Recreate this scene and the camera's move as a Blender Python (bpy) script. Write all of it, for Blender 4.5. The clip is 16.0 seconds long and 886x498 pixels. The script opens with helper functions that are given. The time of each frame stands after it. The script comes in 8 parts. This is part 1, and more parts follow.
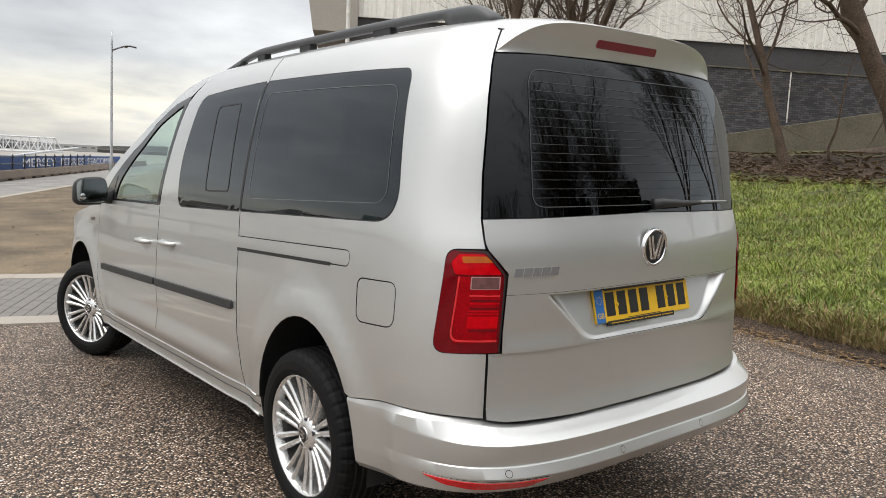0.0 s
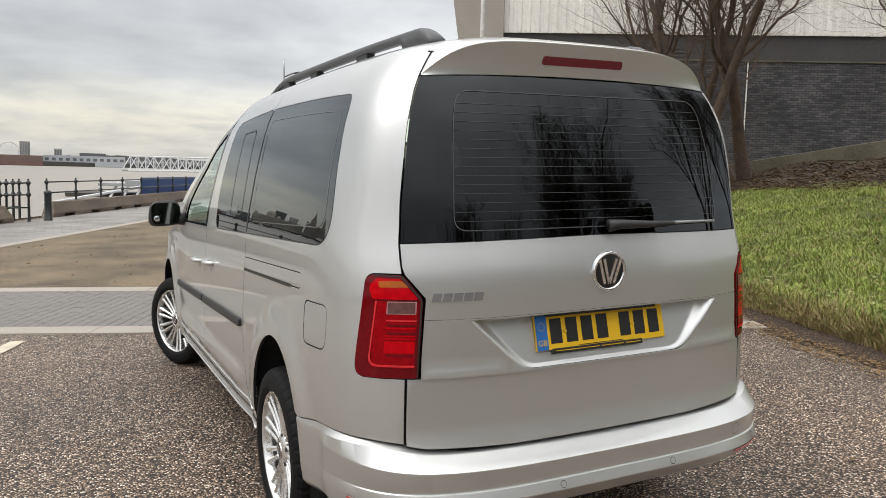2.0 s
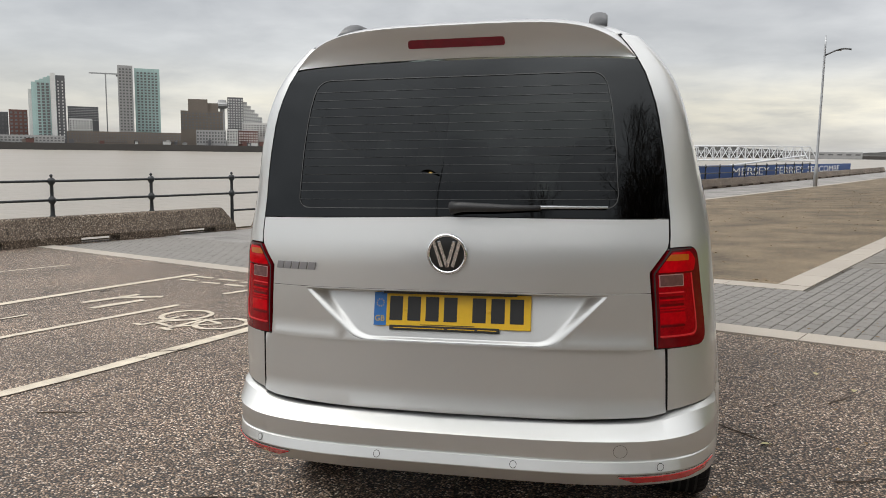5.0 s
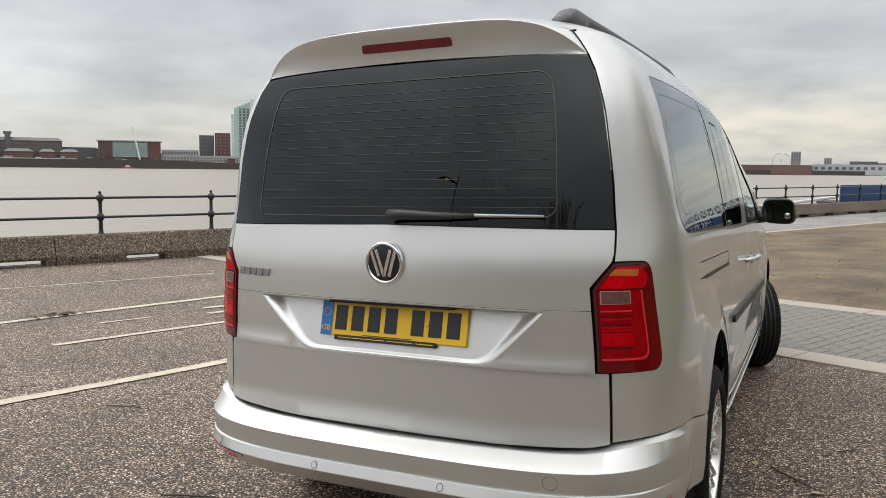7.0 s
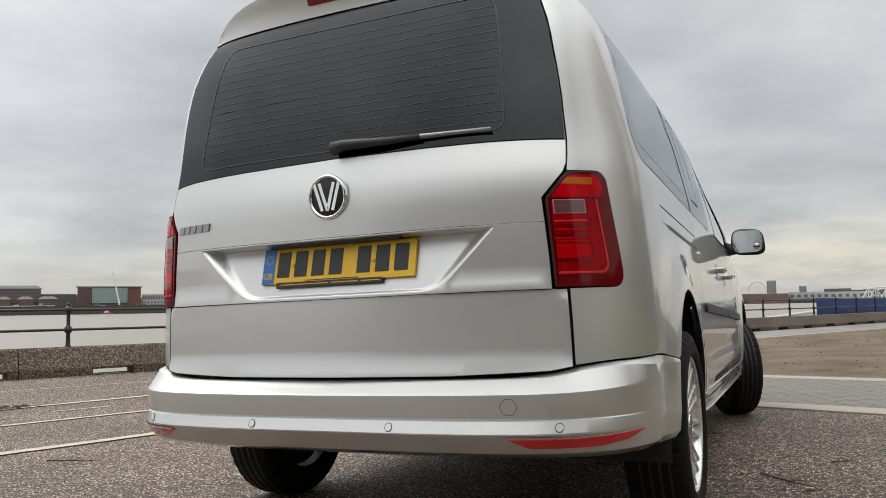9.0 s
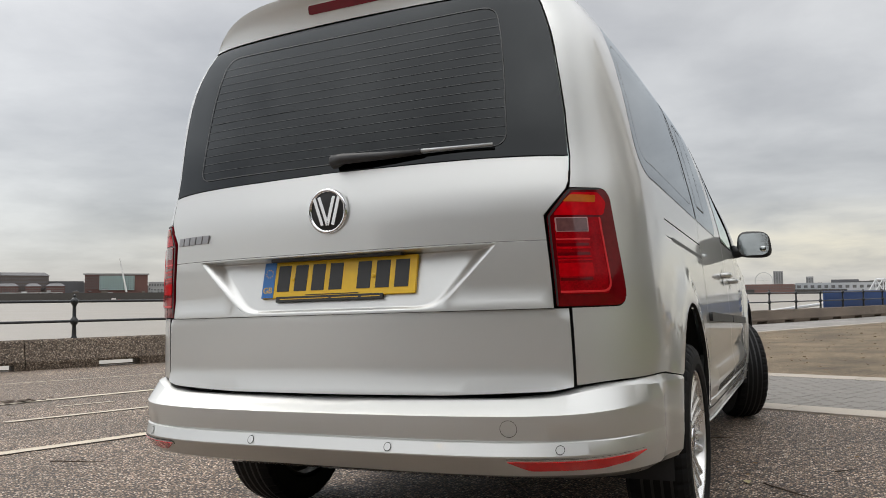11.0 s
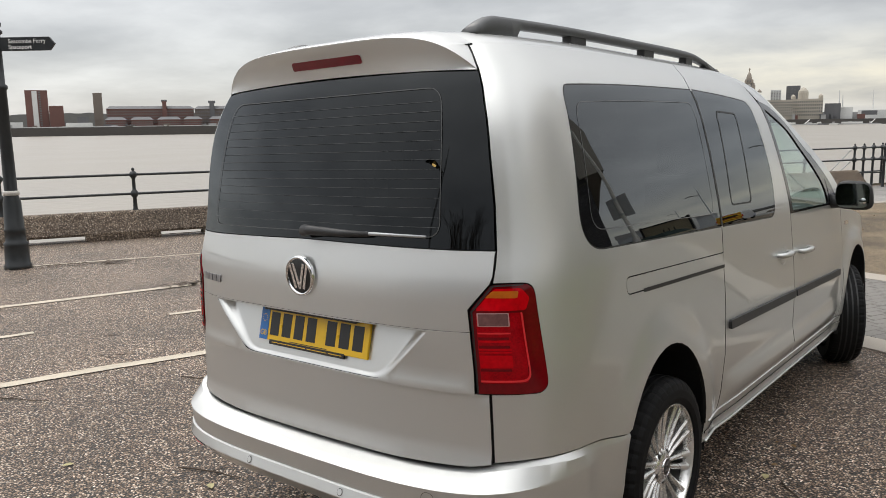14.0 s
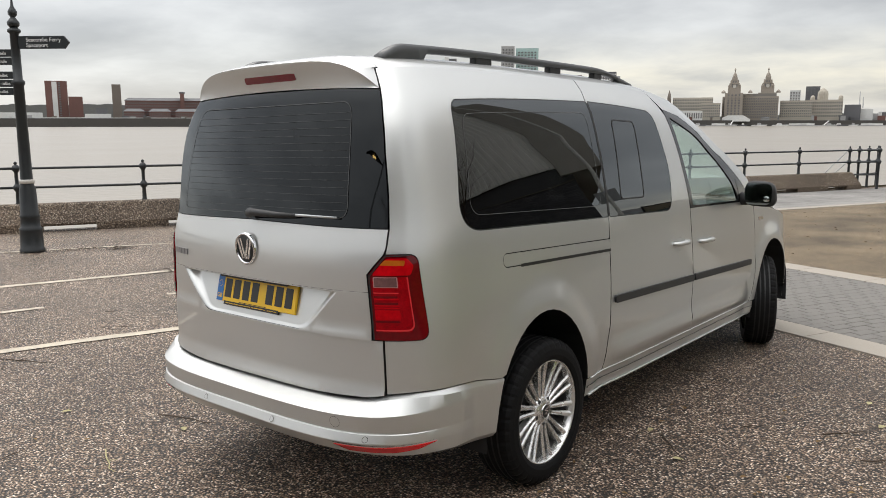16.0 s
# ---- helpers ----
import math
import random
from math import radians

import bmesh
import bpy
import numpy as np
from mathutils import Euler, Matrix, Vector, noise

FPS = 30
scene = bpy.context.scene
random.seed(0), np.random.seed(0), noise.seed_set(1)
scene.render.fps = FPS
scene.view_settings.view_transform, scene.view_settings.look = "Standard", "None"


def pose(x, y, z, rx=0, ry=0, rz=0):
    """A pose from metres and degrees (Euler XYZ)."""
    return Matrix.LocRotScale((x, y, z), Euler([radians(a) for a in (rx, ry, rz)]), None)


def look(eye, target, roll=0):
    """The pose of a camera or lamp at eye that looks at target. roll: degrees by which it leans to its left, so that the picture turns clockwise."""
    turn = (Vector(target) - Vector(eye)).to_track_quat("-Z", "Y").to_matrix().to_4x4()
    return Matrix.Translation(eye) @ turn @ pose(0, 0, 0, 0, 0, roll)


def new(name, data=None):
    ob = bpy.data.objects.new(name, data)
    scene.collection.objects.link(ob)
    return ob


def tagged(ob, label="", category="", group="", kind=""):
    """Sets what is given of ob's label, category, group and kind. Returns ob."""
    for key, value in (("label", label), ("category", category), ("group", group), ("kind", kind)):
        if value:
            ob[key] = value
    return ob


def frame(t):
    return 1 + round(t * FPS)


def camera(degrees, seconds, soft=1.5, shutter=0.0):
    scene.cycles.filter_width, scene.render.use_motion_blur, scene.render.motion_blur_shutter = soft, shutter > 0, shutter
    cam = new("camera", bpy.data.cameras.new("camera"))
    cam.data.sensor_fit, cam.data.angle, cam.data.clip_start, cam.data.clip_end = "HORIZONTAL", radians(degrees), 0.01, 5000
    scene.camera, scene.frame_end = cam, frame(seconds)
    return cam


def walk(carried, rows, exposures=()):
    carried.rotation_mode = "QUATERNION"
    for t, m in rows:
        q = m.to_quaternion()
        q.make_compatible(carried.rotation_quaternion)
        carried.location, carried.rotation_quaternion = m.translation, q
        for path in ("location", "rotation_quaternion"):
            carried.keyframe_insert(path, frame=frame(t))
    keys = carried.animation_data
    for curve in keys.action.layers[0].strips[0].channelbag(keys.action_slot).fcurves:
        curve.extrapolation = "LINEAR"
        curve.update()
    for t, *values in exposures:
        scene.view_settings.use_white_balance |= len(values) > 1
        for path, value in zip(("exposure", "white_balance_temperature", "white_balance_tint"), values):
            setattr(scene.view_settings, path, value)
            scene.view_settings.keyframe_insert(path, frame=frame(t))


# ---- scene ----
cam = camera(59.3, 16.0, soft=0.9)
PATH = [
    (0, (-2.23, -2.478, 1.309), (-0.975, -0.935, 1.1), 2.8),
    (0.5, (-2.256, -2.536, 1.304), (-1.026, -0.97, 1.11), 2.7),
    (1, (-2.22, -2.559, 1.318), (-1.048, -0.949, 1.132), 2.3),
    (1.5, (-1.955, -2.717, 1.35), (-0.893, -1.033, 1.162), 1.9),
    (2, (-1.6, -2.866, 1.37), (-0.705, -1.087, 1.178), 1.6),
    (2.5, (-1.172, -2.951, 1.391), (-0.498, -1.079, 1.189), 1.5),
    (2.6, (-1.094, -3.014, 1.49), (-0.481, -1.125, 1.252), 3.1),
    (3, (-0.795, -3.114, 1.394), (-0.373, -1.171, 1.184), 1.0),
    (3.5, (-0.478, -3.215, 1.394), (-0.314, -1.235, 1.17), 0.5),
    (4, (-0.115, -3.251, 1.396), (-0.183, -1.266, 1.162), -0.0),
    (4.2, (0.029, -3.28, 1.394), (-0.124, -1.299, 1.16), 0.2),
    (6.3, (1.088, -3.099, 1.404), (0.309, -1.275, 1.144), 0.8),
    (6.5, (1.129, -3.052, 1.397), (0.316, -1.241, 1.147), 0.8),
    (7, (1.195, -2.931, 1.366), (0.329, -1.14, 1.158), 0.7),
    (7.5, (1.256, -2.877, 1.317), (0.381, -1.082, 1.196), 0.5),
    (8, (1.245, -2.816, 1.066), (0.389, -1.009, 1.061), -0.0),
    (8.5, (1.229, -2.781, 0.803), (0.395, -0.966, 0.907), -0.6),
    (8.7, (1.235, -2.784, 0.768), (0.409, -0.968, 0.911), -0.8),
    (10.8, (1.237, -2.785, 0.731), (0.407, -0.971, 0.876), -0.6),
    (11, (1.241, -2.76, 0.832), (0.4, -0.949, 0.948), -0.5),
    (11.5, (1.287, -2.763, 1.097), (0.404, -0.969, 1.127), -0.6),
    (12, (1.368, -2.759, 1.334), (0.425, -0.997, 1.267), -0.5),
    (12.5, (1.419, -2.721, 1.426), (0.399, -1.008, 1.268), -0.3),
    (13, (1.481, -2.602, 1.514), (0.375, -0.952, 1.279), -0.3),
    (13.5, (1.686, -2.519, 1.533), (0.502, -0.932, 1.249), -0.5),
    (14, (1.902, -2.505, 1.542), (0.664, -0.965, 1.23), -0.8),
    (14.5, (2.045, -2.616, 1.548), (0.783, -1.1, 1.224), -0.9),
    (15, (2.202, -2.682, 1.554), (0.935, -1.17, 1.225), -0.6),
    (15.5, (2.441, -2.71, 1.558), (1.177, -1.194, 1.232), -0.3),
    (16, (2.6, -2.748, 1.577), (1.335, -1.232, 1.255), 0.0),
]
walk(cam, [(t, look(eye, target, roll)) for t, eye, target, roll in PATH], exposures=[(0.0, 0.18), (2.5, 0.11), (4.2, 0.03), (7.0, 0.08), (7.6, 0.10), (8.5, -0.06), (11.0, -0.02), (12.5, 0.0), (16.0, 0.11)])

# ---- light ----
SUN_AZ, SUN_EL = -76.0, 56.0
BREAK_AZ = 5.0  # where the clouds part over the horizon
world = bpy.data.worlds.new("world")
scene.world = world
world.use_nodes = True
wn, wl = world.node_tree.nodes, world.node_tree.links
wn.clear()


def wnode(kind, **kw):
    nd = wn.new(kind)
    for k, v in kw.items():
        nd.inputs[k].default_value = v
    return nd


sky = wn.new("ShaderNodeTexSky")
sky.sky_type, sky.sun_disc = "NISHITA", False
sky.sun_elevation, sky.sun_rotation = radians(SUN_EL), radians(SUN_AZ)
coord = wn.new("ShaderNodeTexCoord")
split = wn.new("ShaderNodeSeparateXYZ")
wl.new(coord.outputs["Generated"], split.inputs[0])


def wmath(op, a, b=None, clamp=False):
    nd = wn.new("ShaderNodeMath")
    nd.operation, nd.use_clamp = op, clamp
    for i, v in enumerate((a, b)):
        if v is None:
            continue
        if isinstance(v, (int, float)):
            nd.inputs[i].default_value = v
        else:
            wl.new(v, nd.inputs[i])
    return nd.outputs[0]


# clouds lie on a flat layer: direction divided by height
up = wmath("MAXIMUM", split.outputs["Z"], 0.0)
den = wmath("ADD", up, 0.19)
px, py = wmath("DIVIDE", split.outputs["X"], den), wmath("DIVIDE", split.outputs["Y"], den)
comb = wn.new("ShaderNodeCombineXYZ")
wl.new(px, comb.inputs[0])
wl.new(py, comb.inputs[1])
cl1 = wnode("ShaderNodeTexNoise", Scale=0.8, Detail=7.0, Roughness=0.5, Distortion=0.35)
cl2 = wnode("ShaderNodeTexNoise", Scale=2.4, Detail=6.0, Roughness=0.55, Distortion=0.2)
wl.new(comb.outputs[0], cl1.inputs["Vector"])
wl.new(comb.outputs[0], cl2.inputs["Vector"])
cloud = wmath("ADD", wmath("MULTIPLY", cl1.outputs["Fac"], 0.7), wmath("MULTIPLY", cl2.outputs["Fac"], 0.3))
ramp = wn.new("ShaderNodeValToRGB")
el = ramp.color_ramp.elements
el[0].position, el[0].color = 0.36, (0.472, 0.472, 0.478, 1)
el[1].position, el[1].color = 0.64, (0.84, 0.838, 0.828, 1)
mid = el.new(0.5)
mid.color = (0.645, 0.643, 0.641, 1)
wl.new(cloud, ramp.inputs[0])
# the clouds thin out towards the horizon on the sunny side, where the light turns yellow
side = wmath("ADD", wmath("MULTIPLY", split.outputs["Y"], math.cos(radians(BREAK_AZ))), wmath("MULTIPLY", split.outputs["X"], math.sin(radians(BREAK_AZ))))
low = wmath("SUBTRACT", 1.0, wmath("DIVIDE", wmath("ABSOLUTE", wmath("SUBTRACT", split.outputs["Z"], 0.055)), 0.055), True)
glow = wmath("MULTIPLY", wmath("MULTIPLY", low, wmath("MULTIPLY", wmath("SUBTRACT", side, 0.55, True), 1.9)), wmath("ADD", wmath("MULTIPLY", cl2.outputs["Fac"], 2.2), -0.45, True), True)
mixg = wn.new("ShaderNodeMix")
mixg.data_type = "RGBA"
wl.new(glow, mixg.inputs["Factor"])
wl.new(ramp.outputs["Color"], mixg.inputs["A"])
mixg.inputs["B"].default_value = (1.12, 1.03, 0.82, 1)
bg_cloud, bg_sky = wn.new("ShaderNodeBackground"), wn.new("ShaderNodeBackground")
wl.new(mixg.outputs["Result"], bg_cloud.inputs["Color"])
# an overcast sky is brightest overhead and where the sun stands behind the clouds
def glow_round(az, el_, start, gain):
    """One plus a broad brightening round a direction of the sky."""
    vd = wn.new("ShaderNodeVectorMath")
    vd.operation = "DOT_PRODUCT"
    wl.new(coord.outputs["Generated"], vd.inputs[0])
    vd.inputs[1].default_value = (math.sin(radians(az)) * math.cos(radians(el_)), math.cos(radians(az)) * math.cos(radians(el_)), math.sin(radians(el_)))
    mr = wn.new("ShaderNodeMapRange")
    mr.interpolation_type = "SMOOTHSTEP"
    mr.inputs["From Min"].default_value, mr.inputs["From Max"].default_value = start, 1.0
    mr.inputs["To Min"].default_value, mr.inputs["To Max"].default_value = 1.0, 1.0 + gain
    wl.new(vd.outputs["Value"], mr.inputs["Value"])
    return mr.outputs[0]


lift = wn.new("ShaderNodeMapRange")
lift.interpolation_type = "SMOOTHSTEP"
lift.inputs["From Min"].default_value, lift.inputs["From Max"].default_value = 0.30, 0.95
lift.inputs["To Min"].default_value, lift.inputs["To Max"].default_value = 0.70, 1.58
wl.new(split.outputs["Z"], lift.inputs["Value"])
bright = wmath("MULTIPLY", wmath("MULTIPLY", lift.outputs[0], glow_round(SUN_AZ - 40, SUN_EL - 10, 0.25, 1.05)), wmath("MULTIPLY", glow_round(42.0, 27.0, 0.68, 0.70), wmath("MULTIPLY", glow_round(120.0, 30.0, 0.45, 0.55), glow_round(-24.0, 18.0, 0.86, 0.16))))
wl.new(bright, bg_cloud.inputs["Strength"])
wl.new(sky.outputs["Color"], bg_sky.inputs["Color"])
bg_sky.inputs["Strength"].default_value = 0.018
add = wn.new("ShaderNodeAddShader")
wl.new(bg_cloud.outputs[0], add.inputs[0])
wl.new(bg_sky.outputs[0], add.inputs[1])
wout = wn.new("ShaderNodeOutputWorld")
wl.new(add.outputs[0], wout.inputs["Surface"])

sun = new("sun", bpy.data.lights.new("sun", "SUN"))
sun.data.energy, sun.data.angle, sun.data.color = 1.05, radians(34), (1.0, 0.95, 0.87)
sun.matrix_world = look((0, 0, 50), (-50 * math.sin(radians(SUN_AZ)) / math.tan(radians(SUN_EL)), -50 * math.cos(radians(SUN_AZ)) / math.tan(radians(SUN_EL)), 0))


# ---- materials ----
def material(name, colour, rough=0.6, metal=0.0, vary=0.12, scale=6.0, fine=60.0, bump=0.15, depth=0.004, coat=0.0, spec=0.5, tint=None, rand=0.0):
    """A surface with stains at one scale, grain at a finer one and fine relief."""
    m = bpy.data.materials.new(name)
    m.use_nodes = True
    nt = m.node_tree
    nd, lk = nt.nodes, nt.links
    b = nd["Principled BSDF"]
    tc = nd.new("ShaderNodeTexCoord")
    n1, n2 = nd.new("ShaderNodeTexNoise"), nd.new("ShaderNodeTexNoise")
    n1.inputs["Scale"].default_value, n1.inputs["Detail"].default_value = scale, 5
    n2.inputs["Scale"].default_value, n2.inputs["Detail"].default_value = fine, 3
    lk.new(tc.outputs["Object"], n1.inputs["Vector"])
    lk.new(tc.outputs["Object"], n2.inputs["Vector"])
    mixn = nd.new("ShaderNodeMath")
    mixn.operation = "ADD"
    lk.new(n1.outputs["Fac"], mixn.inputs[0])
    lk.new(n2.outputs["Fac"], mixn.inputs[1])
    fac = mixn.outputs[0]
    if rand:
        info = nd.new("ShaderNodeObjectInfo")
        mr = nd.new("ShaderNodeMath")
        mr.operation, mr.inputs[1].default_value = "MULTIPLY_ADD", rand
        lk.new(info.outputs["Random"], mr.inputs[0])
        lk.new(fac, mr.inputs[2])
        fac = mr.outputs[0]
    cr = nd.new("ShaderNodeMapRange")
    cr.inputs["From Min"].default_value, cr.inputs["From Max"].default_value = 0.6, 1.4 + rand
    lk.new(fac, cr.inputs["Value"])
    mix = nd.new("ShaderNodeMix")
    mix.data_type = "RGBA"
    c = Vector(colour)
    t2 = Vector(tint) if tint else c * (1 + vary)
    mix.inputs["A"].default_value = (*(c * (1 - vary)), 1)
    mix.inputs["B"].default_value = (*t2, 1)
    lk.new(cr.outputs["Result"], mix.inputs["Factor"])
    lk.new(mix.outputs["Result"], b.inputs["Base Color"])
    b.inputs["Metallic"].default_value = metal
    b.inputs["Specular IOR Level"].default_value = spec
    rr = nd.new("ShaderNodeMapRange")
    rr.inputs["To Min"].default_value, rr.inputs["To Max"].default_value = max(rough - 0.06, 0.02), min(rough + 0.06, 1)
    lk.new(n1.outputs["Fac"], rr.inputs["Value"])
    lk.new(rr.outputs["Result"], b.inputs["Roughness"])
    b.inputs["Coat Weight"].default_value = coat
    b.inputs["Coat Roughness"].default_value = 0.03
    if bump:
        bp = nd.new("ShaderNodeBump")
        bp.inputs["Strength"].default_value, bp.inputs["Distance"].default_value = bump, depth
        lk.new(n2.outputs["Fac"], bp.inputs["Height"])
        lk.new(bp.outputs["Normal"], b.inputs["Normal"])
    return m


def ramp_node(nd, stops):
    r = nd.new("ShaderNodeValToRGB")
    e = r.color_ramp.elements
    e[0].position, e[0].color = stops[0][0], (*stops[0][1], 1)
    e[1].position, e[1].color = stops[-1][0], (*stops[-1][1], 1)
    for p, col in stops[1:-1]:
        k = e.new(p)
        k.color = (*col, 1)
    return r


def aggregate(name, stops, size, patch, rough=0.75, bump=0.6, depth=0.006, patch_scale=0.7, near=0.35, far=0.62, dark=0.45):
    """Stones of many colours set in a binder: asphalt, exposed aggregate, gravel."""
    m = bpy.data.materials.new(name)
    m.use_nodes = True
    nd, lk = m.node_tree.nodes, m.node_tree.links
    b = nd["Principled BSDF"]
    tc = nd.new("ShaderNodeTexCoord")
    vo = nd.new("ShaderNodeTexVoronoi")
    vo.inputs["Scale"].default_value = 1 / size
    lk.new(tc.outputs["Object"], vo.inputs["Vector"])
    sep = nd.new("ShaderNodeSeparateColor")
    lk.new(vo.outputs["Color"], sep.inputs[0])
    r = ramp_node(nd, stops)
    lk.new(sep.outputs[0], r.inputs[0])
    edge = nd.new("ShaderNodeMapRange")
    edge.inputs["From Min"].default_value, edge.inputs["From Max"].default_value = near, far
    edge.inputs["To Min"].default_value, edge.inputs["To Max"].default_value = 1.0, dark
    lk.new(vo.outputs["Distance"], edge.inputs["Value"])
    n1 = nd.new("ShaderNodeTexNoise")
    n1.inputs["Scale"].default_value, n1.inputs["Detail"].default_value = patch_scale, 6
    lk.new(tc.outputs["Object"], n1.inputs["Vector"])
    pr = nd.new("ShaderNodeMapRange")
    pr.inputs["From Min"].default_value, pr.inputs["From Max"].default_value = 0.3, 0.7
    pr.inputs["To Min"].default_value, pr.inputs["To Max"].default_value = 1 - patch, 1 + patch
    lk.new(n1.outputs["Fac"], pr.inputs["Value"])
    mu = nd.new("ShaderNodeMath")
    mu.operation = "MULTIPLY"
    lk.new(edge.outputs[0], mu.inputs[0])
    lk.new(pr.outputs[0], mu.inputs[1])
    vm = nd.new("ShaderNodeVectorMath")
    vm.operation = "SCALE"
    lk.new(r.outputs[0], vm.inputs[0])
    lk.new(mu.outputs[0], vm.inputs["Scale"])
    lk.new(vm.outputs[0], b.inputs["Base Color"])
    b.inputs["Roughness"].default_value = rough
    inv = nd.new("ShaderNodeMath")
    inv.operation, inv.inputs[0].default_value = "SUBTRACT", 1.0
    lk.new(vo.outputs["Distance"], inv.inputs[1])
    bp = nd.new("ShaderNodeBump")
    bp.inputs["Strength"].default_value, bp.inputs["Distance"].default_value = bump, depth
    lk.new(inv.outputs[0], bp.inputs["Height"])
    lk.new(bp.outputs["Normal"], b.inputs["Normal"])
    return m


def glass(name, clear, gloss=1.0, ior=1.6):
    """A pane: clear tells how much light goes straight through, per colour; the rest is its mirror gloss."""
    m = bpy.data.materials.new(name)
    m.use_nodes = True
    nd, lk = m.node_tree.nodes, m.node_tree.links
    nd.clear()
    tr, gl, mx, fr, out = (nd.new("ShaderNode" + k) for k in ("BsdfTransparent", "BsdfGlossy", "MixShader", "Fresnel", "OutputMaterial"))
    tr.inputs[0].default_value = (*clear, 1)
    gl.inputs["Color"].default_value = (gloss * 0.92, gloss * 0.97, gloss, 1)
    gl.inputs["Roughness"].default_value = 0.01
    fr.inputs["IOR"].default_value = ior
    lk.new(fr.outputs[0], mx.inputs[0])
    lk.new(tr.outputs[0], mx.inputs[1])
    lk.new(gl.outputs[0], mx.inputs[2])
    lk.new(mx.outputs[0], out.inputs[0])
    return m


def bricks(name, c1, c2, mortar, w=0.225, h=0.075, vec="wall", joint=0.006):
    """Brickwork or paving whose pieces are too far off to be built singly."""
    m = bpy.data.materials.new(name)
    m.use_nodes = True
    nd, lk = m.node_tree.nodes, m.node_tree.links
    b = nd["Principled BSDF"]
    tc = nd.new("ShaderNodeTexCoord")
    br = nd.new("ShaderNodeTexBrick")
    br.inputs["Color1"].default_value, br.inputs["Color2"].default_value, br.inputs["Mortar"].default_value = (*c1, 1), (*c2, 1), (*mortar, 1)
    br.inputs["Scale"].default_value = 1
    br.inputs["Brick Width"].default_value, br.inputs["Row Height"].default_value, br.inputs["Mortar Size"].default_value = w, h, joint
    src = tc.outputs["Object"]
    if vec == "wall":
        sp, cb = nd.new("ShaderNodeSeparateXYZ"), nd.new("ShaderNodeCombineXYZ")
        lk.new(src, sp.inputs[0])
        # the courses run along the building's front
        sx, ad = nd.new("ShaderNodeMath"), nd.new("ShaderNodeMath")
        sx.operation, sx.inputs[1].default_value = "MULTIPLY", 0.848
        lk.new(sp.outputs[0], sx.inputs[0])
        ad.operation, ad.inputs[1].default_value = "MULTIPLY_ADD", -0.530
        lk.new(sp.outputs[1], ad.inputs[0])
        lk.new(sx.outputs[0], ad.inputs[2])
        lk.new(ad.outputs[0], cb.inputs[0])
        lk.new(sp.outputs[2], cb.inputs[1])
        src = cb.outputs[0]
    lk.new(src, br.inputs["Vector"])
    n1 = nd.new("ShaderNodeTexNoise")
    n1.inputs["Scale"].default_value, n1.inputs["Detail"].default_value = 0.8, 6
    lk.new(tc.outputs["Object"], n1.inputs["Vector"])
    pr = nd.new("ShaderNodeMapRange")
    pr.inputs["From Min"].default_value, pr.inputs["From Max"].default_value, pr.inputs["To Min"].default_value, pr.inputs["To Max"].default_value = 0.3, 0.7, 0.7, 1.35
    lk.new(n1.outputs["Fac"], pr.inputs["Value"])
    vm = nd.new("ShaderNodeVectorMath")
    vm.operation = "SCALE"
    lk.new(br.outputs["Color"], vm.inputs[0])
    lk.new(pr.outputs[0], vm.inputs["Scale"])
    lk.new(vm.outputs[0], b.inputs["Base Color"])
    b.inputs["Roughness"].default_value = 0.8
    bp = nd.new("ShaderNodeBump")
    bp.invert = True
    bp.inputs["Strength"].default_value, bp.inputs["Distance"].default_value = 0.7, 0.008
    lk.new(br.outputs["Fac"], bp.inputs["Height"])
    lk.new(bp.outputs["Normal"], b.inputs["Normal"])
    return m


TARMAC = aggregate("exposed_aggregate_asphalt", [(0.0, (0.066, 0.042, 0.027)), (0.38, (0.195, 0.129, 0.084)), (0.72, (0.38, 0.274, 0.191)), (0.9, (0.66, 0.525, 0.41)), (1.0, (0.87, 0.77, 0.66))], 0.0108, 0.26, rough=0.62, near=0.40, far=0.58, dark=0.06, bump=0.9, depth=0.008)
SAND = aggregate("bound_gravel", [(0.0, (0.085, 0.06, 0.036)), (0.5, (0.19, 0.142, 0.088)), (1.0, (0.33, 0.26, 0.17))], 0.012, 0.45, rough=0.9, patch_scale=0.9)
BLOCK = aggregate("exposed_aggregate_concrete", [(0.0, (0.06, 0.042, 0.03)), (0.4, (0.17, 0.125, 0.09)), (0.8, (0.31, 0.24, 0.175)), (1.0, (0.55, 0.47, 0.38))], 0.018, 0.3)
SOIL = aggregate("leaf_littered_soil", [(0.0, (0.03, 0.02, 0.013)), (0.5, (0.09, 0.055, 0.033)), (1.0, (0.2, 0.13, 0.075))], 0.011, 0.5, rough=0.95, bump=1.0, depth=0.02)
TURF = material("turf", (0.058, 0.062, 0.022), 0.9, vary=0.5, scale=1.2, fine=40, bump=0.9, depth=0.03, tint=(0.12, 0.115, 0.045))
PAVER = material("grey_paving_block", (0.172, 0.162, 0.148), 0.75, vary=0.18, scale=2, fine=120, bump=0.3, rand=0.5)
FLAG = material("pale_kerb_flag", (0.34, 0.305, 0.26), 0.8, vary=0.15, scale=1.5, fine=90, bump=0.3, rand=0.3)
JOINT = material("paving_joint_sand", (0.05, 0.045, 0.035), 0.95, vary=0.3, scale=3)
LINE = material("worn_white_road_paint", (0.50, 0.44, 0.35), 0.75, vary=0.4, scale=7, fine=150, bump=0.4, depth=0.003)
IRON = material("black_painted_iron", (0.018, 0.021, 0.023), 0.35, vary=0.3, scale=9, fine=80, bump=0.2, depth=0.002)
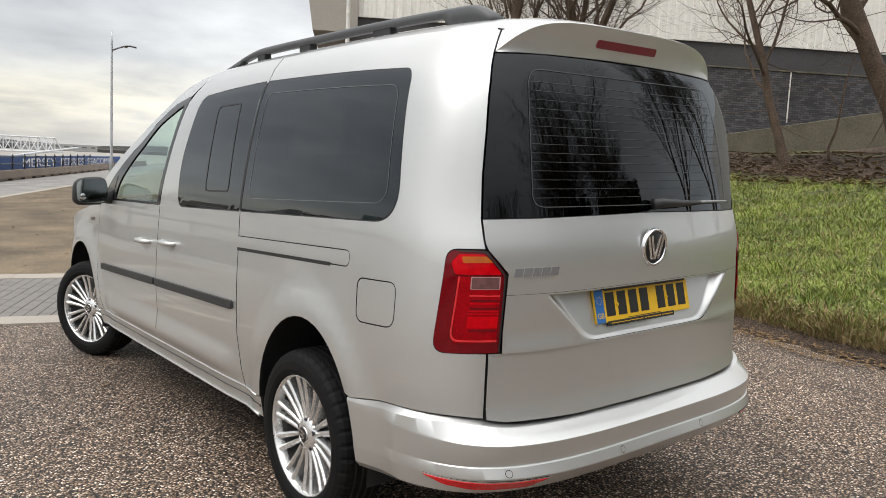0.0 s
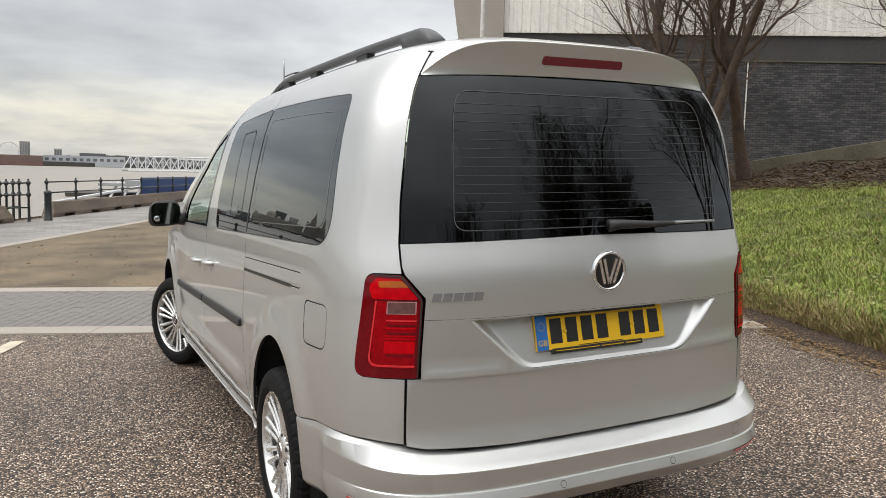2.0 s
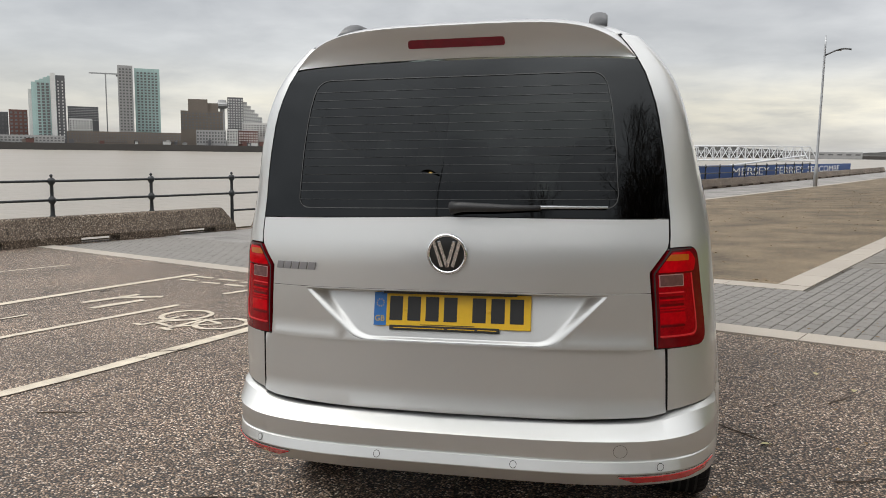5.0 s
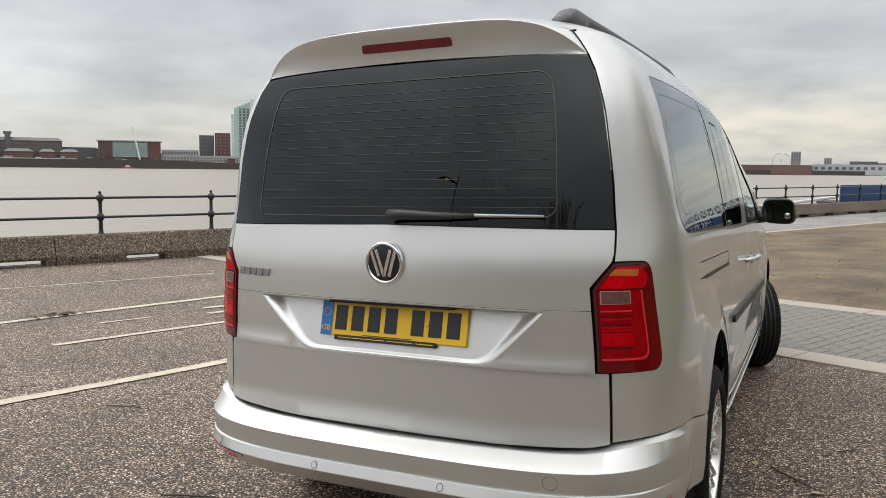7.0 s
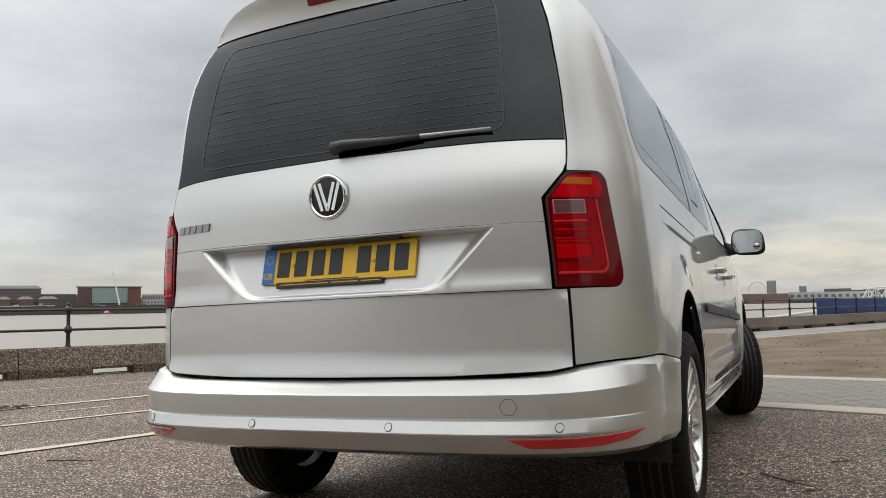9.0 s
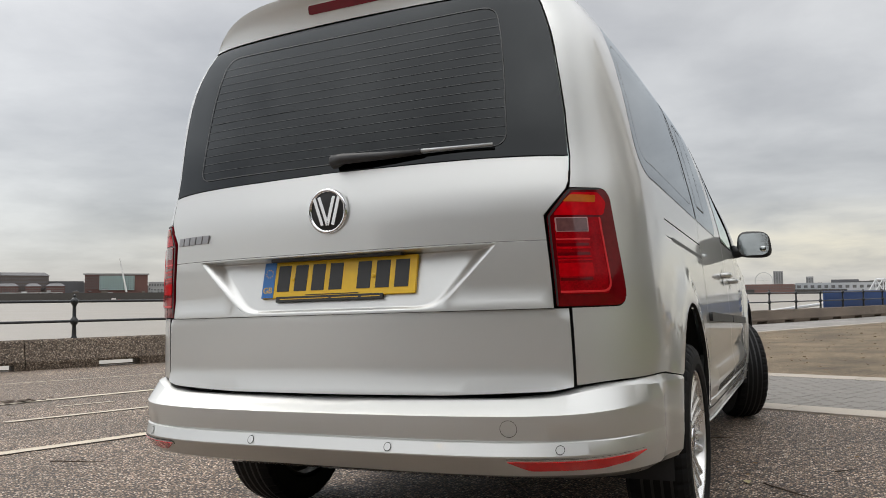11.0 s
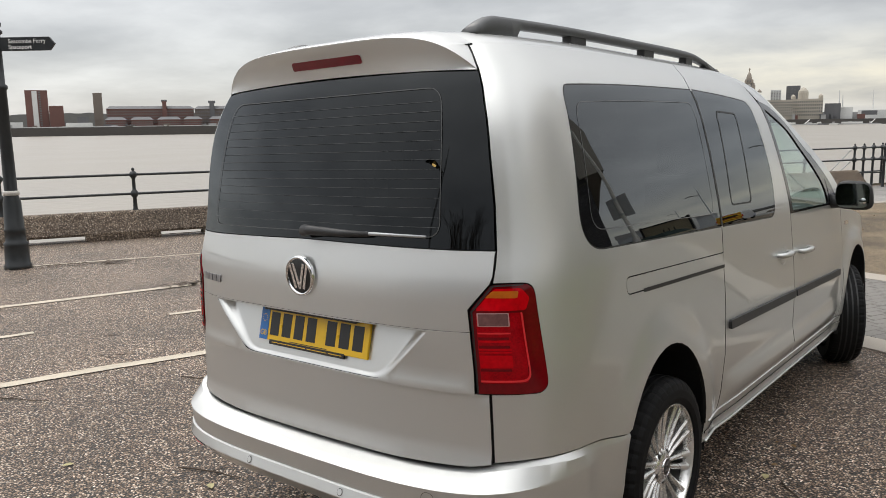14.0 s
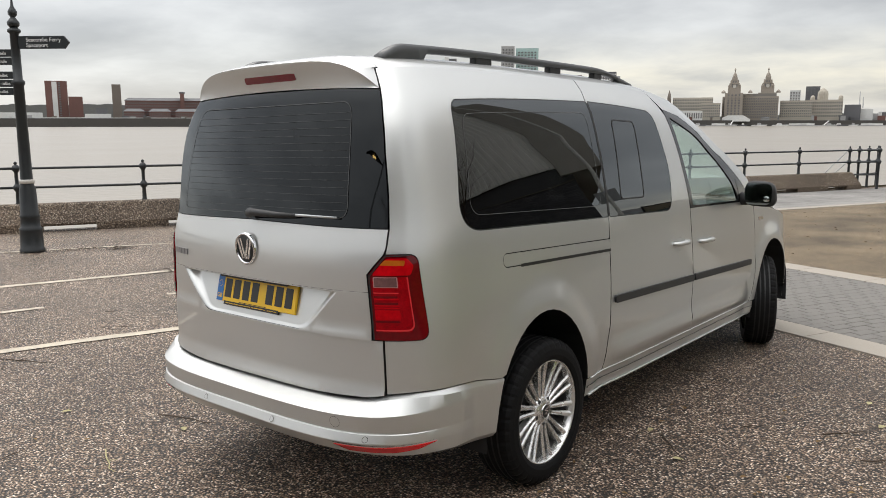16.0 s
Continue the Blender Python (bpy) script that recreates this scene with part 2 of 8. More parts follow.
WATER = material("brown_river_water", (0.255, 0.225, 0.185), 0.32, vary=0.1, scale=0.05, fine=0.7, bump=0.35, depth=0.35)
BRICK = bricks("dark_grey_brick", (0.036, 0.036, 0.040), (0.098, 0.092, 0.092), (0.028, 0.027, 0.027), joint=0.01)
CLAD = material("off_white_cladding", (0.80, 0.77, 0.71), 0.6, vary=0.1, scale=0.6, fine=8, bump=0.1)
SOFFIT = material("beige_soffit", (0.34, 0.31, 0.27), 0.7, vary=0.12, scale=1.0, fine=20)
BEAM = material("dark_concrete_beam", (0.062, 0.060, 0.060), 0.85, vary=0.3, scale=0.8, fine=20, bump=0.3)
CONC = material("weathered_concrete", (0.115, 0.10, 0.066), 0.85, vary=0.4, scale=1.4, fine=25, bump=0.3, tint=(0.185, 0.165, 0.115))
BARK = material("grey_brown_bark", (0.088, 0.060, 0.041), 0.92, vary=0.5, scale=4, fine=32, bump=1.0, depth=0.03)
STEEL = material("galvanised_pole", (0.42, 0.43, 0.44), 0.4, metal=0.6, vary=0.1)
WHITEPOLE = material("flaking_white_pole", (0.62, 0.60, 0.56), 0.55, vary=0.25, scale=7, fine=60, bump=0.3)

# ---- geometry helpers ----
def mesh_ob(name, verts, faces, mat, parent=None, smooth=False, label=""):
    me = bpy.data.meshes.new(name)
    me.from_pydata([tuple(v) for v in verts], [], faces)
    me.update()
    if smooth:
        me.polygons.foreach_set("use_smooth", [True] * len(me.polygons))
    if mat:
        me.materials.append(mat)
    ob = new(name, me)
    ob.parent = parent
    if label:
        ob["label"] = label
    return ob


def part(name, bm, mat, parent=None, label="", smooth=False):
    """Links a bmesh as one mesh object under a thing or a part."""
    me = bpy.data.meshes.new(name)
    bm.normal_update()
    bm.to_mesh(me)
    bm.free()
    if smooth:
        me.polygons.foreach_set("use_smooth", [True] * len(me.polygons))
    if mat:
        me.materials.append(mat)
    ob = new(name, me)
    ob.parent = parent
    if label:
        ob["label"] = label
    return ob


def thing(name, label, category, m=None, group="", kind=""):
    ob = new(name)
    ob.empty_display_size = 0.2
    if m is not None:
        ob.matrix_world = m
    return tagged(ob, label, category, group, kind)


def box(bm, x0, x1, y0, y1, z0, z1, bevel=0.0, m=None):
    r = bmesh.ops.create_cube(bm, size=1)
    vs = r["verts"]
    bmesh.ops.transform(bm, matrix=Matrix.Translation(((x0 + x1) / 2, (y0 + y1) / 2, (z0 + z1) / 2)) @ Matrix.Diagonal((x1 - x0, y1 - y0, z1 - z0, 1)), verts=vs)
    if bevel:
        es = {e for v in vs for e in v.link_edges}
        r2 = bmesh.ops.bevel(bm, geom=list(es), offset=bevel, segments=2, profile=0.6, affect="EDGES")
        vs = list({v for f in r2["faces"] for v in f.verts} | {v for v in vs if v.is_valid})
    if m is not None:
        bmesh.ops.transform(bm, matrix=m, verts=vs)
    return bm


def boxbm(*a, **k):
    return box(bmesh.new(), *a, **k)


def lathe(prof, seg=16, bm=None, m=None, caps=True):
    """A turned shape about z from (radius, height) pairs."""
    bm = bm or bmesh.new()
    rings = []
    for r, z in prof:
        rings.append([bm.verts.new((r * math.cos(2 * math.pi * i / seg), r * math.sin(2 * math.pi * i / seg), z)) for i in range(seg)])
    for a, b in zip(rings, rings[1:]):
        for i in range(seg):
            bm.faces.new((a[i], a[(i + 1) % seg], b[(i + 1) % seg], b[i]))
    if caps:
        bm.faces.new(list(reversed(rings[0])))
        bm.faces.new(rings[-1])
    if m is not None:
        bmesh.ops.transform(bm, matrix=m, verts=[v for r in rings for v in r])
    return bm


def tube(pts, rad, seg=8, bm=None, closed=False):
    """A round bar along points; rad may be one radius or one for each point."""
    bm = bm or bmesh.new()
    pts = [Vector(p) for p in pts]
    rings = []
    nrm = None
    for i, p in enumerate(pts):
        d = (pts[min(i + 1, len(pts) - 1)] - pts[max(i - 1, 0)]).normalized()
        nrm = (nrm - d * nrm.dot(d)) if nrm is not None else d.orthogonal()
        nrm.normalize()
        bn = d.cross(nrm)
        r = rad[i] if isinstance(rad, (list, tuple)) else rad
        rings.append([bm.verts.new(p + (nrm * math.cos(2 * math.pi * k / seg) + bn * math.sin(2 * math.pi * k / seg)) * r) for k in range(seg)])
    for a, b in zip(rings, rings[1:]):
        for i in range(seg):
            bm.faces.new((a[i], a[(i + 1) % seg], b[(i + 1) % seg], b[i]))
    bm.faces.new(list(reversed(rings[0])))
    bm.faces.new(rings[-1])
    return bm


def extrude_poly(poly, y0, y1, bm=None, m=None):
    """A polygon in (x, z), made thick along y."""
    bm = bm or bmesh.new()
    a, b = [bm.verts.new((p[0], y0, p[1])) for p in poly], [bm.verts.new((p[0], y1, p[1])) for p in poly]
    n = len(poly)
    bm.faces.new(a)
    bm.faces.new(list(reversed(b)))
    for i in range(n):
        bm.faces.new((a[i], b[i], b[(i + 1) % n], a[(i + 1) % n]))
    if m is not None:
        bmesh.ops.transform(bm, matrix=m, verts=a + b)
    bmesh.ops.recalc_face_normals(bm, faces=bm.faces)
    return bm


# ---- the lie of the land: the promenade falls gently towards the river ----
def ground_z(x, y):
    return 0.0274 * 45 * math.tanh(x / 45) - 0.0135 * 60 * math.tanh(y / 60)


QU, QN, QO = Vector((0.4226, 0.9063)), Vector((0.9063, -0.4226)), Vector((-11.9, 2.66))


def quay(s, d, over=0.0):
    """A place s metres along the quay and d metres inland of it, on the ground or over it."""
    p = QO + QU * s + QN * d
    return Vector((p.x, p.y, ground_z(p.x, p.y) + over))


QROT = math.degrees(math.atan2(QU.y, QU.x)) - 90


def edge_d(s):
    """Where the grass bank's foot runs."""
    return 15.2 - 1.15 * (1 / (1 + math.exp(-(s - 8.5) / 1.6))) + 6.5 / (1 + math.exp(min((s - 1.8) / 0.6, 50)))


def bank_z(x, y):
    q = Vector((x, y)) - QO
    s, d = q.dot(QU), q.dot(QN)
    k = d - edge_d(s)
    return ground_z(x, y) + (0.0 if k < 0 else 0.15 * min(k / 0.2, 1) + 0.21 * min(k, 7) + 0.15 * max(k - 9.5, 0) + 0.05 * noise.noise((x * 0.7, y * 0.7, 0)))


def sheet(name, s0, s1, d0, d1, over, mat, step=1.0, parent=None, kind="structure", label="", category=""):
    ns, nd_ = max(1, int((s1 - s0) / step)), max(1, int((d1 - d0) / step))
    vs, fs = [], []
    for i in range(ns + 1):
        for j in range(nd_ + 1):
            vs.append(quay(s0 + (s1 - s0) * i / ns, d0 + (d1 - d0) * j / nd_, over))
    for i in range(ns):
        for j in range(nd_):
            a = i * (nd_ + 1) + j
            fs.append((a, a + nd_ + 1, a + nd_ + 2, a + 1))
    return tagged(mesh_ob(name, vs, [tuple(reversed(f)) for f in fs], mat, parent, True), label, category, kind=kind)



# ---- ground ----
# one sheet from the quay's edge to far inland
vs, fs = [], []
ss = [-900, -400, -180, -90, -50, -30] + list(range(-20, 80, 2)) + [90, 110, 140, 200, 400, 900]
ds = [-0.45, 0.5] + list(range(2, 60, 2)) + [70, 100, 160, 300, 900]
for s in ss:
    for d in ds:
        vs.append(quay(s, d))
for i in range(len(ss) - 1):
    for j in range(len(ds) - 1):
        a = i * len(ds) + j
        fs.append((a, a + 1, a + len(ds) + 1, a + len(ds)))
tagged(mesh_ob("ground", vs, fs, TARMAC, None, True), "brown exposed-aggregate asphalt parking area beside the river", "ground", kind="structure")
# quay wall down to the water
vs, fs = [], []
for s in (-900, -300, -60, 0, 60, 300, 900):
    vs += [quay(s, -0.45), quay(s, -0.5, -7)]
fs = [(2 * i, 2 * i + 2, 2 * i + 3, 2 * i + 1) for i in range(6)]
tagged(mesh_ob("quay_wall", vs, fs, CONC), "weathered concrete quay wall above the river", "wall", kind="structure")
far = 4600
vs = [(-far, -far, -4.6), (far, -far, -4.6), (far, far, -4.6), (-far, far, -4.6)]
n = 40
vs = [(-far + 2 * far * i / n, -far + 2 * far * j / n, -4.6) for j in range(n + 1) for i in range(n + 1)]
fs = [(j * (n + 1) + i, j * (n + 1) + i + 1, (j + 1) * (n + 1) + i + 1, (j + 1) * (n + 1) + i) for j in range(n) for i in range(n)]
tagged(mesh_ob("water", vs, fs, WATER), "calm silty brown river water", "river", kind="structure")

# gravel bed between the promenade and the path
sheet("gravel_bed", 8.85, 130, 3.75, 11.45, 0.006, SAND, 2.0, label="buff bound gravel bed with worn patches", category="gravel")
sheet("promenade", 8.5, 130, 0.0, 3.45, 0.005, bricks("promenade_paving", (0.20, 0.19, 0.18), (0.25, 0.24, 0.225), (0.12, 0.11, 0.10), 0.4, 0.2, "floor"), 2.0, label="grey paved promenade along the quay", category="pavement")
sheet("path", 10.87, 60, 11.8, 14.6, 0.005, bricks("path_paving", (0.135, 0.124, 0.108), (0.19, 0.176, 0.155), (0.085, 0.078, 0.066), 0.21, 0.105, "floor", 0.006), 2.0, label="grey block-paved footpath beside the bank", category="pavement")
sheet("joint_bed", 6.1, 8.8, 0.3, 14.6, 0.004, JOINT, 1.0, label="dark joint sand under the paving band", category="pavement")
sheet("joint_bed", 8.81, 10.86, 11.8, 14.6, 0.004, JOINT, 1.0, label="dark joint sand under the path's setts", category="pavement")
# grass bank and the littered soil below the retaining wall
vs, fs = [], []
ns, nd_ = 90, 44
for i in range(ns + 1):
    for j in range(nd_ + 1):
        s = -26 + 60 * i / ns
        d = edge_d(s) - 0.02 + 11.0 * (j / nd_) ** 1.4
        p = quay(s, d)
        vs.append((p.x, p.y, bank_z(p.x, p.y) + 0.004))
fs = [(i * (nd_ + 1) + j, i * (nd_ + 1) + j + 1, (i + 1) * (nd_ + 1) + j + 1, (i + 1) * (nd_ + 1) + j) for i in range(ns) for j in range(nd_)]
tagged(mesh_ob("grass_bank", vs, fs, TURF, None, True), "sloping grass bank strewn with fallen leaves", "grass", kind="structure")

# ---- quay blocks and railing ----
def quay_block(s0, s1, slots, ends):
    """A long concrete upstand with drainage slots at its foot and sloped ends."""
    t = thing("quay_barrier", "brown exposed-aggregate concrete barrier with drainage slots along the quay", "barrier", group="barriers along the quay")
    cuts = sorted({s0, s1, *(x for sl in slots for x in sl)})
    for a, b in zip(cuts, cuts[1:]):
        slot = any(abs(a - x) < 1e-6 for x, _ in slots)
        zb = 0.10 if slot else -0.02
        bm = bmesh.new()
        ea, eb = (0.28 if a == s0 and ends[0] else 0), (0.28 if b == s1 and ends[1] else 0)
        prof = [(0.0, zb), (0.02, 0.14), (-0.10, 0.47), (-0.13, 0.5), (-0.33, 0.5), (-0.36, 0.47), (-0.40, zb)]
        rings = []
        for s, e in ((a, ea), (b, -eb)):
            rings.append([bm.verts.new(quay(s + e * max(0, (z - 0.1) / 0.4), d, z)) for d, z in prof])
        k = len(prof)
        for i in range(k):
            bm.faces.new((rings[0][i], rings[1][i], rings[1][(i + 1) % k], rings[0][(i + 1) % k]))
        bm.faces.new(rings[0])
        bm.faces.new(list(reversed(rings[1])))
        bmesh.ops.recalc_face_normals(bm, faces=bm.faces)
        part("block", bm, BLOCK, t)
    return t


def slots_from(first, s1, gap=2.06, wide=0.75):
    out = []
    while first + wide < s1:
        out.append((first, first + wide))
        first += gap
    return out


quay_block(-40.0, -3.75, slots_from(-39.5, -4), (1, 0))
quay_block(-3.735, 3.64, [(-3.4, -2.6), (-1.4, -0.6), (0.62, 1.5), (2.74, 3.49)], (0, 0))
quay_block(3.655, 10.25, [(4.8, 5.5), (6.85, 7.6), (8.88, 9.72)], (0, 1))
quay_block(10.92, 16.2, [(12.17, 13.1), (14.3, 15.1)], (1, 0))
quay_block(16.215, 22.0, [(16.5, 17.3), (18.6, 19.4), (20.6, 21.4)], (0, 1))
quay_block(24.4, 45, slots_from(25.2, 44.8), (1, 0))
quay_block(45.02, 90, slots_from(45.6, 89.8), (0, 1))


def rail_post(s, foot=0.48, d=-0.24):
    t = thing("railing_post", "black painted cast-iron railing post with ball collars and a finial", "post", group="railing posts on the quay")
    prof = [(0.055, foot - 0.06), (0.055, foot + 0.02), (0.040, foot + 0.05), (0.033, 0.72)]
    for zc, r in ((0.79, 0.052),):
        prof += [(0.038, zc - 0.065), (r + 0.012, zc - 0.03), (r + 0.018, zc), (r + 0.012, zc + 0.03), (0.036, zc + 0.065), (0.031, zc + 0.08)]
    prof += [(0.031, 1.05), (0.040, 1.07), (0.062, 1.10), (0.070, 1.13), (0.062, 1.16), (0.036, 1.19), (0.018, 1.195), (0.024, 1.21), (0.03, 1.225), (0.02, 1.245), (0.004, 1.255)]
    part("shaft", lathe(prof, 12), IRON, t, smooth=True)
    t.matrix_world = Matrix.Translation(quay(s, d))
    return t


POSTS = [(-20.8 + 2.08 * i) for i in range(10)] + [0.26, 2.36, 4.45, 6.48, 8.42, 10.33, 11.13, 11.58, 13.66, 15.68, 17.6, 19.66, 21.72] + [24.5 + 2.1 * i for i in range(18)]
for s in POSTS:
    rail_post(s, -0.02 if s in (10.33, 11.13, 21.72) else 0.48)


def rail(s0, s1, h, d=-0.24):
    t = tagged(part("railing_bar", tube([quay(s0 + (s1 - s0) * i / 12, d, h) for i in range(13)], 0.023, 8), IRON, None, smooth=True), "black painted iron railing bar between the posts", "railing", "railing bars on the quay")
    return t


for h in (1.13, 0.79):
    for s0, s1 in ((-20.8, 0.26), (0.26, 6.48), (6.48, 11.58), (11.58, 17.6), (17.6, 21.72), (24.5, 45.5), (45.5, 60.2)):
        rail(s0, s1, h)
rail(10.33, 11.13, 0.42)
# at the landing steps one return of the rails stands by the path, one runs on over the water's edge
RETURN = [(22.25, -0.33), (22.8, -0.42), (23.35, -0.52), (22.3, 0.28)]
for s, d in RETURN:
    rail_post(s, -0.02, d)
for h in (1.13, 0.79, 0.42):
    for end in (RETURN[2], RETURN[3]):
        tagged(part("railing_bar", tube([quay(21.72, -0.24, h), quay(*end, h)], 0.021, 8), IRON, None, smooth=True), "black painted iron railing bar beside the steps", "railing", "railing bars on the quay")
for dh in (0.0, 0.42):
    tagged(part("stay", tube([quay(20.75 + dh, -0.3, 0.45), quay(21.68, -0.3, 1.10 - dh * 0.8)], 0.014, 6), STEEL, None, smooth=True), "grey steel stay bracing the end post", "stay", "stays at the railing end")
bol = thing("bollard", "short black iron bollard by the gap in the quay barrier", "bollard", Matrix.Translation(quay(22.9, 0.55)))
part("post", lathe([(0.13, -0.02), (0.13, 0.04), (0.1, 0.07), (0.1, 0.78), (0.115, 0.8), (0.115, 0.86), (0.05, 0.9)], 16), IRON, bol, smooth=True)

# ---- fingerpost ----
FP = quay(0.58, 2.9)
GOLDTXT = material("white_sign_lettering", (0.8, 0.8, 0.78), 0.6)
fp = thing("fingerpost", "black cast-iron fingerpost sign with pointing arms and a spire finial", "signpost", Matrix.Translation(FP))
part("column", lathe([(0.17, -0.02), (0.17, 0.05), (0.155, 0.07), (0.15, 0.32), (0.155, 0.34), (0.13, 0.37), (0.125, 0.5), (0.135, 0.52), (0.12, 0.55), (0.11, 0.9), (0.082, 1.0), (0.068, 2.35), (0.085, 2.37), (0.085, 2.41), (0.06, 2.43), (0.058, 3.05), (0.085, 3.07), (0.085, 3.1), (0.05, 3.13)], 18), IRON, fp, smooth=True)
part("band", lathe([(0.0985, 0.985), (0.1, 1.03), (0.095, 1.045)], 18), WHITEPOLE, fp, "white reflective band", True)
part("finial", lathe([(0.05, 3.13), (0.075, 3.16), (0.08, 3.2), (0.05, 3.24), (0.03, 3.27), (0.055, 3.3), (0.06, 3.34), (0.04, 3.38), (0.02, 3.42), (0.012, 3.5), (0.002, 3.58)], 14), IRON, fp, smooth=True)


def text_mesh(body, size, m, mat, parent, name="lettering", depth=0.002):
    cu = bpy.data.curves.new(name, "FONT")
    cu.body, cu.size, cu.extrude = body, size, depth
    tmp = bpy.data.objects.new(name, cu)
    scene.collection.objects.link(tmp)
    dg = bpy.context.evaluated_depsgraph_get()
    me = bpy.data.meshes.new_from_object(tmp.evaluated_get(dg))
    bpy.data.objects.remove(tmp)
    me.materials.clear()
    me.materials.append(mat)
    ob = new(name, me)
    ob.parent = parent
    ob.matrix_local = m
    return ob


def arm(z, turn, length, lines, h=0.17):
    bm = extrude_poly([(0.06, -h / 2), (length - 0.07, -h / 2), (length, 0), (length - 0.07, h / 2), (0.06, h / 2)], -0.018, 0.018)
    a = part("arm", bm, IRON, fp)
    a.matrix_local = pose(0, 0, z, 0, 0, turn)
    for k, (txt, size, x0) in enumerate(lines):
        for face in (-1, 1):
            if face == -1:
                text_mesh(txt, size, pose(x0, -0.0195, h / 2 - 0.075 - 0.072 * k, 90, 0, 0), GOLDTXT, a)
    return a


ARM_TURN = 36
arm(2.93, ARM_TURN, 0.78, [("Seacombe Ferry", 0.076, 0.17), ("Spaceport", 0.076, 0.17)])
for z, txt in ((2.79, "1 mile"), (2.68, "1 mile"), (2.49, "1½ miles"), (2.38, "1¾ miles"), (2.27, "2 miles")):
    bm = extrude_poly([(-0.06, -0.05), (-0.72, -0.05), (-0.78, 0), (-0.72, 0.05), (-0.06, 0.05)], -0.015, 0.015)
    a = part("arm", bm, IRON, fp)
    a.matrix_local = pose(0, 0, z, 0, 0, ARM_TURN)
    text_mesh(txt.replace("1½", "1.5").replace("1¾", "1.75"), 0.062, pose(-0.07 - 0.036 * len(txt), -0.0165, -0.022, 90, 0, 0), GOLDTXT, a)

# ---- building beyond the bank ----
BD = Vector((0.848, -0.530, 0))
BN = Vector((-0.530, -0.848, 0))
BC = Vector((11.6, 20.2, 0))


def along(o, k, out, z):
    p = o + BD * k + BN * out
    return Vector((p.x, p.y, z))


def slab(bm, o, k0, k1, o0, o1, z0, z1, lean=0.0):
    lo = [along(o, k0, o0, z0), along(o, k1, o0, z0), along(o, k1, o1, z0), along(o, k0, o1, z0)]
    hi = [along(o, k0 - lean, o0, z1), along(o, k1, o0, z1), along(o, k1, o1, z1), along(o, k0 - lean, o1, z1)]
    a, b = [bm.verts.new(v) for v in lo], [bm.verts.new(v) for v in hi]
    for f in ((a[3], a[2], a[1], a[0]), b, *[(a[i], a[(i + 1) % 4], b[(i + 1) % 4], b[i]) for i in range(4)]):
        bm.faces.new(f)
    bmesh.ops.recalc_face_normals(bm, faces=bm.faces)
    return bm


bld = thing("riverside_building", "dark grey brick building with an overhanging off-white clad upper storey", "building", group="")
part("brick_wall", slab(bmesh.new(), BC, 0, 60, -18, 0, -0.6, 6.1), BRICK, bld, "dark grey brick lower storey")
part("cladding", slab(bmesh.new(), BC, 0.4, 60, -18, 0.08, 6.1, 15.5), CLAD, bld, "off-white clad upper storey")
# ribbed sheets stand before it
bm = bmesh.new()
last = None
for i in range(800):
    k, o = 0.42 + (i // 4) * 0.29 + (0.0, 0.13, 0.15, 0.27)[i % 4], 0.085 + (0, 0, 0.035, 0.035)[i % 4]
    if k > 59.9:
        break
    pair = [bm.verts.new(along(BC, k, o, z)) for z in (6.1, 15.45)]
    if last:
        bm.faces.new((last[0], pair[0], pair[1], last[1]))
    last = pair
part("ribbed_sheet", bm, CLAD, bld, "off-white ribbed metal cladding")
part("string_course", slab(bmesh.new(), BC, 0.02, 60, 0.0, 0.035, 5.27, 5.315), CONC, bld, "pale line of concrete under the beam")
part("beam", slab(bmesh.new(), BC, 0.02, 60, 0.0, 0.02, 5.32, 6.1), BEAM, bld, "dark concrete beam over the brickwork")
part("overhang", slab(bmesh.new(), BC, -1.05, 0.395, -18, 0.3, 5.55, 15.4, 1.5), SOFFIT, bld, "beige slanted end of the upper storey")
for k, z0 in ((8.33, 2.2), (15.75, 3.48)):
    part("drip_pipe", slab(bmesh.new(), BC, k, k + 0.028, 0.0, 0.04, z0, 5.25), CLAD, bld, "pale pipe on the brick wall")
RC = Vector((10.1, 13.6, 0))
ret = thing("retaining_wall", "weathered concrete retaining wall with a sloping top", "wall", kind="structure")
bm = bmesh.new()
prof = []
for k in (0, 0.9, 2.05, 8.3, 11.7, 20):
    zt = 1.04 + 0.187 * k if k > 0.2 else 1.0
    prof.append([bm.verts.new(along(RC, k, o, z)) for o, z in ((0, -0.4), (0, zt), (-0.3, zt), (-0.3, -0.4))])
for a, b in zip(prof, prof[1:]):
    for i in range(4):
        bm.faces.new((a[i], a[(i + 1) % 4], b[(i + 1) % 4], b[i]))
bm.faces.new(prof[0])
bm.faces.new(list(reversed(prof[-1])))
bmesh.ops.recalc_face_normals(bm, faces=bm.faces)
part("wall_body", bm, CONC, ret)

# ---- the van ----
from mathutils.geometry import delaunay_2d_cdt

PAINT = material("silver_metallic_paint", (0.615, 0.621, 0.608), 0.44, metal=0.86, vary=0.03, scale=0.8, fine=1100, bump=0.06, depth=0.0005, coat=1.0)
# colour that stands for the shade in gaps between silver panels
GAPSHADE = material("painted_gap_shade", (0.012, 0.012, 0.012), 0.8, vary=0.2, bump=0)
PRIVACY = glass("privacy_glass", (0.011, 0.012, 0.012), ior=1.44)
SIDEGLASS = glass("tinted_side_glass", (0.010, 0.011, 0.0115), ior=1.70)
CLEAR = glass("greenish_clear_glass", (0.74, 0.85, 0.80))
BLACKPL = material("black_textured_plastic", (0.022, 0.022, 0.023), 0.5, vary=0.2, scale=5, fine=300, bump=0.25, depth=0.001)
